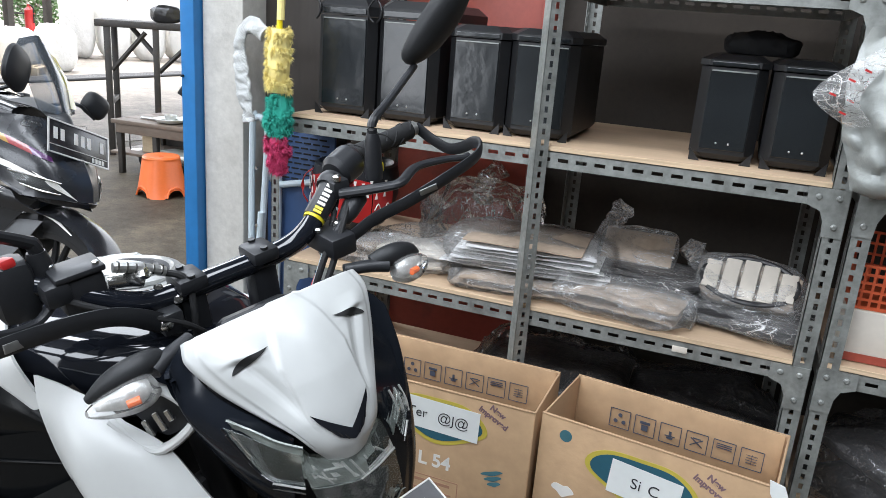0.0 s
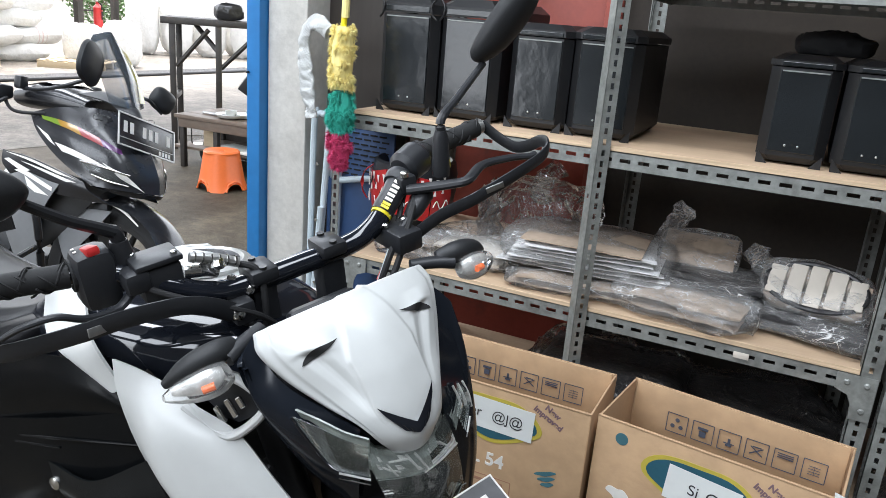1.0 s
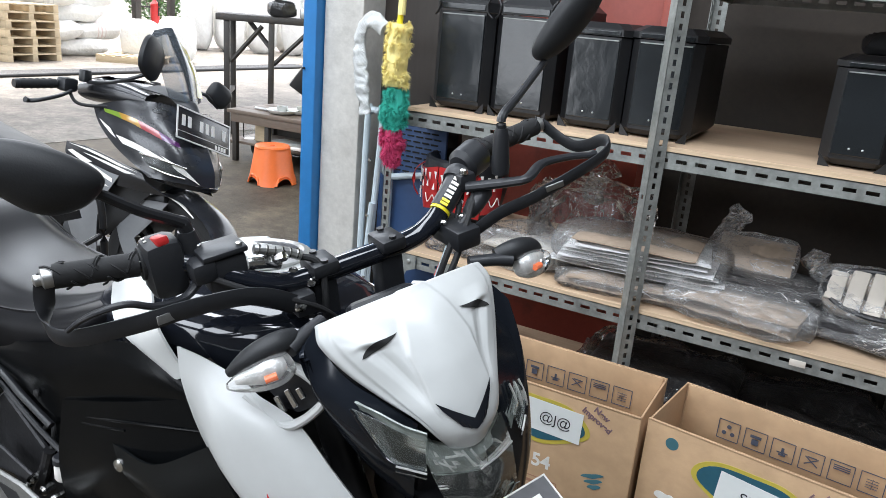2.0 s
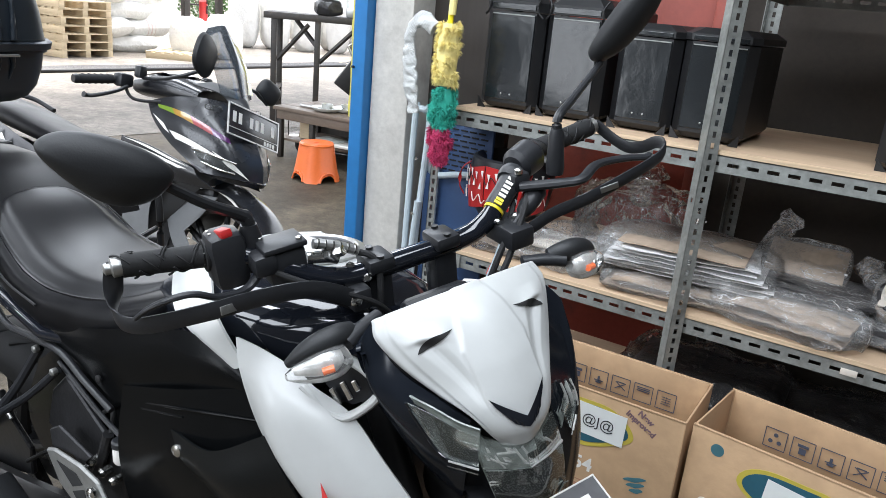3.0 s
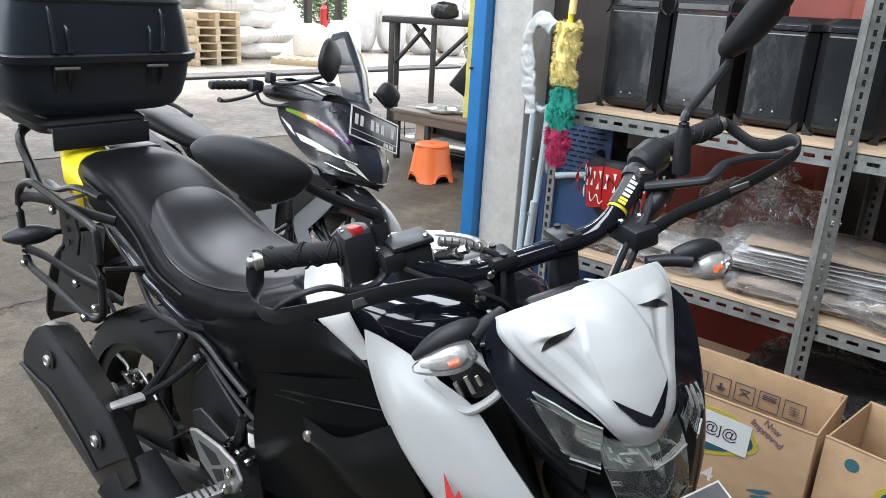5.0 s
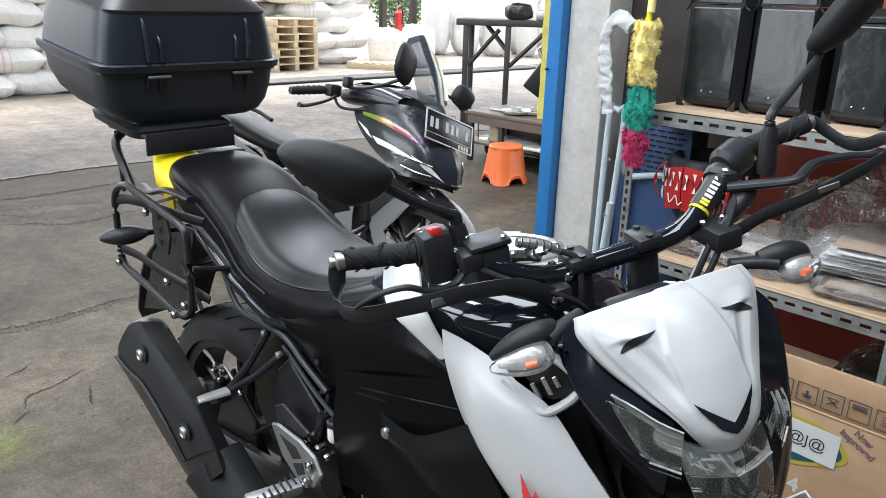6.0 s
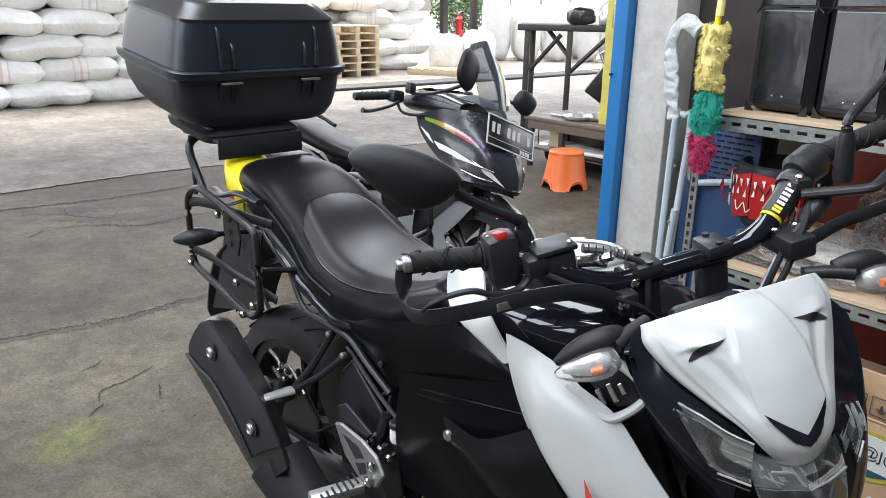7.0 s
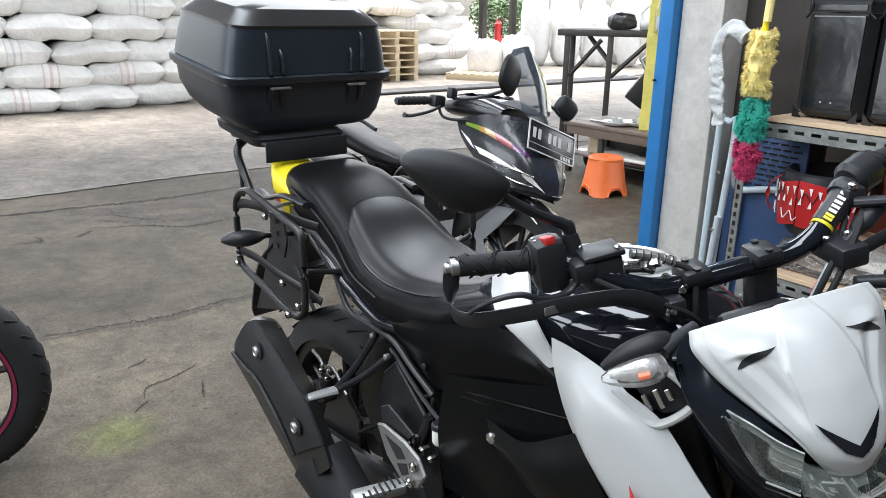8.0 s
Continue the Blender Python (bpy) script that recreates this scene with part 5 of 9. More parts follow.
    for s in (-1, 1):
        P("side_bracket", plate_from([(-0.60, 0.62), (-0.56, 0.66), (-0.43, 0.56), (-0.41, 0.44), (-0.45, 0.40), (-0.50, 0.47), (-0.62, 0.55)], 0.01, Matrix(((1, 0, 0, 0), (0, 0, 1, s * 0.135 - 0.005), (0, 1, 0, 0), (0, 0, 0, 1))), bevel=0.003), M_ENGINE, smooth=False)

    # silencer: a six-sided can, its outer side a stepped heat shield
    def can(x0, z0, x1, z1, x2, z2, x3, z3):
        return [(x0, -0.262, z0), (x1, -0.283, z1), (x2, -0.276, z2), (x3, -0.203, z3), (x3 - 0.035, -0.172, z3 - 0.03), (x0 + 0.02, -0.190, z0 - 0.01)]

    ex = P("silencer", skin([can(-1.052, 0.518, -0.965, 0.575, -0.875, 0.672, -0.940, 0.628), can(-0.931, 0.460, -0.855, 0.545, -0.775, 0.636, -0.880, 0.590), can(-0.860, 0.420, -0.790, 0.512, -0.660, 0.575, -0.795, 0.530), can(-0.770, 0.372, -0.700, 0.425, -0.600, 0.505, -0.716, 0.440), can(-0.72, 0.350, -0.66, 0.395, -0.58, 0.47, -0.68, 0.41)]), M_DARKMETAL, label="matt black silencer with a heat shield", angle=28)
    face = [[(-1.000, -0.276, 0.548), (-0.955, -0.288, 0.600), (-0.905, -0.286, 0.655), (-0.868, -0.281, 0.676)],
            [(-0.905, -0.286, 0.548), (-0.860, -0.293, 0.575), (-0.812, -0.291, 0.618), (-0.778, -0.283, 0.640)],
            [(-0.850, -0.288, 0.545), (-0.800, -0.294, 0.555), (-0.750, -0.292, 0.585), (-0.705, -0.283, 0.605)],
            [(-0.770, -0.288, 0.500), (-0.730, -0.294, 0.515), (-0.690, -0.292, 0.545), (-0.648, -0.283, 0.570)],
            [(-0.705, -0.284, 0.435), (-0.680, -0.290, 0.455), (-0.640, -0.288, 0.485), (-0.600, -0.280, 0.510)]]
    part("heat_shield", patch(face, 20, 26, 0.005), M_BLKROUGH, ex, "satin black stepped heat shield", angle=40)
    part("shield_lip", tube([Vector(r[0]) + Vector((0, -0.004, 0)) for r in face], 0.0045, 8), M_BLKROUGH, ex)
    for x, z in ((-0.832, 0.621), (-0.676, 0.518)):
        # black ring for the shade round the sunk bolt
        part("recess_shade", lathe([(0.018, 0), (0.018, 0.002), (0.013, 0.003)], pose(x, -0.294, z, 90), 20), M_HOLESHADE, ex)
        part("shield_bolt", lathe([(0.0115, 0.001), (0.0115, 0.006), (0.008, 0.008), (0.0065, 0.006), (0.002, 0.006)], pose(x, -0.295, z, 90), 18), M_ALU, ex)
    ring = [Vector(p) for p in can(-1.052, 0.518, -0.965, 0.575, -0.875, 0.672, -0.940, 0.628)]
    mid = sum(ring, Vector()) / 6
    ring = [mid + (p - mid) * (0.97 if (p - mid).length < 0.08 else 0.075 / (p - mid).length + 0.1) for p in smooth_line(ring + ring[:1], 5)[:-1]]
    part("end_cap", skin([[mid + Vector((-0.93, 0, 0.36)) * d + (p - mid) * k for p in ring] for d, k in ((-0.02, 0.95), (0.004, 0.95), (0.016, 0.90), (0.027, 0.80), (0.035, 0.65), (0.040, 0.45), (0.041, 0.2))]), M_ENDCAP, ex, "dull metal end cap", angle=70)
    part("exhaust_pipe", tube([(-0.66, -0.235, 0.42), (-0.56, -0.205, 0.33), (-0.42, -0.15, 0.23), (-0.10, -0.08, 0.24), (0.02, -0.03, 0.45), (-0.02, 0, 0.56)], 0.024, 14), M_DARKMETAL, ex)
    part("pipe_guard", tube([(-0.68, -0.240, 0.425), (-0.60, -0.226, 0.36), (-0.52, -0.20, 0.29), (-0.46, -0.18, 0.25)], lambda q: 0.062 - 0.02 * q, 14), M_BLKROUGH, ex, "dusty black pipe guard")

    # top case on its carrier
    car = P("carrier_plate", block(0.20, 0.205, 0.010, (-1.15, -0.04, 1.000), 0.004), M_BLK)
    part("carrier_front", block(0.006, 0.212, 0.046, (-1.052, -0.04, 0.984), 0.002), M_BLK, car)
    for s in (-1, 1):
        part("carrier_arm", tube([(-1.22, s * 0.085 - 0.03, 0.993), (-1.21, s * 0.125 - 0.02, 0.965), (-1.17, s * 0.142, 0.90), (-1.10, s * 0.15, 0.86), (-0.98, s * 0.15, 0.84)], 0.010, 10), M_DARKMETAL, car)
        part("carrier_stay", rod((-1.235, s * 0.11 - 0.02, 0.99), (-1.215, s * 0.135, 0.85), 0.005, 8), M_DARKMETAL, car)
    cm = pose(-1.245, -0.008, 1.052, 0, 7, 1)

    def cring(z, hx, hy, p=9.0, off=0.0):
        return [cm @ Vector((x + off, y, z)) for x, y in oval(0, 0, hx * 0.96, hy * 0.93, p, 72)]

    case = P("case_base", skin([cring(-0.004, 0.125, 0.172, 6, 0.046), cring(0.004, 0.140, 0.192, 7, 0.036), cring(0.026, 0.160, 0.212, 8, 0.018), cring(0.060, 0.174, 0.223, 9, 0.004), cring(0.110, 0.180, 0.229)]), M_CASE, label="matt black top case shell", angle=40)
    part("case_rim", skin([cring(0.098, 0.180, 0.229), cring(0.099, 0.185, 0.234), cring(0.104, 0.185, 0.234), cring(0.106, 0.190, 0.240), cring(0.120, 0.192, 0.242), cring(0.123, 0.187, 0.237)]), M_CASE, case, angle=30)
    part("case_lid", skin([cring(0.124, 0.183, 0.229), cring(0.134, 0.181, 0.227), cring(0.180, 0.174, 0.220), cring(0.222, 0.164, 0.210), cring(0.226, 0.160, 0.205)]), M_CASE, case, "ribbed black lid", angle=30)
    part("lid_band", skin([cring(0.222, 0.165, 0.2115), cring(0.228, 0.165, 0.2110), cring(0.252, 0.140, 0.181, 8), cring(0.259, 0.132, 0.171, 7), cring(0.262, 0.08, 0.10, 4), cring(0.263, 0.01, 0.01, 2)]), M_LIDTOP, case, "satin black lid top", angle=30)
    for y in (-0.122, -0.092, 0.092, 0.122):
        w = 1 if abs(y) > 0.1 else 0.7
        up = 0.214 if abs(y) > 0.1 else 0.190
        part("lid_rib", tube([cm @ Vector((0.154 + (0.222 - up) * 0.24, y, up)), cm @ Vector((0.165, y, up - 0.012)), cm @ Vector((0.174, y * 0.99, 0.165)), cm @ Vector((0.180, y * 0.97, 0.128))], lambda q: 0.0025 + 0.004 * q * w, 8), M_CASE, case)
        part("base_rib", tube([cm @ Vector((0.176, y * 0.97, 0.098)), cm @ Vector((0.174, y * 0.98, 0.070)), cm @ Vector((0.166, y * 0.90, 0.032))], lambda q: 0.006 - 0.004 * q, 8), M_CASE, case)
    for y in (-0.100, 0.100):
        part("hinge", block(0.008, 0.050, 0.005, cm @ Vector((0.1885, y, 0.098)), 0.0015, turn=Euler((0, radians(7), radians(1))).to_matrix()), M_ALU, case)
    part("case_foot", skin([[cm @ Vector((x + 0.055, y - 0.03, z)) for x, y in oval(0, 0, hx, hy, 8, 32)] for z, hx, hy in ((-0.040, 0.115, 0.12), (-0.022, 0.118, 0.124), (-0.012, 0.105, 0.110), (0.004, 0.10, 0.105))]), M_BLK, case, angle=30)
    part("case_latch", block(0.02, 0.07, 0.05, cm @ Vector((-0.192, 0, 0.115)), 0.006), M_BLK, case)

    # handlebar and controls
    half = [(-0.045, 0.345, 0.091), (-0.035, 0.25, 0.084), (-0.018, 0.205, 0.074), (0.004, 0.165, 0.052), (0.016, 0.125, 0.026), (0.018, 0.085, 0.014), (0.018, 0.0, 0.012)]
    bar = S("handlebar", tube([(-0.045, -0.336, 0.086), (-0.036, -0.25, 0.074), (-0.018, -0.205, 0.066), (0.004, -0.165, 0.046), (0.016, -0.125, 0.024), (0.018, -0.085, 0.013)] + half[::-1], lambda q: 0.0112 + 0.0035 * (1 - min(1, abs(q - 0.5) / 0.3) ** 3), 16, steps=5), M_GLOSS, label="black braced fat handlebar")
    for s in (-1, 1):
        S("riser", block(0.034, 0.036, 0.115, (0.012, s * 0.05, -0.035), 0.007), M_BLK, bar)
        S("riser_cap", block(0.046, 0.038, 0.020, (0.018, s * 0.05, 0.024), 0.006), M_BLK, bar)
        for dx in (-0.016, 0.016):
            S("bolt", lathe([(0.005, 0), (0.005, 0.003), (0.002, 0.003)], pose(0.018 + dx, s * 0.05, 0.034), 8), M_DARKMETAL, bar)
    S("top_yoke", block(0.09, 0.21, 0.022, (0.005, 0, -0.095), 0.008), M_BLK, bar)
    S("dial_housing", block(0.03, 0.10, 0.05, (0.085, 0, -0.035), 0.012, turn=Euler((0, radians(-35), 0)).to_matrix()), M_BLK, bar)

    # grips
    for s in (-1, 1):
        out = 0.338 if s < 0 else 0.366
        zo, zi = (0.086, 0.074) if s < 0 else (0.093, 0.086)
        g = S("grip", tube([(-0.046, s * out, zo), (-0.036, s * 0.25, zi)], lambda q: 0.0142 + 0.0004 * math.sin(q * 90), 18, soft=True, steps=24), M_RUBBER, bar, "black patterned rubber grip")
        bm = bmesh.new()
        for i in range(12):
            for turn_way in (-1, 1):
                u = (i + 0.25 * turn_way + 0.5) / 12.5
                a = 0.4 + i * 1.05 + (1.6 if turn_way > 0 else 0)
                c = Vector((-0.046 + 0.010 * u, s * (out - 0.006 - (out - 0.262) * u), zo + (zi - zo) * u))
                pts = [c + Vector((0.0142 * math.cos(a + k * 0.42), s * -0.0042 * k * turn_way, 0.0142 * math.sin(a + k * 0.42))) for k in range(5)]
                tube(pts, 0.0014, 5, steps=2, bm=bm)
        S("grip_rib", bm, M_RUBBER, g)
        S("grip_flange", lathe([(0.020, 0), (0.020, 0.005), (0.014, 0.007)], along((-0.035, s * 0.249, zi), (-0.034, s * 0.20, zi - 0.003)), 18), M_RUBBER, g)
        S("bar_end", lathe([(0.012, 0), (0.012, 0.010), (0.007, 0.012), (0.007, 0.018), (0.003, 0.020)], along((-0.0465, s * (out + 0.001), zo), (-0.048, s * 0.42, zo + 0.004)), 14), M_ALU, bar)

    # hand guards: flat alloy straps
    gr = [(-0.046, -0.343, 0.090), (-0.047, -0.350, 0.076), (-0.047, -0.356, 0.050), (-0.040, -0.360, 0.034), (-0.025, -0.356, 0.026), (-0.005, -0.340, 0.026), (0.018, -0.313, 0.033), (0.042, -0.267, 0.041), (0.054, -0.234, 0.046), (0.060, -0.193, 0.045), (0.058, -0.156, 0.036), (0.052, -0.125, 0.018), (0.040, -0.090, -0.010), (0.022, -0.078, -0.012)]
    gl = [(-0.046, 0.380, 0.096), (-0.020, 0.390, 0.078), (0.010, 0.396, 0.068), (0.036, 0.401, 0.074), (0.066, 0.398, 0.090), (0.092, 0.386, 0.094), (0.102, 0.365, 0.084), (0.104, 0.310, 0.072), (0.088, 0.250, 0.050), (0.066, 0.205, 0.032), (0.050, 0.170, 0.010), (0.030, 0.150, 0.0)]
    for pts, fl in ((gr, 3.6), (gl, 2.9)):
        S("hand_guard", tube(pts, 0.0032, 10, steps=6, flat=fl), M_BLK, bar, "black strap hand guard")
    S("guard_badge", block(0.034, 0.0022, 0.010, (0.0530, -0.246, 0.0435), 0.0005, turn=Euler((radians(10), radians(-9), radians(-72))).to_matrix()), M_HEEL, bar)
    S("guard_badge", block(0.026, 0.0022, 0.009, (0.1005, 0.275, 0.062), 0.0005, turn=Euler((radians(8), radians(-14), radians(68))).to_matrix()), M_HEEL, bar)
    S("guard_clamp", block(0.05, 0.028, 0.030, (0.026, -0.088, -0.008), 0.005), M_BLK, bar)
    S("guard_clamp", block(0.07, 0.040, 0.030, (0.034, 0.150, 0.010), 0.005), M_BLK, bar)
    S("bolt", lathe([(0.0085, 0), (0.0085, 0.004), (0.005, 0.006)], along((0.046, -0.096, -0.006), (0.15, -0.13, 0.03)), 8), M_CHROME, bar)
    for b in (0.135, 0.165):
        S("bolt", lathe([(0.006, 0), (0.006, 0.004), (0.003, 0.006)], pose(0.030, b, 0.026), 8), M_CHROME, bar)

    # levers
    for s in (-1, 1):
        if s < 0:
            S("lever", tube([(0.0, -0.196, 0.046), (0.012, -0.220, 0.038), (0.030, -0.255, 0.049), (0.036, -0.283, 0.066), (0.030, -0.311, 0.065), (0.015, -0.330, 0.054), (0.0, -0.343, 0.040)], lambda q: 0.0066 - 0.0022 * q, 10, flat=0.7), M_BLK, bar)
        else:
            S("lever", tube([(0.018, 0.185, 0.062), (0.060, 0.225, 0.070), (0.078, 0.245, 0.076), (0.058, 0.290, 0.080), (0.062, 0.340, 0.078), (0.070, 0.372, 0.074), (0.066, 0.384, 0.074)], lambda q: 0.0095 - 0.004 * q, 10, flat=0.75), M_BLK, bar)
        S("lever_perch", block(0.036, 0.030, 0.028, (0.000, s * 0.190, 0.060 if s < 0 else 0.066), 0.007), M_BLK, bar)

    # right switch housing, reservoir
    sw = S("switch_housing", block(0.050, 0.046, 0.074, (-0.030, -0.224, 0.066), 0.014), M_BLK, bar)
    S("kill_switch", block(0.012, 0.016, 0.026, (-0.022, -0.224, 0.101), 0.004, turn=Euler((0, radians(75), radians(8))).to_matrix()), M_REDP, sw, "red stop switch")
    for dx in (-0.02, 0.0):
        S("switch_mark", block(0.004, 0.004, 0.0012, (-0.03 + dx * 0.5, -0.238, 0.1015), 0.001), M_INKW, sw)
    rs = S("brake_reservoir", block(0.042, 0.050, 0.044, (-0.006, -0.163, 0.050), 0.006), M_BLK, bar)
    S("reservoir_lid", block(0.046, 0.056, 0.008, (-0.006, -0.163, 0.076), 0.003), M_BLK, rs)
    for dx, dy in ((-0.014, -0.02), (0.014, 0.02)):
        S("screw", lathe([(0.004, 0), (0.004, 0.003), (0.002, 0.004)], pose(-0.006 + dx, -0.163 + dy, 0.080), 8), M_CHROME, rs)
    S("banjo_bolt", tube([(0.004, -0.136, 0.050), (0.008, -0.112, 0.046), (0.010, -0.098, 0.040)], 0.0085, 12), M_CHROME, bar)
    S("banjo_bolt", lathe([(0.010, 0), (0.010, 0.012), (0.007, 0.014), (0.007, 0.026)], along((0.008, -0.112, 0.048), (0.022, -0.10, 0.054)), 6), M_CHROME, bar)
    S("hose_joint", tube([(0.012, -0.128, 0.070), (0.016, -0.100, 0.060), (0.020, -0.074, 0.046)], 0.0062, 10), M_ALU, bar, "ribbed alloy hose joint")
    for k in range(6):
        S("joint_rib", lathe([(0.0072, 0), (0.0072, 0.002)], along((0.0125 + 0.0013 * k, -0.124 + 0.009 * k, 0.069 - 0.0038 * k), (0.02, -0.07, 0.045)), 10), M_CHROME, bar)
    for x, y, z in ((0.016, -0.085, 0.026), (0.030, -0.070, 0.010)):
        S("bolt", lathe([(0.006, 0), (0.006, 0.004), (0.0035, 0.006)], along((x, y, z), (x + 0.1, y - 0.05, z + 0.05)), 8), M_CHROME, bar)
    S("brake_hose", tube([(0.012, -0.082, 0.046), (0.03, -0.055, 0.03), (0.04, -0.06, -0.03), (0.03, -0.07, -0.12)], 0.0045, 8), M_RUBBER, bar)
    S("cable", tube([(0.0, -0.20, 0.06), (0.03, -0.15, 0.03), (0.05, -0.08, -0.01), (0.03, -0.03, -0.07)], 0.004, 8), M_RUBBER, bar)
    S("cable", tube([(0.0, -0.19, 0.05), (0.02, -0.13, 0.0), (0.03, -0.06, -0.05)], 0.004, 8), M_RUBBER, bar)

    # left switch housing, clutch side
    sl = S("switch_housing", lathe([(0.018, 0), (0.025, 0.008), (0.026, 0.04), (0.019, 0.050)], along((-0.018, 0.200, 0.076), (-0.036, 0.262, 0.088)), 20), M_BLK, bar)
    S("switch_knob", block(0.014, 0.018, 0.016, (0.004, 0.262, 0.075), 0.004), M_YELP, sl, "yellow switch button")
    S("bar_clamp", lathe([(0.019, 0), (0.021, 0.006), (0.021, 0.014), (0.019, 0.02)], along((-0.006, 0.182, 0.063), (-0.018, 0.21, 0.076)), 16), M_BLK, bar)
    S("cable_adjuster", lathe([(0.008, 0), (0.013, 0.008), (0.013, 0.035), (0.010, 0.05), (0.005, 0.055), (0.005, 0.08)], along((0.026, 0.215, 0.056), (0.045, 0.14, 0.012)), 14), M_BLK, bar)
    S("cable", tube([(0.044, 0.145, 0.016), (0.05, 0.118, -0.02), (0.045, 0.09, -0.08)], 0.0045, 8), M_RUBBER, bar)
    S("cable", tube([(0.0, 0.19, 0.05), (0.03, 0.150, 0.01), (0.035, 0.11, -0.06)], 0.0045, 8), M_RUBBER, bar)
    S("cable", tube([(0.01, 0.18, 0.04), (0.035, 0.135, -0.01), (0.03, 0.095, -0.09)], 0.004, 8), M_PALEBLUE, bar)
    S("cable", tube([(0.012, 0.205, 0.060), (0.048, 0.165, 0.035), (0.062, 0.120, -0.03), (0.05, 0.07, -0.10)], 0.0045, 8), M_RUBBER, bar)
    S("cable", tube([(-0.010, 0.225, 0.060), (0.020, 0.170, 0.015), (0.030, 0.115, -0.05)], 0.0035, 8), M_REDP, bar, "red cable")
    S("lever_pivot", lathe([(0.006, 0), (0.006, 0.006), (0.003, 0.008)], pose(0.012, 0.186, 0.080), 10), M_CHROME, bar)
    S("cable_clip", block(0.012, 0.010, 0.012, (0.030, 0.148, 0.012), 0.003), M_REDP, bar)
    # printed sleeve on the bend
    pad = S("bar_sleeve", tube([(0.0122, 0.140, 0.0355), (0.004, 0.165, 0.052), (-0.0085, 0.1875, 0.065)], 0.0152, 16, steps=5), M_YELP, bar, "yellow and black bar sticker sleeve")
    S("sleeve_print", tube([(0.0110, 0.1436, 0.0380), (0.0078, 0.153, 0.0445), (0.002, 0.169, 0.0545), (-0.0072, 0.1855, 0.064)], 0.0163, 16, steps=5), M_BLK, pad)
    axis = Vector((-0.330, 0.801, 0.499))
    face = Vector((0.62, -0.15, 0.66)).normalized()
    face = (face - axis * face.dot(axis)).normalized()
    cross = axis.cross(face)
    bm = bmesh.new()
    for i in range(5):
        c = Vector((0.0078, 0.153, 0.0445)) + axis * (0.003 + 0.0075 * i) + face * 0.0166
        block(0.0045, 0.011, 0.0016, c, turn=Matrix((axis, cross, face)).transposed(), bm=bm)
    S("print_bars", bm, M_INKW, pad, smooth=False)
    bm = bmesh.new()
    for i in range(2):
        c = Vector((0.0078, 0.153, 0.0445)) - axis * (0.0045 + 0.0055 * i) + face * 0.0166
        block(0.0040, 0.0115, 0.0016, c, turn=Matrix((axis, cross, face)).transposed(), bm=bm)
    S("print_bars", bm, M_YELP, pad, smooth=False)

    # mirrors
    def mirror_shell(c, xa, ya, n, w, h, outline):
        """A shell that tapers to a tip; xa along, ya across, n its back."""
        xa, n, c = Vector(xa).normalized(), Vector(n).normalized(), Vector(c)
        ya = n.cross(xa).normalized() * (1 if n.cross(xa).dot(Vector(ya)) > 0 else -1)
        out = []
        edge = outline
        for _ in range(3):
            edge = [q for i, a in enumerate(edge) for b in (edge[(i + 1) % len(edge)],) for q in ((a[0] * 0.75 + b[0] * 0.25, a[1] * 0.75 + b[1] * 0.25), (a[0] * 0.25 + b[0] * 0.75, a[1] * 0.25 + b[1] * 0.75))]
        for d, k in ((0.0215, 0.04), (0.0210, 0.25), (0.0190, 0.48), (0.0155, 0.67), (0.0110, 0.82), (0.0060, 0.93), (0.0010, 0.985), (-0.004, 1.0), (-0.009, 0.985), (-0.012, 0.95), (-0.012, 0.88)):
            out.append([c + (xa * x * w + ya * y * h) * k + n * d for x, y in edge])
        return skin(out)

    rc = Vector((-0.004, -0.333, 0.215))
    mr = S("mirror", mirror_shell(rc, (0.020, 0.100, -0.052), (0, 0, 1), (1.0, -0.22, 0.0), 0.066, 0.040, [(-1.02, 0.02), (-0.98, 0.36), (-0.72, 0.68), (-0.2, 0.86), (0.45, 0.80), (1.02, 0.50), (1.08, 0.10), (0.85, -0.60), (0.30, -1.02), (-0.40, -0.62)]), M_BLKROUGH, bar, "grained black mirror shell")
    S("mirror_stem", tube([(-0.030, -0.192, 0.052), (-0.030, -0.190, 0.104), (-0.028, -0.199, 0.116), (-0.015, -0.238, 0.146), (0.0, -0.285, 0.190)], lambda q: 0.0095 - 0.0035 * q, 10), M_BLK, mr)
    S("mirror_base", lathe([(0.014, 0), (0.016, 0.01), (0.014, 0.045), (0.010, 0.060)], along((-0.030, -0.192, 0.040), (-0.030, -0.190, 0.11)), 14), M_BLK, mr)
    lc = Vector((-0.010, 0.405, 0.252))
    ml = S("mirror", mirror_shell(lc, (0.045, 0.070, 0.105), (0, -1, 0.3), (1.0, 0.10, -0.35), 0.074, 0.033, [(-1.05, 0.1), (-0.8, 0.9), (0.5, 1.05), (1.1, 0.5), (1.0, -0.6), (0.3, -1.05), (-0.7, -0.7)]), M_BLKROUGH, bar, "grained black mirror shell")
    S("mirror_stem", tube([(0.030, 0.238, 0.090), (0.028, 0.242, 0.130), (0.026, 0.246, 0.152), (0.005, 0.290, 0.165), (-0.029, 0.372, 0.195)], lambda q: 0.0078 - 0.0025 * q, 10), M_BLK, ml)
    S("mirror_base", lathe([(0.012, 0), (0.013, 0.01), (0.011, 0.055), (0.008, 0.065)], along((0.030, 0.236, 0.072), (0.028, 0.242, 0.14)), 14), M_BLK, ml)

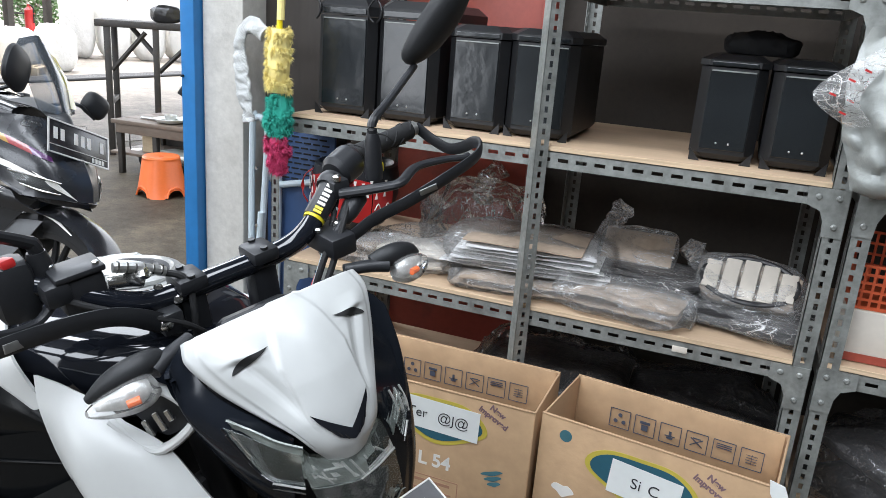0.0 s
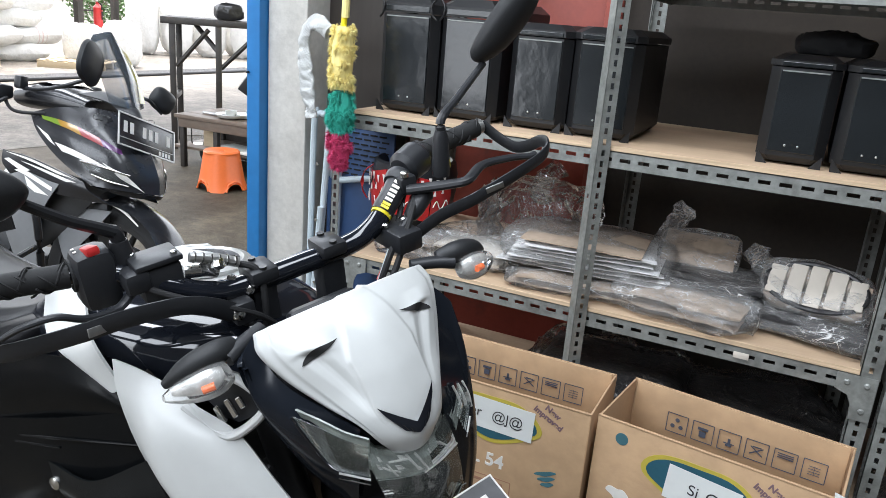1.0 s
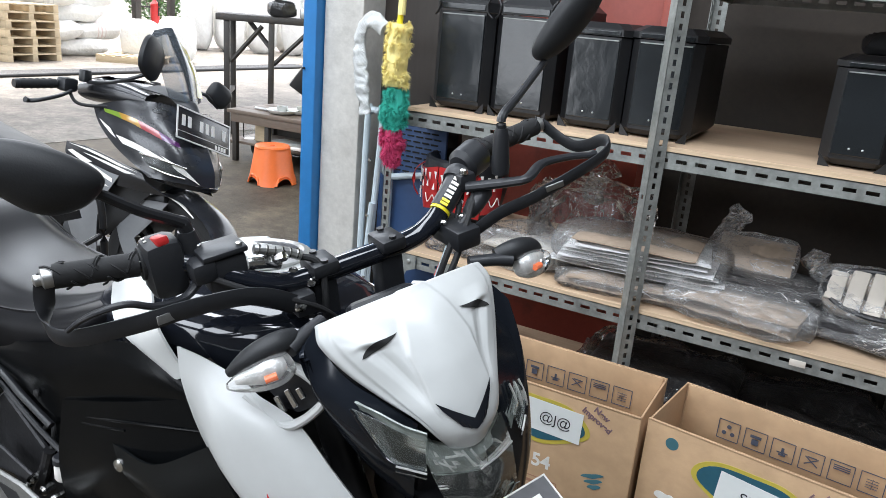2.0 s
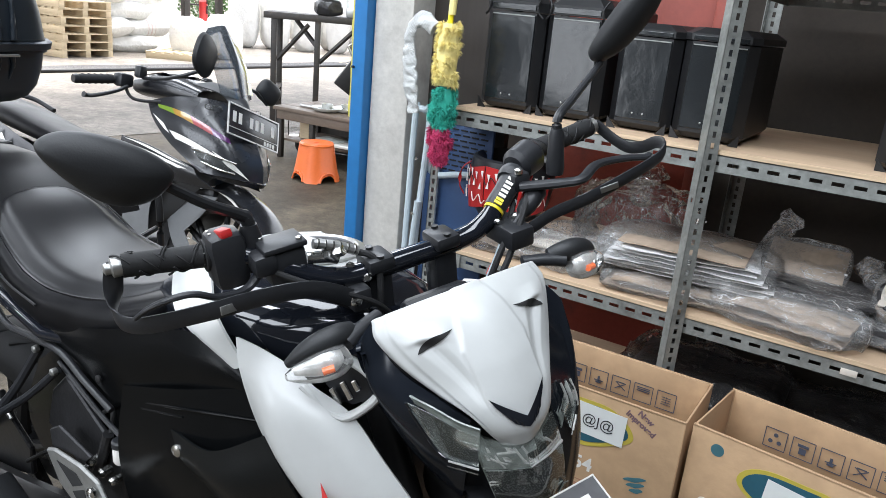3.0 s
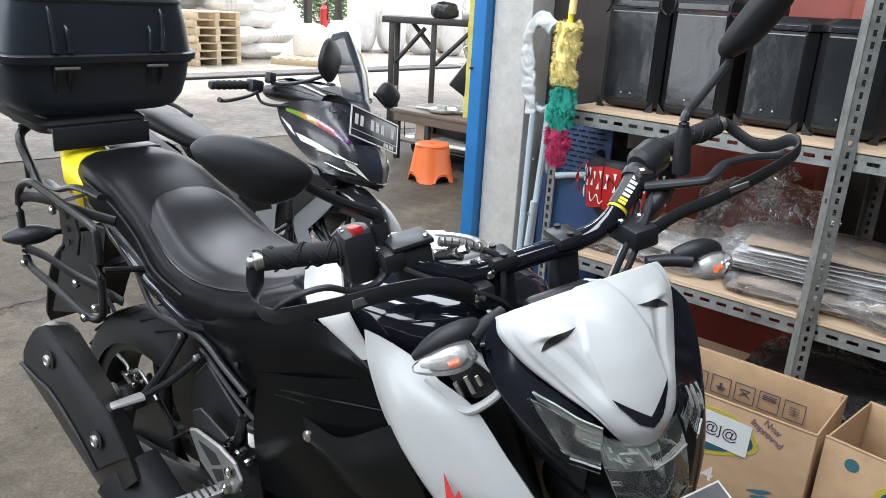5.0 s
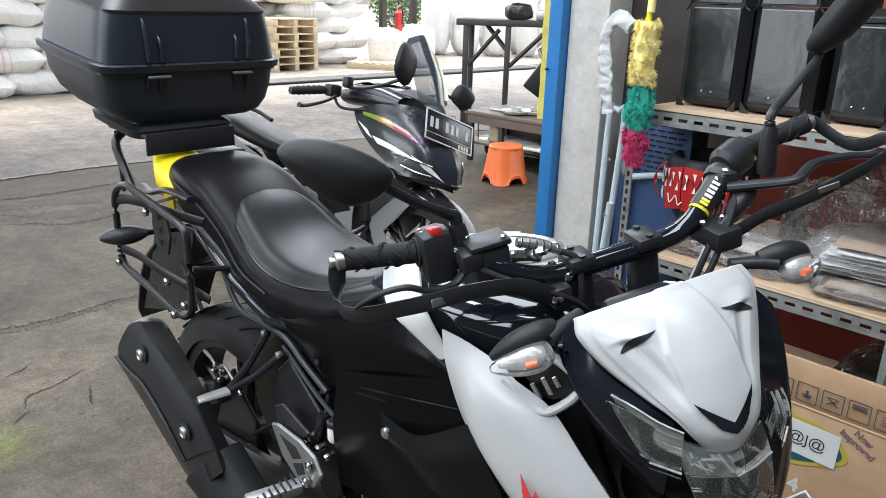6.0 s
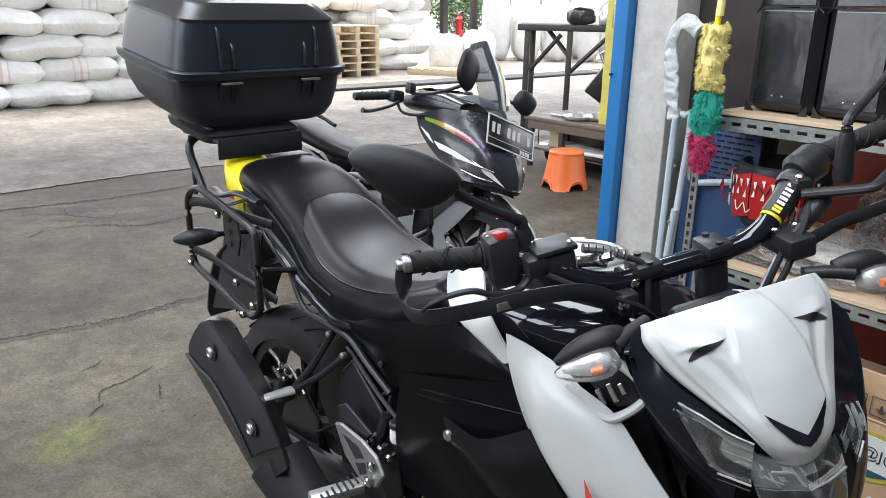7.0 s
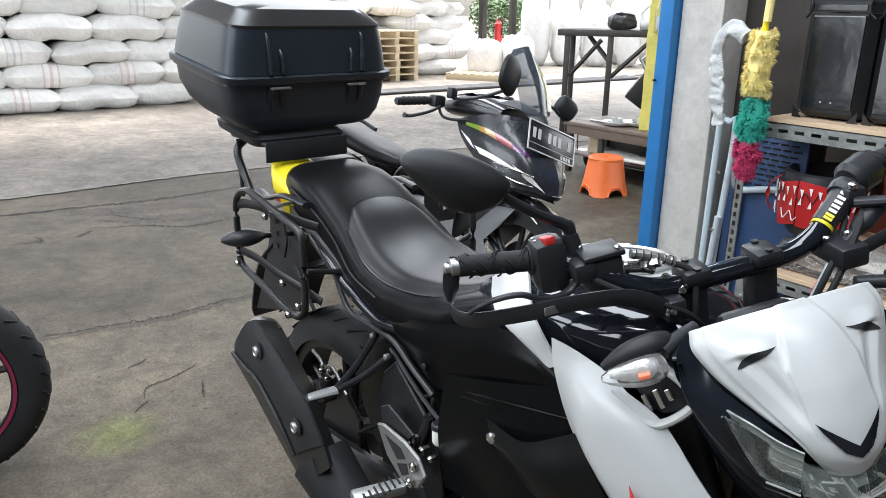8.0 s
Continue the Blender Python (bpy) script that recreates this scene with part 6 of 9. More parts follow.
    # headlamp cowl
    side = [[(0.129, 0.118, 0.015), (0.136, 0.080, 0.021), (0.141, 0.040, 0.025), (0.143, 0, 0.026)],
            [(0.146, 0.124, -0.004), (0.160, 0.084, 0.004), (0.170, 0.042, 0.008), (0.174, 0, 0.009)],
            [(0.172, 0.110, -0.034), (0.183, 0.079, -0.014), (0.199, 0.040, -0.020), (0.206, 0, -0.020)],
            [(0.205, 0.085, -0.062), (0.215, 0.060, -0.052), (0.226, 0.036, -0.050), (0.233, 0, -0.050)],
            [(0.236, 0.060, -0.088), (0.243, 0.048, -0.080), (0.248, 0.034, -0.077), (0.256, 0, -0.082)],
            [(0.250, 0.046, -0.108), (0.259, 0.033, -0.106), (0.264, 0.018, -0.106), (0.268, 0, -0.108)],
            [(0.252, 0.030, -0.130), (0.258, 0.020, -0.132), (0.262, 0.010, -0.133), (0.264, 0, -0.133)]]
    rows = [[(x, y + 0.004, z) for x, y, z in mirror_y(r) + r[-2::-1]] for r in side]

    def ramp(x, a, b):
        return min(1.0, max(0.0, (x - a) / (b - a)))

    def ridge(u, v):
        """The raised middle field with creased flanks, a small tab on the upper edge, hollows under the slits."""
        d = abs(u - 0.5)
        w = 0.075 + 0.105 * ramp(v, 0.0, 0.36) + 0.03 * ramp(v, 0.4, 0.7)
        lift = 0.0042 * (1 - ramp(d, w - 0.008, w + 0.014)) * (0.45 + 0.55 * ramp(v, 0.08, 0.3)) * (1 - ramp(v, 0.45, 0.72))
        tab = 0.0015 * (1 - ramp(d, 0.07, 0.085)) * (1 - ramp(v, 0.02, 0.06))
        du = abs(d - (0.30 - 0.06 * ramp(v, 0.33, 0.62)))
        channel = 0.0060 * (1 - ramp(du, 0.015, 0.07)) * ramp(v, 0.285, 0.315) * (1 - ramp(v, 0.36, 0.66))
        shelf = 0.0030 * (1 - ramp(du, 0.03, 0.12)) * ramp(v, 0.16, 0.27) * (1 - ramp(v, 0.275, 0.30))
        fold = 0.0022 * ramp(d, 0.425, 0.445) * (1 - ramp(v, 0.62, 0.85))
        roll = 0.006 * ramp(d, 0.475, 0.5) ** 2
        edge = 0.006 * (1 - ramp(v, 0.0, 0.02)) ** 2
        return lift + tab - channel + shelf - fold - roll - edge

    cowl = S("headlamp_cowl", patch(rows, 120, 108, 0.004, shape=ridge, out=(1, 0, 1)), M_WHITE, bike, "white headlamp cowl with black vents", angle=60)

    def slit(u0, v0, u1, v1, sag, thick):
        """A crescent between two ends in the sheet's own measure."""
        def at(a, b):
            k = math.sin(math.pi * a ** 0.8)
            return u0 + (u1 - u0) * a, v0 + (v1 - v0) * a - sag * k + thick * k * b
        return at

    for s in (-1, 1):
        f = (lambda u: u) if s < 0 else (lambda u: 1 - u)
        # flat black field with the dark of the vent opening as its colour
        S("vent", decal(rows, slit(f(0.115), 0.338, f(0.330), 0.232, 0.012, 0.040), 16, 3, 0.0016, ridge, (1, 0, 1)), M_HOLESHADE, cowl)
        S("nose_vent", decal(rows, [(f(0.318), 0.615), (f(0.5), 0.742), (f(0.5), 0.822), (f(0.385), 0.785)], 12, 3, 0.0018, ridge, (1, 0, 1)), M_GLOSS, cowl, "black half of the V-shaped nose vent")
        for k in range(3):
            u = 0.365 + 0.032 * k
            v = 0.672 + 0.025 * k
            S("vent_fin", decal(rows, [(f(u), v + 0.045), (f(u + 0.012), v + 0.052), (f(u + 0.018), v + 0.086), (f(u + 0.006), v + 0.084)], 2, 2, 0.0026, ridge, (1, 0, 1)), M_DARKMETAL, cowl)

    # headlamp: gloss black cheeks, the two eyes, and the clear creased lower lens
    M_BOWL = material("grey lamp bowl", (0.21, 0.232, 0.215), 0.3, metal=0.2, spread=0.35, scale=30, bump=0.25, bump_scale=90)
    M_CHEEK = material("black lamp cheek", (0.0085, 0.0105, 0.0145), 0.13, spread=0.2, rough_spread=0.05, spec=0.3)
    near = [[(0.120, -0.112, 0.004), (0.150, -0.110, -0.026), (0.176, -0.100, -0.046), (0.206, -0.078, -0.068), (0.236, -0.056, -0.094)],
            [(0.130, -0.130, -0.008), (0.150, -0.130, -0.044), (0.182, -0.116, -0.076), (0.212, -0.094, -0.104), (0.236, -0.062, -0.140)],
            [(0.140, -0.137, -0.020), (0.150, -0.135, -0.062), (0.168, -0.121, -0.105), (0.188, -0.097, -0.160), (0.206, -0.056, -0.232)],
            [(0.110, -0.124, -0.040), (0.115, -0.122, -0.090), (0.125, -0.106, -0.140), (0.140, -0.078, -0.205), (0.160, -0.036, -0.270)]]
    far = [[(0.130, 0.118, -0.008), (0.166, 0.106, -0.046), (0.198, 0.084, -0.078), (0.226, 0.066, -0.115), (0.230, 0.076, -0.190), (0.228, 0.082, -0.290)],
           [(0.150, 0.136, -0.030), (0.180, 0.128, -0.080), (0.202, 0.120, -0.125), (0.218, 0.112, -0.165), (0.224, 0.108, -0.220), (0.220, 0.102, -0.305)],
           [(0.156, 0.143, -0.045), (0.176, 0.143, -0.085), (0.190, 0.140, -0.130), (0.203, 0.136, -0.190), (0.209, 0.130, -0.250), (0.208, 0.115, -0.326)],
           [(0.110, 0.135, -0.050), (0.120, 0.140, -0.100), (0.130, 0.138, -0.140), (0.140, 0.134, -0.200), (0.150, 0.124, -0.270), (0.150, 0.105, -0.345)]]
    eyes = {-1: [[(0.194, -0.110, -0.061), (0.219, -0.096, -0.067), (0.244, -0.079, -0.079), (0.261, -0.060, -0.089)],
                 [(0.196, -0.106, -0.070), (0.208, -0.093, -0.095), (0.232, -0.082, -0.110), (0.256, -0.059, -0.117)],
                 [(0.197, -0.106, -0.074), (0.206, -0.089, -0.120), (0.224, -0.080, -0.136), (0.251, -0.056, -0.142)]],
            1: [[(0.212, 0.094, -0.116), (0.222, 0.084, -0.128), (0.230, 0.074, -0.142)],
                [(0.215, 0.104, -0.130), (0.224, 0.094, -0.142), (0.232, 0.082, -0.156)],
                [(0.218, 0.108, -0.146), (0.226, 0.098, -0.160), (0.234, 0.086, -0.174)]]}
    for s, rows in ((-1, near), (1, far)):
        hs = S("lamp_surround", patch(rows, 32, 24, 0.006), M_CHEEK, cowl, "gloss black lamp surround")
        eye = eyes[s]
        S("reflector", patch([[(x - 0.003, y - s * 0.003, z) for x, y, z in r] for r in eye], 9, 10, 0.002, shape=lambda u, v: 0.0016 * (round(v * 10) % 2)), M_BOWL, hs, "grey faceted reflector", smooth=False)
        for k in range(5):
            v = (0.30 + 0.16 * k) * 2
            i = min(1, int(v))
            p = [Vector(a).lerp(Vector(b), v - i) + Vector((0.0045, s * 0.0035, 0.001)) for a, b in zip(eye[i], eye[i + 1])]
            S("reflector_rib", tube(p[(1 if s < 0 else 0):], 0.0009, 6, steps=3), M_REFL, hs)
        S("lens", patch([[(x + 0.0065, y + s * 0.005, z + 0.001) for x, y, z in r] for r in eye], 16, 12, 0.001), M_LENSSHEEN, hs).visible_shadow = False
        bez = [eye[0][0], eye[1][0], eye[2][0]] + eye[2][1:]
        S("lens_bezel", tube([(x + 0.004, y + s * 0.006, z) for x, y, z in bez], 0.0016, 8, steps=4), M_GLOSS, hs)
        S("chrome_glint_line", tube([(x + 0.008, y + s * 0.006, z - 0.001) for x, y, z in eye[2][-2:]], 0.0014, 6, steps=4), M_PALELENS, hs)
        S("chrome_glint_line", tube([(x + 0.006, y + s * 0.006, z - 0.010) for x, y, z in eye[2][-2:]], 0.0010, 6, steps=4), M_CHROME, hs)
    # three pale rods modelled in place of white reflections on the far eye
    for k in range(3):
        S("glint_rod", tube([(0.220 - 0.003 * k, 0.090 + 0.010 * k, -0.114 - 0.003 * k), (0.228 - 0.003 * k, 0.093 + 0.010 * k, -0.132 - 0.003 * k), (0.231 - 0.003 * k, 0.094 + 0.010 * k, -0.150 - 0.003 * k)], 0.0016, 6, steps=3), M_PALELENS, hs)
    rows = [[(0.246, -0.056, -0.104), (0.256, -0.040, -0.116), (0.262, 0.001, -0.134), (0.255, 0.034, -0.136), (0.242, 0.058, -0.128)],
            [(0.258, -0.054, -0.150), (0.264, -0.030, -0.158), (0.272, 0.003, -0.165), (0.262, 0.036, -0.172), (0.245, 0.072, -0.181)],
            [(0.246, -0.030, -0.220), (0.250, -0.008, -0.228), (0.255, 0.021, -0.240), (0.250, 0.050, -0.250), (0.236, 0.086, -0.262)],
            [(0.232, -0.008, -0.275), (0.238, 0.012, -0.282), (0.240, 0.036, -0.290), (0.234, 0.064, -0.298), (0.222, 0.094, -0.305)]]

    def lens_at(u, v, deep=0.0):
        """A point of the lens between its upper edge and the crease, set deep behind it."""
        i = min(3, int(u * 4))
        a, b = (Vector(r[i]).lerp(Vector(r[i + 1]), u * 4 - i) for r in rows[:2])
        return a.lerp(b, v) - deep * Vector((0.62, -0.41, 0.67))

    lamp = S("lamp_bowl", patch([[(x - 0.016, y + 0.008, z - 0.013) for x, y, z in r] for r in rows], 12, 9, 0.003, shape=lambda u, v: (0.006 * (round(u * 12) % 2) + 0.004 * (round(v * 9) % 2)) * max(0.0, 1 - v * 2.6)), M_BOWL, cowl, "grey stepped lamp bowl", smooth=False)
    for u0, v0, u1, v1, r in ((0.20, 0.50, 0.26, 0.92, 0.0012), (0.24, 0.42, 0.42, 0.36, 0.0014), (0.40, 0.20, 0.46, 0.80, 0.0016), (0.47, 0.16, 0.55, 0.92, 0.0016), (0.62, 0.30, 0.66, 0.80, 0.0012), (0.76, 0.30, 0.86, 0.72, 0.0014), (0.12, 0.62, 0.30, 0.80, 0.0012)):
        S("reflector_rib", tube([lens_at(u0, v0, 0.004), lens_at((u0 + u1) / 2, (v0 + v1) / 2, 0.003), lens_at(u1, v1, 0.004)], r, 6, steps=3), M_PALELENS, lamp)
    for u, v, w in ((0.28, 0.56, 0.05), (0.44, 0.70, 0.04), (0.10, 0.30, 0.04), (0.06, 0.55, 0.04), (0.70, 0.62, 0.03), (0.33, 0.20, 0.05)):
        S("reflector_facet", patch([[lens_at(u, v, 0.005), lens_at(u + w, v + 0.02, 0.003)], [lens_at(u + 0.01, v + 0.16, 0.003), lens_at(u + w + 0.02, v + 0.14, 0.006)]], 2, 2, 0.0015), M_PALELENS, lamp, smooth=False)
    S("lens_crease", tube([lens_at(0.02, 1.0), lens_at(0.25, 1.0), lens_at(0.5, 1.0)], 0.0006, 6, steps=3), M_REFL, lamp)
    # pale bar along the crease, a highlight put into shape and colour
    S("chrome_glint_line", tube([lens_at(0.5, 0.985), lens_at(0.75, 0.97), lens_at(1.0, 0.96)], lambda q: 0.0009 + 0.0010 * q, 6, steps=4), M_PALELENS, lamp)
    S("lens_edge", tube([(0.250, -0.050, -0.154), (0.236, -0.026, -0.222)], 0.0010, 6, soft=False), M_BOWL, lamp)
    for k in range(5):
        S("reflector_facet", patch([[(0.244, 0.036 + 0.010 * k, -0.236 - 0.004 * k), (0.243, 0.044 + 0.010 * k, -0.230 - 0.006 * k)], [(0.240, 0.030 + 0.010 * k, -0.258 - 0.003 * k), (0.236, 0.042 + 0.010 * k, -0.262)]], 2, 2, 0.0015), M_BOWL, lamp, smooth=False)
    S("lens", patch(rows, 8, 6, 0.002), M_LENSSHEEN, cowl, "clear creased headlamp lens", smooth=False).visible_shadow = False
    S("lamp_back", block(0.12, 0.17, 0.16, (0.115, 0.006, -0.110), 0.03, turn=Euler((0, radians(30), 0)).to_matrix()), M_BLK, cowl)
    S("lamp_chin", block(0.11, 0.165, 0.20, (0.150, 0.030, -0.230), 0.03, turn=Euler((radians(-8), radians(8), 0)).to_matrix()), M_BLK, cowl)

    # front indicators
    for s in (-1, 1):
        o, dz = (0.030, -0.006) if s > 0 else (-0.004, -0.006)
        st = S("indicator", tube([(0.098, s * (0.095 + o), 0.002 + dz), (0.110, s * (0.128 + o), -0.001 + dz), (0.120, s * (0.150 + o), -0.005 + dz)], lambda q: 0.0088 + 0.002 * q, 12, flat=0.85), M_BLK, bike, "black indicator with a clear lens")
        S("indicator_hood", tube([(0.104, s * (0.134 + o), 0.000 + dz), (0.112, s * (0.160 + o), 0.003 + dz), (0.109, s * (0.190 + o), -0.003 + dz), (0.099, s * (0.216 + o), -0.018 + dz)], lambda q: 0.004 + 0.0112 * math.sin(math.pi * (0.16 + 0.82 * q)) ** 0.9, 16), M_BLKROUGH, st)
        c = [(0.128, s * (0.154 + o), -0.014 + dz), (0.130, s * (0.172 + o), -0.016 + dz), (0.123, s * (0.196 + o), -0.020 + dz), (0.109, s * (0.222 + o), -0.027 + dz)]
        S("indicator_lens", tube(c, lambda q: 0.003 + 0.0170 * math.sin(math.pi * (0.2 + 0.79 * q)) ** 0.75, 18, flat=0.92), M_INDLENS, st).visible_shadow = False
        S("bulb", tube([(0.139, s * (0.174 + o), -0.018 + dz), (0.135, s * (0.187 + o), -0.020 + dz)], 0.0046, 10, soft=False), M_AMBER, st, "amber bulb")
        S("indicator_reflector", tube([(0.120, s * (0.158 + o), -0.016 + dz), (0.120, s * (0.178 + o), -0.018 + dz), (0.108, s * (0.212 + o), -0.024 + dz)], lambda q: 0.003 + 0.0130 * math.sin(math.pi * (0.15 + 0.8 * q)), 12), M_PALELENS, st)

    # number plate on a flat bracket under the lamp
    M_PLATE = material("grey number plate", (0.10, 0.10, 0.105), 0.45, spread=0.25, scale=14)
    flat = Euler((0, radians(-68), 0)).to_matrix()

    def on_plate(y, up, lift=0.0):
        return Vector((0.3065, y, -0.2675)) + flat @ Vector((lift, 0, up))

    pl = S("number_plate", block(0.004, 0.26, 0.105, on_plate(-0.018, 0.0), 0.002, turn=flat), M_PLATE, bike, "dark grey number plate with a worn white edge")
    for a, b in (((-0.148, 0.051), (0.112, 0.051)), ((0.111, 0.051), (0.111, -0.051)), ((-0.147, 0.051), (-0.147, -0.051))):
        S("plate_edge", tube([on_plate(*a, 0.002), on_plate(*b, 0.002)], 0.0013, 6, soft=False), M_INKW, pl)
    for k in range(6):
        S("plate_bar", block(0.002, 0.020, 0.05, on_plate(0.078 - 0.036 * k, 0.008, 0.003), turn=flat), M_INKW, pl, smooth=False)
    S("plate_bracket", block(0.012, 0.06, 0.12, on_plate(-0.018, 0.060, -0.010), 0.003, turn=flat), M_BLK, pl)
    return bike


motorcycle()


# ---- things on and round the racks ----
def crumple(sx, sy, sz, seed, amp=0.018, freq=14.0, n=26, power=3.0, flat=True):
    """A soft body of that size with sharp folds, resting on z = 0."""
    bm = bmesh.new()
    bmesh.ops.create_uvsphere(bm, u_segments=n * 2, v_segments=n, radius=1.0)
    off = Vector((seed * 3.17, seed * 1.31, seed * 0.77))
    for v in bm.verts:
        d = v.co.normalized()
        k = (abs(d.x) ** power + abs(d.y) ** power + abs(d.z) ** power) ** (-1 / power)
        p = Vector((d.x * k * sx / 2, d.y * k * sy / 2, d.z * k * sz / 2))
        q = p * freq + off
        a = 1 - 2 * abs(noise.noise(q))
        b = 1 - 2 * abs(noise.noise(q * 2.3 + Vector((5, 1, 2))))
        p += d * amp * (a * 0.8 + b * 0.45 - 0.3)
        p.z += sz / 2
        if flat and p.z < 0.002:
            p.z = 0.002
        v.co = p
    return bm


M_FOAM = material("brown foam board", (0.34, 0.265, 0.20), 0.6, spread=0.25, scale=8, bump=0.2)
M_BEIGE = material("beige board", (0.58, 0.53, 0.46), 0.7, spread=0.08, scale=8)
M_SILVER = material("pale lined wrap", (0.93, 0.93, 0.93), 0.30, metal=0.25, spread=0.3, scale=14, bump=0.8, bump_scale=22, stretch=(0.25, 1, 1))
M_DARKBAG = material("black bin film", (0.026, 0.025, 0.026), 0.3, spread=0.3, scale=10, bump=0.6, bump_scale=30)
M_BAG = material("dull black cloth", (0.006, 0.006, 0.007), 0.8, spread=0.3, scale=10, bump=0.4, bump_scale=40)
M_GREYBAG = material("grey carrier film", (0.30, 0.315, 0.30), 0.35, spread=0.18, scale=8, bump=0.5, bump_scale=22)


def film_sheet(sx, sy, sz, seed, amp, n=40, m=76):
    """One loose skin of film round a flat body: small flat facets between sharp creases, drawn-in ends."""
    bm = bmesh.new()
    off = Vector((seed * 2.7, seed * 1.9, seed * 4.1))
    rings = []
    for i in range(n + 1):
        u = i / n * 2 - 1
        wide = (1 - abs(u) ** 5) ** 0.35 if abs(u) < 1 else 0.0
        ring = []
        for j in range(m):
            a = 2 * math.pi * (j + 0.5 * (i % 2)) / m
            c, s_ = math.cos(a), math.sin(a)
            y = math.copysign(abs(c) ** 0.5, c) * sy / 2 * (0.25 + 0.75 * wide)
            z = math.copysign(abs(s_) ** 0.6, s_) * sz / 2 * (0.15 + 0.85 * wide)
            p = Vector((u * sx / 2, y, z))
            q = Vector((p.x * 5, p.y * 12, p.z * 12)) + off
            e = Vector((p.x * 7 + p.y * 9, p.y * 46, p.z * 46)) + off * 1.7
            f = amp * (0.6 - 1.8 * abs(noise.noise(q))) + amp * (0.22 - 0.7 * abs(noise.noise(e)))
            p += Vector((0.15 * u, c, s_)).normalized() * f
            p.z = max(p.z + sz / 2, 0.002)
            ring.append(p)
        rings.append(ring)
    skin(rings, bm=bm)
    bmesh.ops.triangulate(bm, faces=[f for f in bm.faces if len(f.verts) == 4])
    return bm


def wavy_slab(sx, sy, h, z, seed, amp=0.006, n=22, m=10):
    """A limp flat piece: a thin slab that dips and curls."""
    bm = bmesh.new()
    off = Vector((seed * 1.3, seed * 0.7, 0))
    lay = []
    for top in (0, 1):
        g = []
        for i in range(n + 1):
            row = []
            for j in range(m + 1):
                x, y = (i / n - 0.5) * sx, (j / m - 0.5) * sy
                k = max(0.0, 1 - abs(2 * x / sx) ** 8) * max(0.0, 1 - abs(2 * y / sy) ** 6)
                w = amp * (noise.noise(Vector((x * 12, y * 14, 0)) + off) + 0.5 * noise.noise(Vector((x * 40, y * 9, 3)) + off))
                row.append(bm.verts.new((x, y, z + w + h * (top - 0.5) * (0.25 + 0.75 * k))))
            g.append(row)
        lay.append(g)
    for g in lay:
        for a, b in zip(g, g[1:]):
            for j in range(m):
                bm.faces.new((a[j], a[j + 1], b[j + 1], b[j]))
    lo, hi = lay
    rim = [(i, 0) for i in range(n)] + [(n, j) for j in range(m)] + [(i, m) for i in range(n, 0, -1)] + [(0, j) for j in range(m, 0, -1)]
    for (i, j), (k, l) in zip(rim, rim[1:] + rim[:1]):
        bm.faces.new((lo[i][j], lo[k][l], hi[k][l], hi[i][j]))
    return bm


def package(m, sx, sy, sz, seed, core, core_scale, label, film=M_FILM, amp=0.012, slats=0, twist=None, layers=2, top=None):
    p = thing("film_package", m, label, "package", "wrapped packages")
    for k in range(layers):
        h = sz * core_scale / layers
        body = wavy_slab(sx * core_scale * (0.98 - 0.05 * k), sy * core_scale * 0.94, h * 0.80, sz * 0.05 + h * (k + 0.5), seed + k, min(0.008, h * 0.25))
        bmesh.ops.transform(body, matrix=pose(0.012 * (k % 2), -0.006 * k, 0, 0, 0, 3 * (k % 3) - 2), verts=body.verts)
        inner = part("content", body, top if top and k == layers - 1 else core, p, angle=50)
    for i in range(slats):
        x = sx * (-0.34 + 0.68 * i / (slats - 1))
        tall = sz * (0.74 - 1.9 * (x / sx) ** 2)
        part("slat", block(sx * 0.146, 0.010, tall, (x, -sy * core_scale / 2 - 0.006, sz * 0.50), 0.004), M_BEIGE, inner)
    if slats:
        part("slat_rim", tube([(sx * 0.43 * math.cos(a), -sy * core_scale / 2 - 0.004, sz * 0.5 + sz * 0.40 * math.sin(a)) for a in (k * math.pi / 8 for k in range(17))], 0.007, 8, steps=3), M_DARKBAG, inner)
    part("wrapping", film_sheet(sx, sy, sz * 0.98, seed, amp), film, p, "crinkled clear plastic wrapping", angle=28)
    if twist:
        bm = tube([twist[0], twist[1], twist[2]], lambda q: 0.022 * (1 - q) + 0.008 + 0.024 * q * q, 13, steps=9)
        for v in bm.verts:
            v.co += Vector((noise.noise(v.co * 60), noise.noise(v.co * 60 + Vector((7, 0, 0))), 0)) * 0.018
        part("twisted_end", bm, film, p, smooth=False)
    return p


LS = 0.6035
package(pose(-0.535, 2.00, LS, 0, 0, 8), 0.38, 0.28, 0.052, 3, M_FOAM, 0.9, "flat brown part in crinkled clear wrapping on the plywood shelf", amp=0.010)
package(pose(-0.515, 2.05, LS + 0.050, 0, 0, 6), 0.50, 0.30, 0.098, 4, M_SILVER, 0.96, "silver wrapped flat parts lying on another package", M_FILMW, amp=0.012, layers=7, top=M_FOAM)
package(pose(-0.215, 1.99, LS, 0, 0, -8), 0.38, 0.29, 0.074, 5, M_FOAM, 0.80, "crumpled clear package at the shelf edge", M_FILMW, amp=0.020)
package(pose(-0.200, 2.07, LS + 0.072, 2, 0, -4), 0.34, 0.22, 0.028, 6, M_DARKBAG, 0.95, "thin dark board in clear wrapping lying on a package", amp=0.006)
package(pose(-0.225, 2.13, LS + 0.125, 40, 0, 3), 0.22, 0.13, 0.026, 7, M_FOAM, 0.90, "brown rounded board leaning in clear film", amp=0.010, twist=((-0.10, 0.0, 0.0), (-0.085, 0.06, 0.03), (-0.055, 0.11, 0.04)), layers=1)
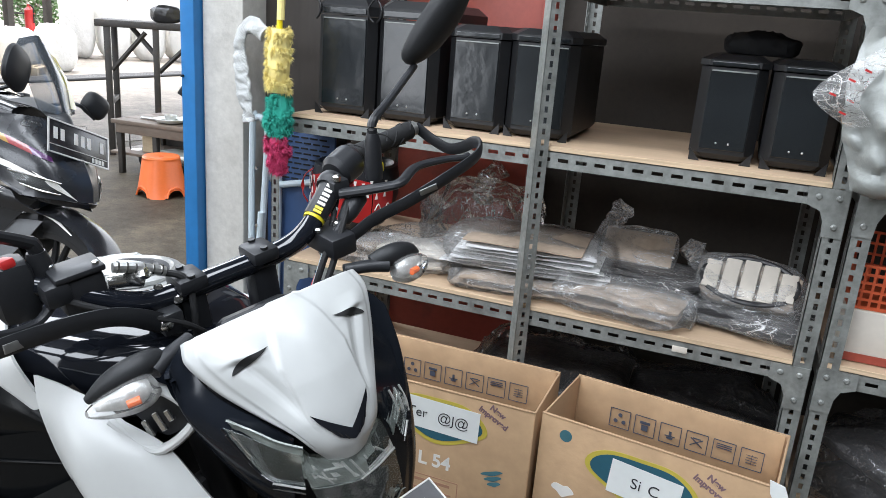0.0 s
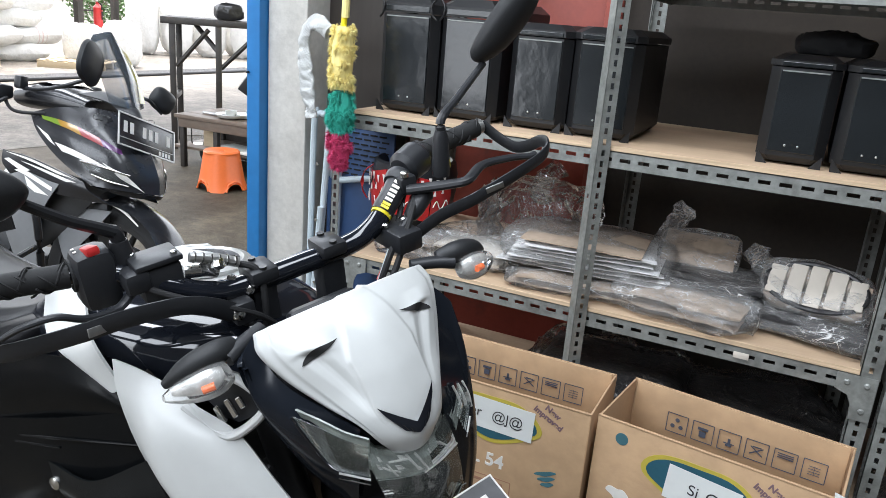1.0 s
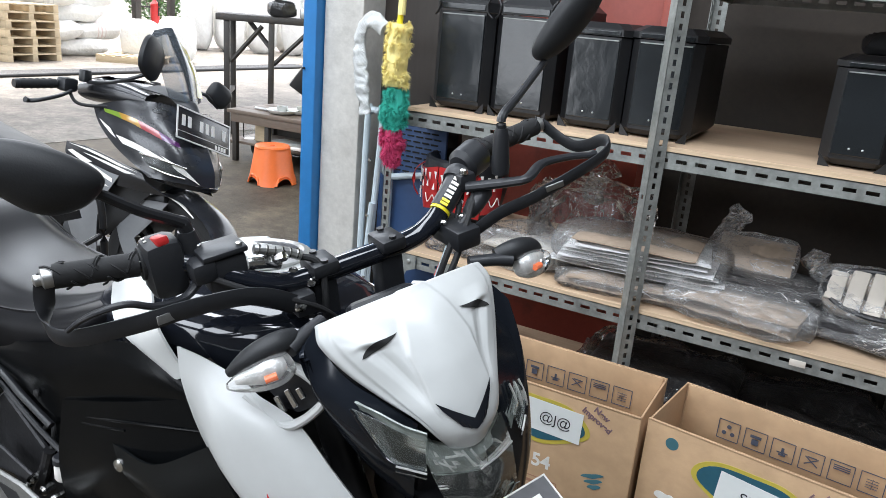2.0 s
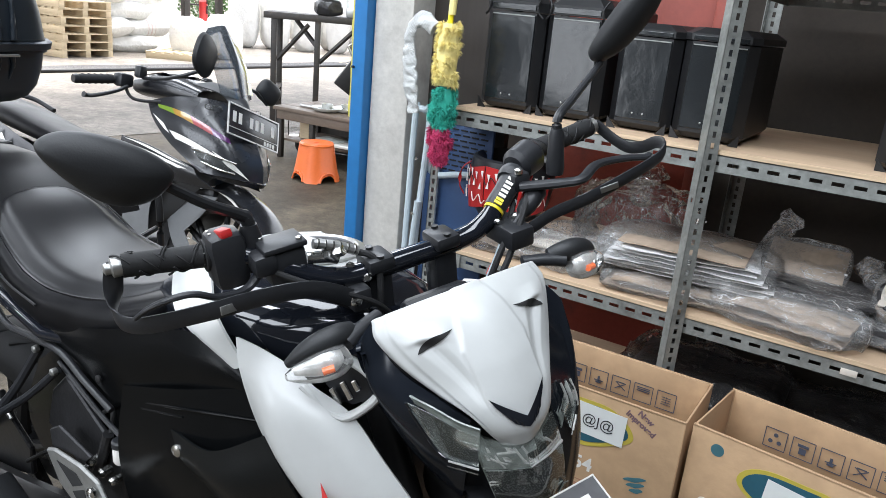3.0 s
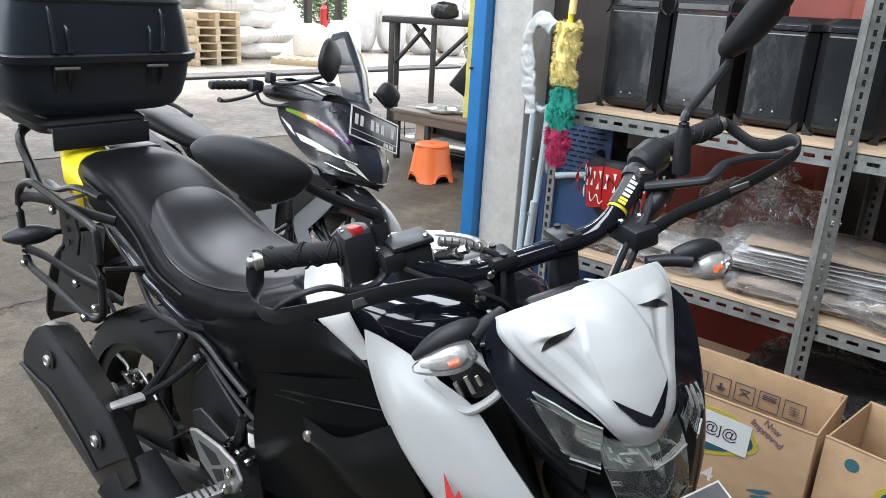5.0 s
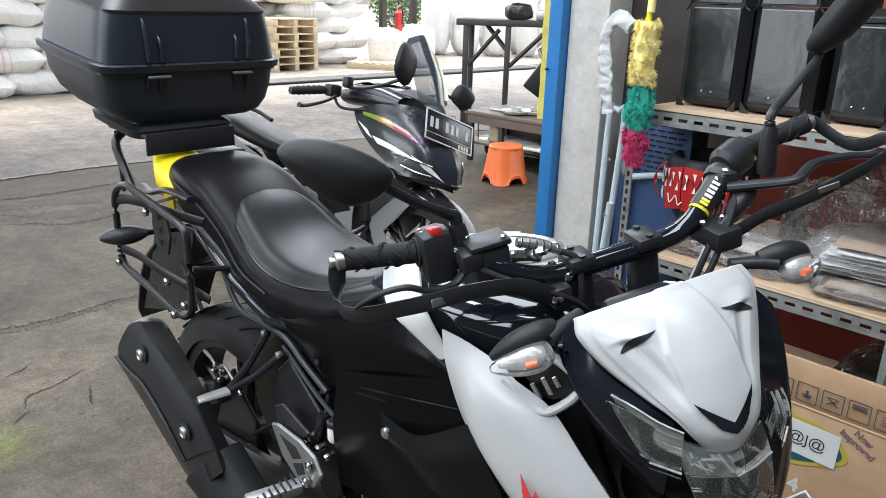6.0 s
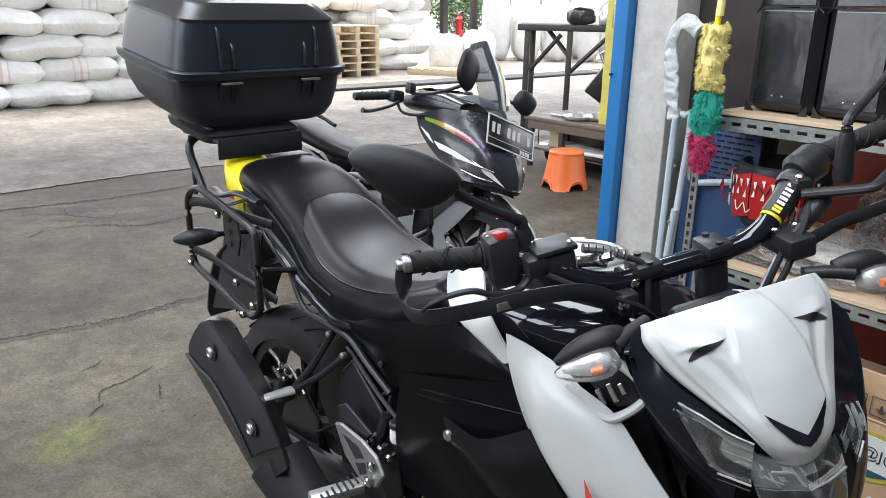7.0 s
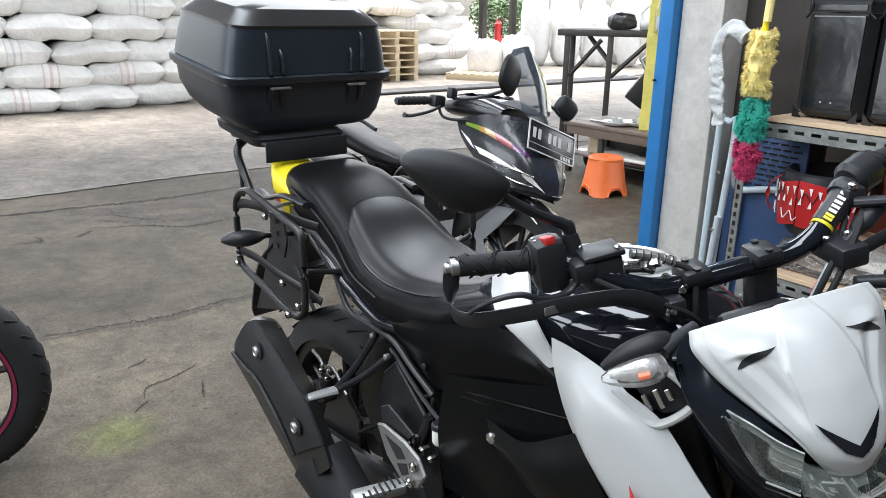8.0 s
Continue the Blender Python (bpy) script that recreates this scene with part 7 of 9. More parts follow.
package(pose(0.075, 2.06, LS, 0, 0, -10), 0.36, 0.32, 0.060, 8, M_DARKBAG, 0.9, "dark part in clear wrapping on the shelf", amp=0.016)
package(pose(0.072, 1.985, LS + 0.040, -38, 0, -8), 0.27, 0.11, 0.150, 9, M_FOAM, 0.86, "slatted beige part standing in clear wrapping", M_FILMW, amp=0.016, slats=5, twist=((-0.13, 0, 0.12), (-0.16, 0.02, 0.15), (-0.17, 0.05, 0.17)))
package(pose(-0.86, 1.99, LS, 0, 0, 10), 0.32, 0.22, 0.10, 10, M_BEIGE, 0.7, "crumpled clear package beside the helmet", M_FILMW, amp=0.026)
package(pose(-0.70, 2.12, LS, 0, 0, -14), 0.34, 0.26, 0.24, 11, M_FOAM, 0.5, "tall bunched clear film bag on the shelf", M_FILMDK, 0.035, twist=((0.0, 0, 0.2), (0.02, -0.02, 0.27), (0.06, 0.0, 0.31)))
package(pose(-1.03, 1.98, LS, 0, 0, -6), 0.22, 0.18, 0.085, 12, M_FOAM, 0.8, "small brown part in torn film", amp=0.024)
for i, (x, y, s, h) in enumerate(((-0.42, 2.12, 0.5, 0.20), (0.0, 2.16, 0.46, 0.17), (0.55, 2.0, 0.45, 0.24), (0.95, 2.1, 0.42, 0.26))):
    package(pose(x, y, 0.1735, 0, 0, 20 * i), s, 0.40, h, 30 + i, M_DARKBAG, 0.93, "dark film bundle on the lowest shelf", M_FILMDK, 0.03)
b = part("black_bag", crumple(0.165, 0.11, 0.052, 50, 0.016, 16, 26), M_BAG)
b.matrix_world = pose(0.00, 2.20, SH + 0.250)
tagged(b, "bunched black plastic bag on the panniers", "bag")


def helmet(m):
    h = thing("helmet", m, "red and black helmet with white tooth graphics, upside down", "helmet")
    prof = [(0.055, 0.0), (0.09, 0.02), (0.115, 0.06), (0.125, 0.11), (0.125, 0.16), (0.118, 0.195), (0.108, 0.20), (0.095, 0.185), (0.085, 0.12), (0.03, 0.09)]
    shell = part("shell", lathe(prof, Matrix.Diagonal((1, 1.15, 1, 1)), 36), M_BLK, h, "black shell with a padded opening")
    for k, (a0, a1, z0, z1) in enumerate(((196, 262, 0.05, 0.172), (264, 322, 0.045, 0.172), (324, 356, 0.06, 0.16))):
        rows = []
        for z in (z0, (z0 + z1) / 2, z1):
            r = 0.1285 if z > 0.08 else 0.121
            rows.append([(r * math.cos(radians(a)), 1.15 * r * math.sin(radians(a)), z + 0.012 * math.sin(radians(a * 3))) for a in (a0, (a0 + a1) / 2, a1)])
        part("red_field", patch(rows, 10, 8, 0.002), M_REDP, shell, "red graphic")
    for z, n, long in ((0.168, 15, 0.022), (0.120, 13, -0.020)):
        for i in range(n):
            a = 200 + i * 150 / n
            tooth = [(-0.005, 0), (0.005, 0), (0.002, -long)]
            mm = pose(0.1318 * math.cos(radians(a)), 1.15 * 0.1318 * math.sin(radians(a)), z - 0.006 * (i % 2), 90, 0, a + 90)
            part("tooth", plate_from(tooth if long > 0 else tooth[::-1], 0.001, mm), M_INKW, shell, smooth=False)
    for i in range(7):
        a = 200 + i * 21
        pts = [(0.1308 * math.cos(radians(a + 5 * k)), 1.15 * 0.1308 * math.sin(radians(a + 5 * k)), (0.142 if i % 2 else 0.085) + 0.014 * math.sin(k * 2.1 + i)) for k in range(6)]
        part("vein", tube(pts, 0.0016, 5, steps=3), (M_INKW, M_BLK)[i % 2], shell)
    part("strap", tube([(-0.10, -0.06, 0.18), (-0.13, -0.08, 0.15), (-0.135, -0.08, 0.10), (-0.12, -0.075, 0.07)], 0.006, 6, flat=0.3), M_REDP, h)
    return h


helmet(pose(-1.058, 1.985, 0.692))


def folding_frame():
    c = thing("folding_bed", pose(-1.36, 1.93, 0), "folded bed frame of pale blue tubes with a blue panel", "folding bed")
    for pts in ([(-0.055, 0.02, 0.02), (-0.05, 0.02, 0.5), (-0.045, 0.02, 0.955), (-0.03, 0.02, 0.985), (-0.01, 0.02, 0.985), (0.01, 0.02, 0.95), (0.0, 0.0, 0.5), (-0.005, 0.0, 0.02)],
                [(0.02, 0.05, 0.02), (0.03, 0.05, 0.55), (0.035, 0.05, 0.985), (0.05, 0.06, 1.0)],
                [(-0.035, -0.012, 0.02), (0.0, -0.012, 0.55), (0.01, -0.012, 0.70)],
                [(0.015, 0.03, 0.93), (0.012, 0.03, 0.82), (0.035, 0.045, 0.785), (0.10, 0.05, 0.795), (0.21, 0.05, 0.815)]):
        part("tube", tube(pts, 0.0105, 10, steps=4), M_PALEBLUE, c)
    for z in (0.45, 0.66, 0.84):
        part("rivet", lathe([(0.005, 0), (0.005, 0.004)], pose(0.002, -0.024, z, 90), 8), M_CHROME, c)
    pn = part("panel", block(0.25, 0.012, 0.93, (0.100, 0.07, 0.49), 0.004, turn=Euler((0, 0, radians(-4))).to_matrix()), M_NAVY, c, "dark blue perforated plastic panel")
    # raised black slits carry the shade of the panel's openings
    bm = bmesh.new()
    for i in range(10):
        for j in range(7):
            block(0.024, 0.003, 0.0045, (-0.020 + j * 0.034 + (i % 2) * 0.01, 0.0700 - j * 0.0024, 0.805 + i * 0.0165), bm=bm)
    tagged(part("slit_shade", bm, M_HOLESHADE, pn, smooth=False), kind="stuff")
    return c


folding_frame()


def duster():
    d = thing("feather_duster", pose(-1.205, 1.79, 0.845), "yellow, green and magenta fibre duster hanging on the post", "duster")
    part("handle", tube([(0, 0, 0.40), (0.004, 0, 0.50), (0.006, 0.01, 0.75)], 0.008, 10), M_YELP, d)
    bm = bmesh.new()
    tube([(0.004, 0, 0.435), (0.005, 0, 0.47), (0.006, 0, 0.50)], 0.011, 10, bm=bm)
    part("binding", bm, M_FLEECEY, d)
    rng = random.Random(5)
    for name, mat, z0, z1, r in (("yellow_tuft", M_FLEECEY, 0.235, 0.420, 0.043), ("green_tuft", M_FLEECEG, 0.115, 0.245, 0.045), ("magenta_tuft", M_FLEECEP, 0.012, 0.130, 0.042)):
        bm = tube([(0, 0, z0 + 0.008), (0, 0, (z0 + z1) / 2), (0, 0, z1 - 0.008)], lambda q: r * 0.72 * (0.5 + 0.5 * math.sin(math.pi * (0.12 + 0.76 * q))), 12)
        for _ in range(64):
            z = rng.uniform(z0 + 0.012, z1 - 0.010)
            u = (z - z0) / (z1 - z0)
            a = rng.uniform(0, 2 * math.pi)
            taper = (0.62 + 0.38 * math.sin(math.pi * min(1.0, 0.2 + 0.72 * u))) if z0 > 0.1 else 0.40 + 0.60 * min(1.0, u * 1.5)
            core = Vector((0.66 * r * taper * math.cos(a), 0.66 * r * taper * math.sin(a), z))
            lean = Vector((math.cos(a), math.sin(a), rng.uniform(-0.7, 0.15)))
            for _ in range(95):
                way = (Vector((rng.gauss(0, 1), rng.gauss(0, 1), rng.gauss(0, 1))).normalized() * 0.9 + lean * 0.55).normalized()
                long = rng.uniform(0.011, 0.021)
                w = way.cross(Vector((rng.uniform(-1, 1), rng.uniform(-1, 1), 0.4))).normalized() * 0.00085
                mid = core + way * long * 0.6 + Vector((0, 0, 0.001))
                end = core + way * long + Vector((0, 0, -0.0035))
                q = [bm.verts.new(v) for v in (core - w, core + w, mid + w, mid - w, end)]
                bm.faces.new(q[:4])
                bm.faces.new((q[3], q[2], q[4]))
        t = part(name, bm, mat, d, smooth=False)
        t["kind"] = "stuff"
    return d


duster()

M_BUBBLE = material("white bubble film", (0.52, 0.53, 0.52), 0.35, spread=0.06, scale=20, bump=0.5, bump_scale=90)
bw = thing("bubble_wrap", pose(0, 0, 0), "white strip of bubble wrap hanging from a nail", "bubble wrap")
strip = smooth_line([(-1.285, 1.84, 1.235), (-1.330, 1.85, 1.258), (-1.372, 1.86, 1.238), (-1.384, 1.86, 1.18), (-1.376, 1.86, 1.11), (-1.362, 1.86, 1.04), (-1.352, 1.86, 0.985)], 14)
bm = tube(strip, lambda q: 0.021 + 0.004 * math.sin(q * 11), 18, soft=False, flat=0.45, up=(0, 1, 0))
bmesh.ops.subdivide_edges(bm, edges=bm.edges, cuts=1, use_grid_fill=True)
for v in bm.verts:
    v.co += Vector((noise.noise(v.co * 40), noise.noise(v.co * 40 + Vector((9, 0, 0))), noise.noise(v.co * 40 + Vector((0, 9, 0))))) * 0.007 + Vector((0, -0.004, 0)) * max(0.0, math.sin(v.co.x * 700) * math.sin(v.co.z * 700))
part("strip", bm, M_BUBBLE, bw, angle=80)
part("hook", rod((-1.37, 1.86, 1.235), (-1.37, 2.07, 1.25), 0.003, 8), M_DARKMETAL, bw)


def carrier_bag():
    b = thing("carrier_bag", pose(0.245, 1.80, 1.02), "grey plastic carrier bag hanging on the rack post", "bag")
    rows = [[(-0.05, -0.02, 0.34), (0.02, -0.05, 0.345), (0.09, -0.02, 0.34)],
            [(-0.075, -0.03, 0.24), (0.0, -0.075, 0.25), (0.11, -0.03, 0.24)],
            [(-0.06, -0.03, 0.12), (0.02, -0.09, 0.13), (0.12, -0.04, 0.12)],
            [(-0.02, -0.01, 0.01), (0.03, -0.04, 0.0), (0.09, -0.02, 0.02)]]
    bm = patch(rows, 26, 30, 0.002)
    for v in bm.verts:
        v.co.y += 0.022 * (1 - 2 * abs(noise.noise(v.co * 18 + Vector((v.co.z * 12, 0, 0))))) - 0.01
        v.co.x += 0.008 * noise.noise(v.co * 14)
    part("bag_body", bm, M_GREYBAG, b, angle=70)
    rows = [[(-0.03, -0.045, 0.30), (0.02, -0.07, 0.31)], [(-0.135, -0.05, 0.205), (-0.05, -0.08, 0.21)], [(-0.06, -0.05, 0.14), (-0.02, -0.08, 0.15)]]
    fl = patch(rows, 10, 10, 0.001)
    part("film_flap", fl, M_FILM, b, "clear film flap with red print")
    for i, (x, z) in enumerate(((-0.10, 0.205), (-0.07, 0.235), (-0.065, 0.195), (-0.045, 0.255), (-0.075, 0.17))):
        part("print_bar", block(0.014, 0.001, 0.004, (x, -0.072 + 0.004 * (i % 2), z), turn=Euler((0, radians(20), 0)).to_matrix()), M_REDP, b, smooth=False)
    part("hook", tube([(0.0, 0.06, 0.37), (-0.01, 0.0, 0.36), (0.01, -0.03, 0.335)], 0.0025, 6), M_DARKMETAL, b)
    part("carton_tag", block(0.06, 0.004, 0.09, (0.005, -0.03, 0.35), 0.001), M_PAPER, b)
    return b


carrier_bag()


def basket():
    b = thing("plastic_basket", pose(0.42, 2.0, 0.745, 0, 0, 0), "orange perforated plastic basket on a carton", "basket")
    mat = material("orange red plastic", (0.50, 0.085, 0.03), 0.45, spread=0.12)
    for nm, at, w, d, h in (("front_wall", (0, -0.1, 0.05), 0.26, 0.004, 0.1), ("back_wall", (0, 0.1, 0.07), 0.26, 0.004, 0.14)):
        bm = bmesh.new()
        for i in range(14):
            block(0.006, d, h, (at[0] - w / 2 + w * i / 13, at[1], at[2]), bm=bm)
        for j in range(6):
            block(w + 0.006, d * 1.05, 0.006, (at[0], at[1], at[2] - h / 2 + h * j / 5), bm=bm)
        part(nm, bm, mat, b, smooth=False)
    for s in (-1, 1):
        part("side_wall", block(0.004, 0.2, 0.1, (s * 0.132, 0, 0.05)), mat, b, smooth=False)
    part("base", block(0.26, 0.2, 0.004, (0, 0, 0.002)), mat, b, smooth=False)
    return b


basket()
cb = thing("low_carton", pose(0.47, 2.02, 0.6135), "pale low carton with a brown stripe on the rack shelf", "box")
part("carton_body", block(0.36, 0.26, 0.125, (0.0, 0, 0.0645), 0.003), M_BEIGE, cb)
part("stripe", block(0.36, 0.002, 0.02, (0.0, -0.131, 0.012)), M_RED, cb, smooth=False)
tg = part("price_tag", block(0.036, 0.0015, 0.016, (-0.06, 1.8395, 0.572), 0.0005), M_BEIGE)
tagged(tg, "small faded paper tag stuck on the shelf beam", "tag")


# ---- the black scooter behind ----
FAIRING = [[(-0.305, 0.150, 0.845), (-0.19, 0.135, 0.878), (-0.07, 0.090, 0.892), (0.03, 0.0, 0.880)],
           [(-0.24, 0.168, 0.780), (-0.10, 0.152, 0.795), (0.04, 0.105, 0.780), (0.11, 0.0, 0.760)],
           [(-0.14, 0.165, 0.705), (-0.02, 0.148, 0.705), (0.09, 0.100, 0.690), (0.155, 0.0, 0.680)],
           [(0.00, 0.150, 0.632), (0.06, 0.125, 0.630), (0.125, 0.075, 0.626), (0.165, 0.0, 0.622)]]
LEGSHIELD = [[(-0.36, 0.185, 0.66), (-0.25, 0.190, 0.665), (-0.12, 0.170, 0.62)], [(-0.37, 0.195, 0.57), (-0.27, 0.195, 0.56), (-0.16, 0.18, 0.55)],
             [(-0.36, 0.185, 0.45), (-0.28, 0.185, 0.43), (-0.21, 0.17, 0.46)], [(-0.31, 0.16, 0.30), (-0.26, 0.16, 0.29), (-0.22, 0.15, 0.30)]]


def scooter():
    sc = thing("scooter", pose(-2.18, 1.786, 0.012, -10, 0, 3), "black step-through scooter with a windscreen and white stripes", "scooter")
    M_SC = material("satin black paint", (0.016, 0.017, 0.020), 0.26, spread=0.2, coat=0.2)
    M_GREY = material("dark grey plastic", (0.035, 0.037, 0.040), 0.45, spread=0.12)
    M_SILV = material("dark silver paint", (0.15, 0.155, 0.16), 0.35, spread=0.08)
    wheel(sc, (0.0, 0, 0.285), 0.285, 0.09, Matrix.Rotation(radians(8), 4, "Z"), 6)
    wheel(sc, (-1.27, 0, 0.285), 0.285, 0.10, Matrix(), 6, False)
    for s in (-1, 1):
        fr = part("front_fairing", patch([[(x, s * y, z) for x, y, z in r] for r in FAIRING], 24, 20, 0.004), M_SC, sc, "satin black front fairing")
        rows = [[(-0.045, 0.160, 0.712), (0.04, 0.132, 0.700), (0.10, 0.085, 0.682)], [(-0.02, 0.160, 0.690), (0.05, 0.13, 0.672), (0.105, 0.085, 0.658)], [(0.0, 0.152, 0.672), (0.055, 0.125, 0.655), (0.10, 0.085, 0.645)]]
        part("head_lamp", patch([[(x + 0.004, s * y * 1.02, z) for x, y, z in r] for r in rows], 8, 8, 0.004), M_DARKMETAL, fr, "dark head lamp")
        for r in (rows[0], rows[2]):
            part("lamp_line", tube([(x + 0.010, s * y * 1.06, z) for x, y, z in r], 0.003, 6), M_CHROME, fr)
        part("lamp_lens", patch([[(x + 0.009, s * y * 1.05, z) for x, y, z in r] for r in rows], 8, 8, 0.002), M_LENS, fr)
        fair = [[(x, s * y, z) for x, y, z in r] for r in FAIRING]
        cols = ((0.28, 0.45, 0.05), (0.62, 0.33, 0.04), (0.50, 0.05, 0.06), (0.16, 0.03, 0.20))
        for i, c in enumerate(cols):
            u0, u1 = 0.12 + 0.15 * i, 0.12 + 0.15 * (i + 1)
            w0, w1 = (0.03 + 0.075 * math.sin(math.pi * (k + 0.6) / 5.2) for k in (i, i + 1))
            part("stripe", decal(fair, [(u0, 0.08 + 0.075 * i), (u1, 0.155 + 0.075 * i), (u1, 0.155 + 0.075 * i + w1), (u0, 0.08 + 0.075 * i + w0)], 8, 3, 0.003, None, (0, s, 0.3)), material("stripe", [0.5 * k for k in c], 0.25, coat=0.5), fr, "rainbow foil stripe", smooth=True)
        for q in ([(0.03, 0.22), (0.10, 0.36), (0.10, 0.50), (0.07, 0.44)], [(0.12, 0.45), (0.55, 0.66), (0.56, 0.75), (0.13, 0.56)], [(0.50, 0.60), (0.68, 0.70), (0.80, 0.99), (0.60, 0.78)]):
            part("white_stripe", decal(fair, q, 8, 2, 0.003, None, (0, s, 0.3)), M_INKW, fr)
        ls = part("leg_shield", patch([[(x, s * y, z) for x, y, z in r] for r in LEGSHIELD], 12, 16, 0.004), M_SILV, sc, "silver grey leg shield side")
        rows = [[(-0.30, 0.180, 0.70), (-0.12, 0.160, 0.66), (0.08, 0.10, 0.62)], [(-0.31, 0.172, 0.60), (-0.22, 0.150, 0.585), (0.0, 0.10, 0.60)], [(-0.32, 0.165, 0.35), (-0.27, 0.13, 0.35), (-0.24, 0.08, 0.38)]]
        part("inner_cover", patch([[(x, s * y, z) for x, y, z in r] for r in rows], 10, 12, 0.004), M_GREY, sc)
        leg = [[(x, s * y, z) for x, y, z in r] for r in LEGSHIELD]
        for q in ([(0.0, 0.02), (0.95, 0.10), (0.98, 0.16), (0.05, 0.07)], [(0.05, 0.08), (0.45, 0.30), (0.40, 0.36), (0.0, 0.16)], [(0.0, 0.22), (0.38, 0.40), (0.30, 0.46), (0.0, 0.30)], [(0.5, 0.12), (0.98, 0.24), (0.75, 0.26), (0.6, 0.22)]):
            part("white_stripe", decal(leg, q, 8, 2, 0.003, None, (0, s, 0.1)), M_INKW, ls)
        rows = [[(-1.45, 0.10, 0.69), (-1.10, 0.15, 0.61), (-0.80, 0.16, 0.54)], [(-1.40, 0.13, 0.61), (-1.05, 0.18, 0.52), (-0.72, 0.17, 0.43)], [(-1.25, 0.15, 0.49), (-1.0, 0.17, 0.40), (-0.72, 0.16, 0.31)]]
        bp = part("body_panel", patch([[(x, s * y, z) for x, y, z in r] for r in rows], 12, 12, 0.004), M_SC, sc)
        for k in range(3):
            part("white_stripe", tube([(-1.30 + 0.09 * k, s * (0.165 + 0.012 * k), 0.650 - 0.03 * k), (-1.22 + 0.09 * k, s * (0.178 + 0.01 * k), 0.580 - 0.03 * k)], 0.012, 8, flat=0.4, up=(0, s, 0.4)), M_INKW, bp)
        rows = [[(-0.37, 0.195, 0.705), (-0.22, 0.190, 0.690), (-0.03, 0.155, 0.640)], [(-0.36, 0.200, 0.655), (-0.20, 0.185, 0.635), (0.0, 0.150, 0.608)], [(-0.30, 0.185, 0.600), (-0.16, 0.165, 0.582), (0.06, 0.115, 0.572)]]
        low = [[(x, s * y, z) for x, y, z in r] for r in rows]
        lf = part("lower_fairing", patch(low, 12, 12, 0.004), M_SC, sc, "black lower fairing with white flashes")
        for q in ([(0.05, 0.04), (0.75, 0.16), (0.95, 0.05), (0.40, 0.02)], [(0.30, 0.20), (0.80, 0.36), (0.92, 0.22), (0.60, 0.20)], [(0.05, 0.30), (0.30, 0.55), (0.42, 0.40), (0.12, 0.22)]):
            part("white_stripe", decal(low, q, 8, 2, 0.004, None, (0, s, 0.2)), M_INKW, lf)
        gp = part("grip", tube([(-0.40, s * 0.235, 0.902), (-0.42, s * 0.36, 0.884)], 0.0165, 12, soft=False), M_RUBBER, sc)
        part("bar_end", lathe([(0.016, 0), (0.018, 0.008), (0.014, 0.02)], along((-0.42, s * 0.358, 0.884), (-0.424, s * 0.40, 0.879)), 12), M_BLK, gp)
        for k in range(5):
            part("grip_ring", lathe([(0.0185, 0), (0.0185, 0.005)], along((-0.404 - 0.004 * k, s * (0.25 + 0.022 * k), 0.900 - 0.0033 * k), (-0.42, s * 0.40, 0.878)), 12), M_RUBBER, gp)
        part("lever", tube([(-0.36, s * 0.20, 0.885), (-0.345, s * 0.26, 0.862), (-0.36, s * 0.325, 0.838), (-0.375, s * 0.35, 0.832), (-0.375, s * 0.365, 0.834)], lambda q: 0.007 + 0.004 * q ** 6, 8), M_BLK, sc)
        part("switch_box", block(0.05, 0.06, 0.05, (-0.385, s * 0.20, 0.905), 0.012), M_BLK, sc)
        part("indicator", block(0.03, 0.07, 0.02, (-0.02, s * 0.10, 0.865), 0.008), M_LENS, sc)
    part("fork_cover", block(0.10, 0.12, 0.18, (-0.06, 0, 0.56), 0.02), M_GREY, sc)
    rows = []
    for a in (155, 120, 85, 50, 15):
        c, s_ = math.cos(radians(a)), math.sin(radians(a))
        rows.append([(0.305 * c, y, 0.285 + (0.312 - 6 * y * y) * s_) for y in (-0.07, -0.045, 0.0, 0.045, 0.07)])
    fe = part("front_fender", patch(rows, 12, 20, 0.004), M_SC, sc, "black front fender with white stripes")
    for k, (x, z, l) in enumerate(((-0.165, 0.485, 0.10), (-0.172, 0.452, 0.085), (-0.170, 0.418, 0.075), (-0.160, 0.386, 0.065), (-0.150, 0.352, 0.060))):
        tooth = [(x - 0.02, z - 0.006), (x - 0.012, z + 0.020), (x + l, z + 0.012), (x + 0.03, z - 0.002), (x + l * 0.55, z - 0.020), (x + 0.005, z - 0.016)]
        part("white_flash", plate_from(tooth, 0.002, Matrix(((1, 0, 0, 0), (0, 0.12, -1, -0.128 + 0.004 * k), (0, 1, 0, 0), (0, 0, 0, 1)))), M_INKW, fe, smooth=False)
    for sgn in (-1, 1):
        wing = [[(-0.20, 0.078, 0.50), (-0.09, 0.082, 0.535), (0.03, 0.078, 0.545)], [(-0.19, 0.086, 0.42), (-0.10, 0.088, 0.46), (0.0, 0.084, 0.505)], [(-0.165, 0.082, 0.33), (-0.11, 0.084, 0.39), (-0.04, 0.080, 0.46)]]
        part("fender_wing", patch([[(x, sgn * y, z) for x, y, z in r] for r in wing], 10, 10, 0.004), M_SILV, fe, "silver fender side")
    part("white_stripe", tube([(-0.03, -0.055, 0.578), (0.06, -0.060, 0.555), (0.14, -0.062, 0.51)], lambda q: 0.008 * (1 - q) + 0.002, 8, steps=3, flat=0.3, up=(0, -0.6, 0.6)), M_INKW, fe)
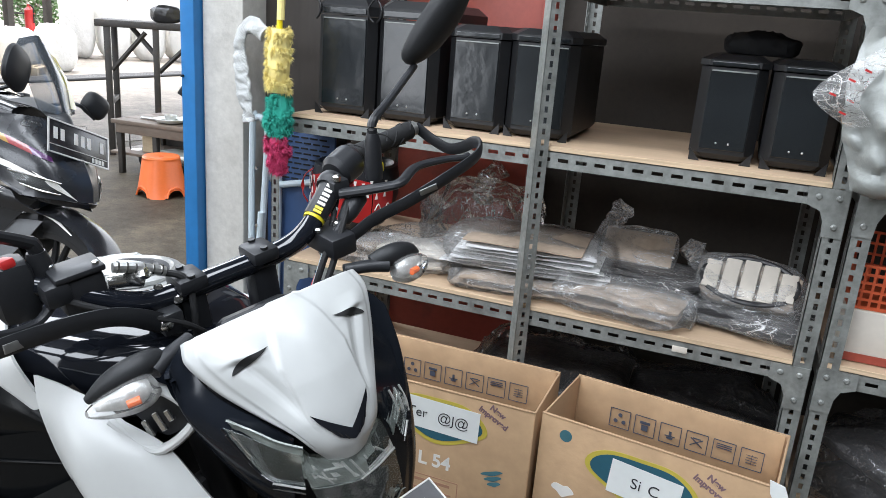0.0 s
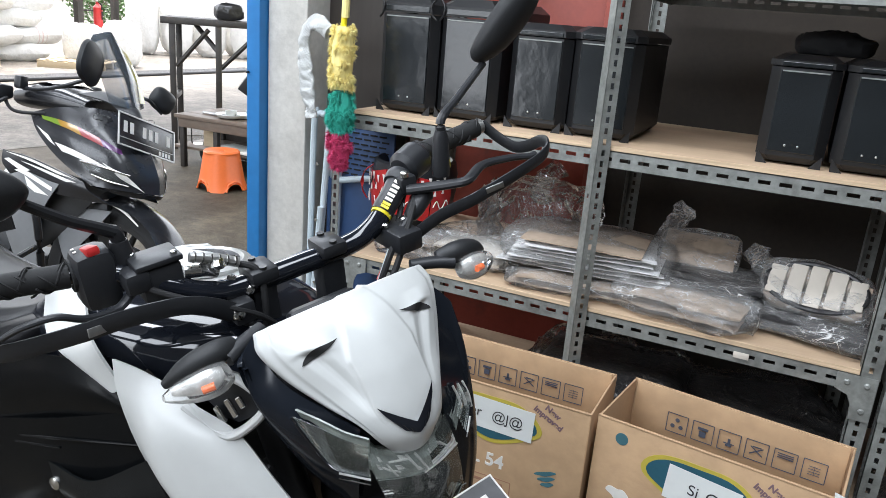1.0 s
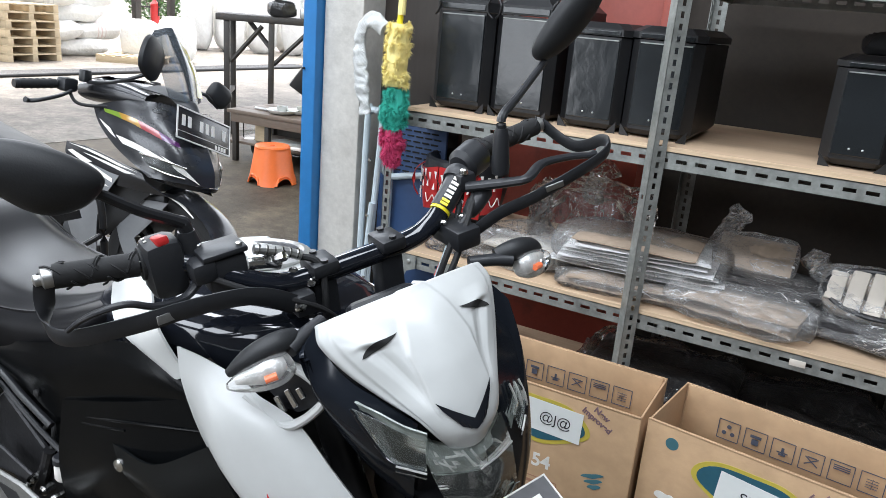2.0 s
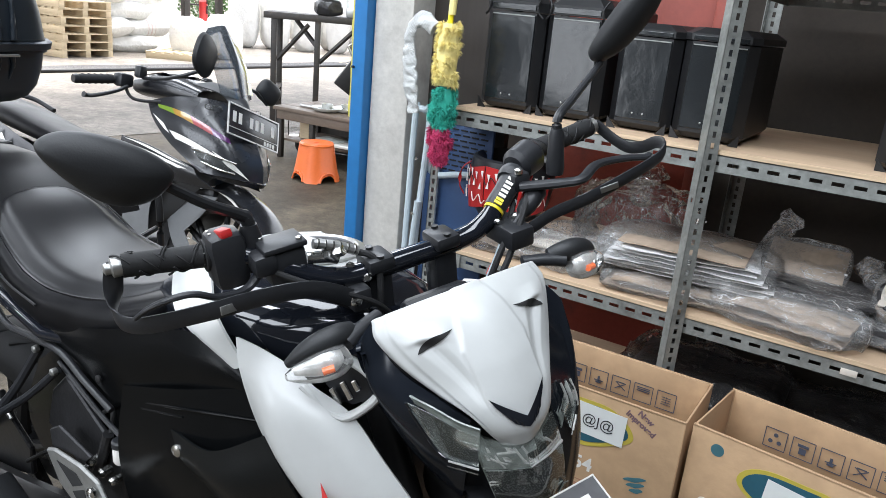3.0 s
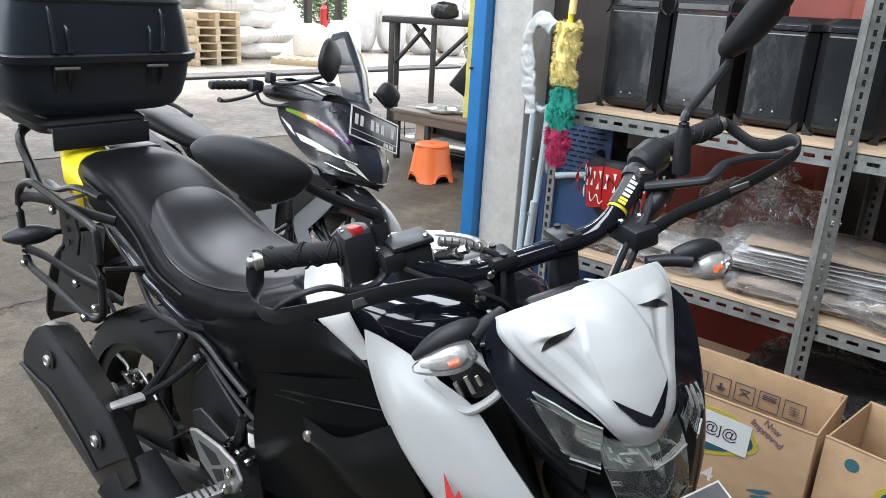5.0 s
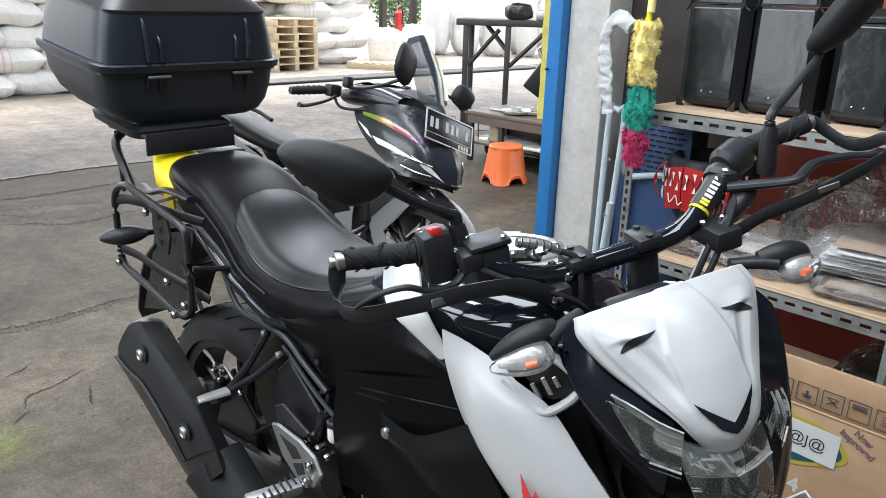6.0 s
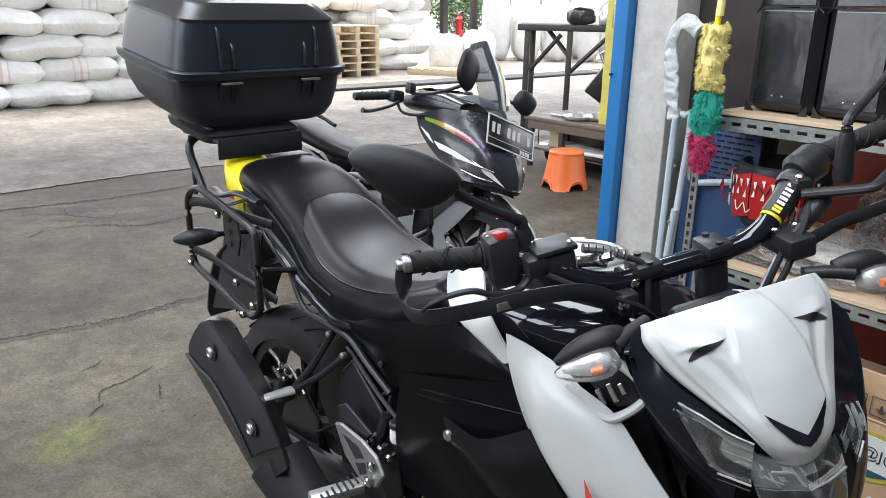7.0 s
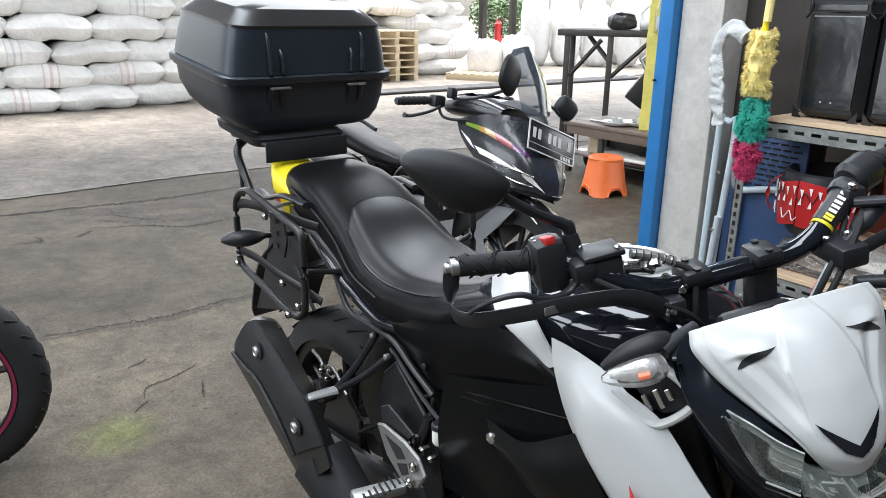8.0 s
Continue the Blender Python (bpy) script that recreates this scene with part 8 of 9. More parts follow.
    part("fender_stay", patch([[(-0.24, -0.082, 0.50), (-0.20, -0.085, 0.53)], [(-0.18, -0.085, 0.36), (-0.12, -0.085, 0.40)], [(-0.12, -0.08, 0.28), (-0.05, -0.08, 0.30)]], 6, 8, 0.004), M_SILV, fe)
    part("nose_lip", patch([[(-0.06, -0.13, 0.635), (0.07, -0.09, 0.612), (0.155, 0, 0.605), (0.07, 0.09, 0.612), (-0.06, 0.13, 0.635)], [(-0.03, -0.13, 0.648), (0.09, -0.09, 0.628), (0.165, 0, 0.62), (0.09, 0.09, 0.628), (-0.03, 0.13, 0.648)]], 16, 4, 0.004), M_SC, sc)
    part("handle_cover", skin([[(f, y, z) for y, z in oval(0, zc, hw, hh, 2.6, 20)] for f, zc, hw, hh in ((-0.46, 0.885, 0.09, 0.02), (-0.42, 0.895, 0.13, 0.04), (-0.33, 0.908, 0.14, 0.050), (-0.22, 0.905, 0.12, 0.046), (-0.12, 0.890, 0.09, 0.03))]), M_SC, sc, "black handlebar cover with the dials")
    for y, z in ((-0.13, 0.93), (0.12, 0.925)):
        part("brake_cable", tube([(-0.37, y * 1.6, 0.895), (-0.33, y * 1.5, 0.845), (-0.24, y * 1.1, 0.850), (-0.20, y * 0.6, 0.870)], 0.006, 8), M_RUBBER, sc)
        part("mirror_boss", block(0.035, 0.035, 0.045, (-0.335, y * 1.3, 0.945), 0.008), M_BLK, sc)
    part("dial_glass", patch([[(-0.24, -0.09, 0.948), (-0.24, 0, 0.962), (-0.24, 0.09, 0.948)], [(-0.30, -0.10, 0.958), (-0.30, 0, 0.968), (-0.30, 0.10, 0.958)], [(-0.40, -0.09, 0.940), (-0.41, 0, 0.945), (-0.40, 0.09, 0.940)]], 8, 6, 0.003), M_GLOSS, sc)
    part("column_cover", patch([[(-0.14, -0.10, 0.935), (-0.13, 0, 0.955), (-0.14, 0.10, 0.935)], [(-0.03, -0.06, 0.915), (0.02, 0, 0.915), (-0.03, 0.06, 0.915)], [(0.03, -0.04, 0.85), (0.07, 0, 0.84), (0.03, 0.04, 0.85)]], 10, 12, 0.004), M_GREY, sc)
    ws = part("windscreen", patch([[(-0.02, -0.075, 0.915), (0.025, 0, 0.905), (-0.02, 0.085, 0.915)], [(-0.070, -0.085, 1.02), (-0.03, 0, 1.03), (-0.070, 0.095, 1.02)], [(-0.13, -0.075, 1.11), (-0.095, 0, 1.13), (-0.13, 0.085, 1.10)], [(-0.150, -0.05, 1.145), (-0.12, 0, 1.165), (-0.150, 0.05, 1.135)]], 16, 16, 0.003), M_SMOKE, sc, "smoked clear windscreen with a coloured stripe")
    part("screen_stripe", patch([[(0.000, 0.035, 0.93), (-0.012, 0.082, 0.93)], [(-0.050, 0.040, 1.03), (-0.064, 0.091, 1.02)], [(-0.100, 0.040, 1.11), (-0.118, 0.080, 1.10)]], 6, 10, 0.002), clear_film("yellow foil", (0.50, 0.44, 0.06), 0.55, 0.1, 0.0), ws, "yellow foil stripe")
    for s, c, t in ((-1, (-0.052, -0.140, 1.040), 24), (1, (-0.098, 0.262, 0.953), 60)):
        out = []
        mm = Matrix.Translation(c) @ pose(0, 0, 0, 0, 0, -20 * s) @ Matrix.Rotation(radians(t) * s, 4, "X")
        for d, k in ((0.022, 0.3), (0.018, 0.7), (0.006, 0.95), (-0.004, 1.0), (-0.010, 0.96)):
            out.append([mm @ Vector((d, x * k, y * k)) for x, y in oval(0, 0, 0.076 if s < 0 else 0.046, 0.072 if s < 0 else 0.054, 2.9, 24)])
        mr = part("mirror", skin(out), M_BLKROUGH, sc, "black mirror")
        part("mirror_stem", tube([(-0.33, s * 0.16, 0.925), (-0.25, s * 0.17, 0.93), (-0.12, s * 0.19, 0.95), Vector(c) - Vector((0.0, 0, 0.05))], 0.007, 8), M_BLK, mr)
    pl = part("number_plate", block(0.006, 0.262, 0.118, (0.085, 0.0, 0.815), 0.003, turn=pose(0, 0, 0, -13, -18, 0).to_3x3()), M_SC, sc, "black number plate in a pale frame")
    tm = pose(0.085, 0.0, 0.815, -13, -18, 0)
    bm = bmesh.new()
    for y, z, w, h in ((0, 0.057, 0.262, 0.005), (0, -0.057, 0.262, 0.005), (-0.129, 0, 0.005, 0.118), (0.129, 0, 0.005, 0.118), (0, -0.030, 0.25, 0.002)):
        one = block(0.004, w, h, (0.0035, y, z))
        bmesh.ops.transform(one, matrix=tm, verts=one.verts)
        join(bm, one)
    part("plate_frame", bm, M_ALU, pl, smooth=False)
    for i in range(8):
        if i in (2, 6):
            continue
        one = block(0.002, 0.016, 0.040, (0.0035, -0.10 + 0.0285 * i, 0.012))
        bmesh.ops.transform(one, matrix=tm, verts=one.verts)
        part("plate_bar", one, M_INKW, pl, smooth=False)
    for i in range(4):
        one = block(0.002, 0.010, 0.016, (0.0035, 0.06 + 0.015 * i, -0.043))
        bmesh.ops.transform(one, matrix=tm, verts=one.verts)
        part("plate_bar", one, M_INKW, pl, smooth=False)

    def sr(f, hw, top, low):
        return [(f, y, z) for y, z in oval(0, (top + low) / 2, hw, (top - low) / 2, 2.8, 20)]

    part("seat", skin([sr(-1.52, 0.06, 0.715, 0.66), sr(-1.42, 0.12, 0.735, 0.64), sr(-1.20, 0.14, 0.705, 0.61), sr(-1.05, 0.135, 0.675, 0.59), sr(-0.90, 0.13, 0.650, 0.57), sr(-0.76, 0.10, 0.625, 0.57), sr(-0.70, 0.05, 0.605, 0.58)]), M_SEAT, sc, "black scooter seat", angle=60)
    part("floor_board", block(0.36, 0.30, 0.05, (-0.55, 0, 0.28), 0.015), M_GREY, sc)
    part("tunnel", block(0.30, 0.16, 0.16, (-0.60, 0, 0.38), 0.04), M_GREY, sc)
    part("engine_case", block(0.45, 0.16, 0.16, (-1.05, 0.05, 0.30), 0.04), M_ENGINE, sc)
    part("stay_tube", tube([(-1.30, -0.17, 0.70), (-1.45, -0.16, 0.735), (-1.56, -0.08, 0.745), (-1.56, 0.08, 0.745), (-1.45, 0.16, 0.735), (-1.30, 0.17, 0.70)], 0.011, 10), M_BLK, sc)
    part("side_stand", tube([(-0.75, 0.16, 0.26), (-0.72, 0.25, 0.12), (-0.70, 0.30, 0.012)], 0.01, 8), M_DARKMETAL, sc)
    return sc


scooter()

M_STRIPE = material("dark red stripe", (0.20, 0.012, 0.045), 0.5)
other = thing("parked_motorcycle", pose(-2.375, -0.115, 0, 0, 0, 68), "front end of a parked motorcycle with red rim lines", "motorcycle")
wheel(other, (0, 0, 0.292), 0.292, 0.10, Matrix(), 5, False)
base = Matrix.Translation((0, 0, 0.292)) @ Matrix.Rotation(radians(90), 4, "X")
for s in (-1, 1):
    part("rim_line", lathe([(0.205, s * 0.0375), (0.215, s * 0.039), (0.215, s * 0.0375)], base, 48, caps=False), M_STRIPE, other, "dark red rim stripe")


# ---- low bench, stool and work stand beyond the pillar ----
def stool():
    s = thing("plastic_stool", pose(-3.72, 4.12, 0, 0, 0, 30), "orange plastic stool standing on the floor", "stool")
    n = 48
    rings = []
    h = 0.27
    for k in range(11):
        u = k / 10
        r = 0.172 - 0.050 * u ** 0.8
        ring = []
        for i in range(n):
            a = 2 * math.pi * i / n
            rr = r * (1 + 0.03 * math.cos(4 * a))
            z = h * u
            gate = abs(((a / (math.pi / 2)) % 1) - 0.5) * 2
            arch = 0.062 * max(0.0, 1 - (gate / 0.52) ** 2) ** 0.5 if gate < 0.52 else 0.0
            z = max(z, arch) if k < 5 else z
            ring.append((rr * math.cos(a), rr * math.sin(a), z))
        rings.append(ring)
    body = skin(rings, caps=False)
    bmesh.ops.remove_doubles(body, verts=body.verts, dist=1e-5)
    bmesh.ops.dissolve_degenerate(body, edges=body.edges, dist=1e-5)
    bmesh.ops.solidify(body, geom=list(body.faces), thickness=0.004)
    part("stool_body", body, M_ORANGE, s, angle=50)
    part("stool_top", lathe([(0.124, 0.252), (0.127, 0.266), (0.118, 0.277), (0.06, 0.275), (0.02, 0.272), (0.012, 0.25)], None, 36), M_ORANGE, s)
    for i in range(4):
        a0 = math.pi / 4 + i * math.pi / 2
        pts = []
        for k in range(9):
            t = -0.52 + 1.04 * k / 8
            a = a0 + t * math.pi / 4
            z = 0.068 * max(0.0, 1 - (t / 0.52) ** 2) ** 0.5 + 0.006
            r = 0.175 - 0.050 * (z / h) ** 0.8
            pts.append((r * math.cos(a), r * math.sin(a), z))
        part("arch_rim", tube(pts, 0.007, 8, steps=3), M_ORANGE, s)
    return s


stool()


def bench():
    b = thing("low_bench", pose(-4.46, 4.45, 0, 0, 0, 2), "low worn wooden bench with clutter underneath", "bench")
    for i in range(4):
        part("top_board", block(1.5, 0.135, 0.03, (0.73, 0.05 + i * 0.142, 0.405), 0.004), M_OLDWOOD, b)
    for x, y in ((0.03, 0.03), (0.03, 0.5), (1.40, 0.03), (1.40, 0.5), (0.36, 0.03)):
        part("leg", block(0.04, 0.04, 0.39, (x, y, 0.195), 0.003), M_STEELDK, b)
    part("apron", block(1.42, 0.025, 0.07, (0.72, 0.01, 0.355), 0.003), M_OLDWOOD, b)
    # no board here: a dark sheet added for the gloom beneath the bench
    part("under_shade", block(1.42, 0.02, 0.37, (0.72, 0.545, 0.19), 0.003), M_DARKWOOD, b, "added dark sheet standing in for shade under the bench")
    part("lower_board", block(1.52, 0.46, 0.02, (0.66, 0.28, 0.15), 0.003), M_OLDWOOD, b)
    return b


bench()
w = part("timber_block", block(0.10, 0.09, 0.20, (-4.30, 4.66, 0.262), 0.004), M_PALLET)
tagged(w, "pale squared timber block on the low bench shelf", "timber")
j = thing("glass_jar", pose(-4.45, 4.66, 0.161), "clear jar with an orange lid under the bench", "jar")
part("jar_body", lathe([(0.05, 0.0), (0.055, 0.02), (0.055, 0.17), (0.04, 0.19)], None, 20), M_LENS, j)
part("jar_lid", lathe([(0.046, 0.185), (0.046, 0.215), (0.04, 0.22)], None, 20), M_ORANGE, j)
cw = thing("caster_wheel", pose(-4.37, 4.72, 0, 0, 0, 60), "small dark caster wheel under the bench", "wheel")
part("caster_tyre", lathe([(0.05, -0.02), (0.085, -0.022), (0.095, 0), (0.085, 0.022), (0.05, 0.02)], Matrix.Translation((0, 0, 0.096)) @ Matrix.Rotation(radians(90), 4, "X"), 24), M_RUBBER, cw)
part("caster_hub", lathe([(0.05, -0.018), (0.05, 0.018)], Matrix.Translation((0, 0, 0.096)) @ Matrix.Rotation(radians(90), 4, "X"), 16), M_ALU, cw)
for i, (x, y, z, c, r) in enumerate(((-4.03, 4.62, 0.162, (0.12, 0.35, 0.32), 12), (-4.01, 4.61, 0.182, (0.62, 0.66, 0.62), -8), (-3.80, 4.68, 0.162, (0.55, 0.45, 0.30), 35), (-3.74, 4.56, 0.181, (0.70, 0.68, 0.62), 5))):
    k = part("book", block(0.26, 0.19, 0.018, (0, 0, 0.009), 0.002), material("book cover", c, 0.6))
    k.matrix_world = pose(x, y, z, 0, 0, r)
    tagged(k, "flat book or folded paper on the low bench shelf", "book", "papers")
for i, (x, y) in enumerate(((-4.05, 4.60), (-3.95, 4.72))):
    d = thing("dish", pose(x, y, 0.42), "white enamel dish on the bench", "dish", "dishes")
    part("dish_body", lathe([(0.05, 0.0), (0.10, 0.01), (0.125, 0.035), (0.12, 0.036), (0.09, 0.014), (0.01, 0.008)], None, 28), M_PAPER, d)
    part("cup", lathe([(0.035, 0.01), (0.045, 0.06), (0.042, 0.06), (0.03, 0.014)], None, 16), M_ALU, d)
t = part("tool", tube([(-4.35, 4.62, 0.428), (-4.20, 4.60, 0.432), (-4.12, 4.62, 0.428)], 0.012, 8), M_ALU)
tagged(t, "steel hand tool lying on the bench", "tool")
g = thing("drinking_glass", pose(-3.62, 4.52, 0.42), "amber glass cup standing on the bench", "cup")
part("glass_wall", lathe([(0.032, 0), (0.038, 0.09), (0.036, 0.09), (0.03, 0.006)], None, 18), clear_film("amber glass", (0.75, 0.38, 0.03), 0.7, 0.08, 0.0), g)

yb = thing("yellow_board", pose(-3.70, 4.66, 0.0, 0, 0, 40), "yellow painted board with a hanging clear pouch", "board")
rng = random.Random(3)
edge = [(-0.14 + 0.008 * rng.uniform(-1, 1), 2.6 - 0.1 * i) for i in range(26)]
part("board_sheet", plate_from([(0.28, 0.422), (0.28, 2.6)] + edge[:22] + [(-0.14, 0.422)], 0.02, Matrix.Rotation(radians(90), 4, "X")), M_YELLOW, yb, smooth=False)
part("pouch_label", block(0.058, 0.006, 0.10, (-0.06, -0.026, 1.21), 0.002), M_PAPER, yb, "white card in a clear hanging pouch")
part("pouch", block(0.085, 0.014, 0.17, (-0.06, -0.028, 1.225), 0.006), M_INDLENS, yb)
part("pouch_loop", tube([(-0.085, -0.028, 1.31), (-0.075, -0.028, 1.36), (-0.06, -0.028, 1.375), (-0.045, -0.028, 1.36), (-0.035, -0.028, 1.31)], 0.004, 8), M_PAPER, yb)


def work_stand():
    s = thing("work_stand", pose(-5.02, 4.98, 0, 0, 0, 38), "dark steel work stand with tools on top", "stand")
    part("top", block(1.5, 0.55, 0.03, (0.66, 0.25, 1.11), 0.004), M_STEELDK, s)
    part("top_rail", block(1.5, 0.03, 0.050, (0.66, -0.02, 1.095), 0.003), M_STEELDK, s)
    for x, y in ((0.0, 0.0), (0.0, 0.48), (0.38, 0.0), (1.32, 0.0), (1.32, 0.48)):
        part("leg", block(0.05, 0.05, 1.08, (x, y, 0.54), 0.004), M_STEELDK, s)
    for a, b in (((0.03, 0, 0.72), (0.30, 0, 1.04)), ((0.40, 0, 0.72), (0.72, 0, 1.04)), ((0.38, 0.02, 0.85), (0.15, 0.45, 1.06))):
        part("brace", tube([a, b], 0.022, 6, soft=False), M_STEELDK, s)
    part("cross_rail", block(0.04, 0.5, 0.04, (0.0, 0.24, 0.45), 0.003), M_STEELDK, s)
    v = thing("bench_vice", s.matrix_world @ pose(0.72, 0.12, 1.125), "grey steel machine standing on the work stand", "vice")
    part("vice_body", block(0.20, 0.14, 0.09, (0, 0, 0.046), 0.012), M_ALU, v)
    part("vice_loop", tube([(-0.08, 0, 0.08), (-0.09, 0, 0.16), (0.0, 0, 0.22), (0.09, 0, 0.16), (0.08, 0, 0.08)], 0.014, 10), M_PAPER, v)
    part("vice_bag", crumple(0.24, 0.16, 0.14, 77, 0.02, 9, 14), M_DARKBAG, v).location = (-0.26, 0.05, 0.0)
    x = thing("tool_crate", s.matrix_world @ pose(0.72, -0.12, 0.0), "dark crate leaning under the stand", "crate")
    part("crate_body", block(0.20, 0.26, 0.50, (0.05, 0.05, 0.72), 0.01, turn=Euler((0, radians(35), 0)).to_matrix()), M_DARKMETAL, x)
    part("crate_leg", block(0.05, 0.05, 0.62, (0.05, 0.05, 0.31), 0.003), M_DARKMETAL, x)
    part("crate_rim", tube([(-0.06, -0.12, 0.90), (0.10, -0.12, 0.98), (0.20, -0.12, 0.80), (0.06, -0.12, 0.70), (-0.06, -0.12, 0.90)], 0.012, 8, steps=2), M_ALU, x)
    return s


work_stand()


# ---- yard: sacks, pallets, pipes, posts ----
def sack_mesh(seed, lx, ly, lz):
    bm = bmesh.new()
    bmesh.ops.create_uvsphere(bm, u_segments=40, v_segments=22, radius=1.0)
    off = Vector((seed * 7.1, seed * 2.3, 0))
    for v in bm.verts:
        d = v.co.normalized()
        flat = math.hypot(d.x, d.y)
        a = math.atan2(d.y, d.x)
        ca, sa = abs(math.cos(a)), abs(math.sin(a))
        edge = 1 / (ca ** 7 + sa ** 7) ** (1 / 7)
        rad = min(1.0, flat ** 0.8)
        ear = 1 + 0.05 * (2 * ca * sa) ** 6
        ex, ey = math.cos(a) * edge * rad * ear, math.sin(a) * edge * rad * ear
        thick = max(0.0, 1 - abs(ex) ** 5) ** 0.5 * max(0.0, 1 - abs(ey) ** 4) ** 0.45
        p = Vector((ex * lx / 2, ey * ly / 2, math.copysign(1, d.z) * (0.03 + 0.97 * thick * max(0.0, 1 - rad ** 9) ** 0.4) * lz / 2))
        p.z -= 0.014 * math.cos(p.x * 5 + seed) * (1 - abs(ex))
        q = p * 7 + off
        fold = 1 - 2 * abs(noise.noise(Vector((p.x * 4, p.y * 16, p.z * 9)) + off))
        p += d * (0.030 * noise.noise(q * 0.6) + 0.012 * fold * (0.4 + abs(ex)) + 0.007 * (1 - 2 * abs(noise.noise(q * 2.4))))
        v.co = p + Vector((0, 0, lz / 2))
    me = bpy.data.meshes.new("sack")
    for f in bm.faces:
        f.smooth = True
    bm.to_mesh(me)
    bm.free()
    return me


def striped(name, c1, c2):
    m = M_SACK.copy()
    m.name = name
    nt = m.node_tree
    b = nt.nodes["Principled BSDF"]
    src = b.inputs["Base Color"].links[0].from_socket
    tc = nt.nodes.new("ShaderNodeTexCoord")
    sep = nt.nodes.new("ShaderNodeSeparateXYZ")
    nt.links.new(tc.outputs["Object"], sep.inputs[0])
    last = src
    for x0, w, c in ((0.02, 0.018, c1), (0.10, 0.010, c2), (-0.06, 0.010, c1)):
        sub = nt.nodes.new("ShaderNodeMath")
        sub.operation = "SUBTRACT"
        sub.inputs[1].default_value = x0
        ab = nt.nodes.new("ShaderNodeMath")
        ab.operation = "ABSOLUTE"
        le = nt.nodes.new("ShaderNodeMath")
        le.operation = "LESS_THAN"
        le.inputs[1].default_value = w
        ml = nt.nodes.new("ShaderNodeMath")
        ml.operation = "MULTIPLY"
        ml.inputs[1].default_value = 0.45
        mx = nt.nodes.new("ShaderNodeMix")
        mx.data_type = "RGBA"
        mx.inputs["B"].default_value = (*c, 1)
        nt.links.new(sep.outputs[0], sub.inputs[0])
        nt.links.new(sub.outputs[0], ab.inputs[0])
        nt.links.new(ab.outputs[0], le.inputs[0])
        nt.links.new(le.outputs[0], ml.inputs[0])
        nt.links.new(ml.outputs[0], mx.inputs["Factor"])
        nt.links.new(last, mx.inputs["A"])
        last = mx.outputs["Result"]
    nt.links.new(last, b.inputs["Base Color"])
    return m


SACKS = []
for k in range(6):
    me = sack_mesh(k, 0.93, 0.58, 0.33)
    me.materials.append((M_SACK, M_SACK, striped("blue striped sack", (0.25, 0.33, 0.5), (0.3, 0.36, 0.5)), M_SACK, striped("red striped sack", (0.55, 0.30, 0.27), (0.5, 0.33, 0.3)), striped("grey striped sack", (0.42, 0.42, 0.44), (0.4, 0.4, 0.42)))[k])
    SACKS.append(me)


def sack_row(x, y0, y1, rows, turn=90, label="full white woven sack stacked in a pile", group="sack pile", jitter=0.03, z0=0.0, seed=1, step=0.88):
    rng = random.Random(seed)
    for r in range(rows):
        y = y0 + (0.46 if r % 2 else 0.0) + rng.uniform(-0.12, 0.12)
        while y < y1:
            s = new("sack", rng.choice(SACKS))
            s.matrix_world = pose(x + rng.uniform(-jitter, jitter) * 2, y, z0 + r * 0.278 - 0.004, rng.uniform(-4, 4), rng.uniform(-4, 4) if r else 0, turn + rng.uniform(-9, 9)) @ Matrix.Diagonal((rng.uniform(0.90, 1.06), 1, rng.uniform(0.90, 1.06), 1))
            tagged(s, label, "sack", group)
            y += step + rng.uniform(-0.04, 0.04)


sack_row(-10.55, -0.6, 3.7, 7, seed=2)
sack_row(-11.15, -0.6, 3.7, 7, seed=3, label="full white woven sack at the back of the pile")
sack_row(-12.6, 4.2, 7.2, 7, seed=4, group="far sack pile", label="full white sack in the far pile")
sack_row(-12.7, 8.0, 9.6, 7, seed=5, group="far sack pile", label="full white sack in the far pile", jitter=0.08, turn=78)
sack_row(-13.2, 4.2, 9.6, 8, seed=6, group="far sack pile", label="full white sack at the back of the far pile")


def standing_sack(x, y, h, seed):
    bm = crumple(0.62, 0.55, h, seed, 0.03, 4, 18, 3.4)
    s = part("tall_sack", bm, M_SACK)
    s.matrix_world = pose(x, y, 0, 0, 0, seed * 31)
    tagged(s, "tall white woven sack standing upright", "sack", "standing sacks")


rng = random.Random(8)
for i in range(7):
    standing_sack(-13.5 + 0.62 * i * 0.75, 12.6 + 0.55 * i, rng.uniform(1.35, 1.7), i + 1)
    standing_sack(-14.2 + 0.62 * i * 0.75, 13.2 + 0.55 * i, rng.uniform(1.5, 1.9), i + 11)
standing_sack(-11.25, 10.0, 0.78, 23)
standing_sack(-11.6, 9.5, 0.7, 24)


def pallet(m, label):
    p = thing("pallet", m, label, "pallet", "wooden pallets")
    for i in range(7):
        part("deck_board", block(0.105, 0.95, 0.02, (-0.48 + 0.16 * i, 0, 0.115), 0.002), M_PALLET, p)
    for y in (-0.43, 0, 0.43):
        part("bearer", block(1.06, 0.09, 0.085, (0, y, 0.0625), 0.003), M_PALLET, p)
        part("base_board", block(1.06, 0.1, 0.018, (0, y, 0.010), 0.002), M_PALLET, p)
    return p


first = pallet(pose(-12.15, 7.45, 0, 0, 0, 5), "pale wooden pallet in a stack beside the sacks")
for i in range(1, 7):
    copy_thing(first, pose(-12.15, 7.45, 0.1255 * i, 0, 0, 5 + (i * 7) % 5 - 2))
copy_thing(first, pose(-11.35, 9.2, 0, 0, 0, 32))["label"] = "pale wooden pallet lying on the floor"

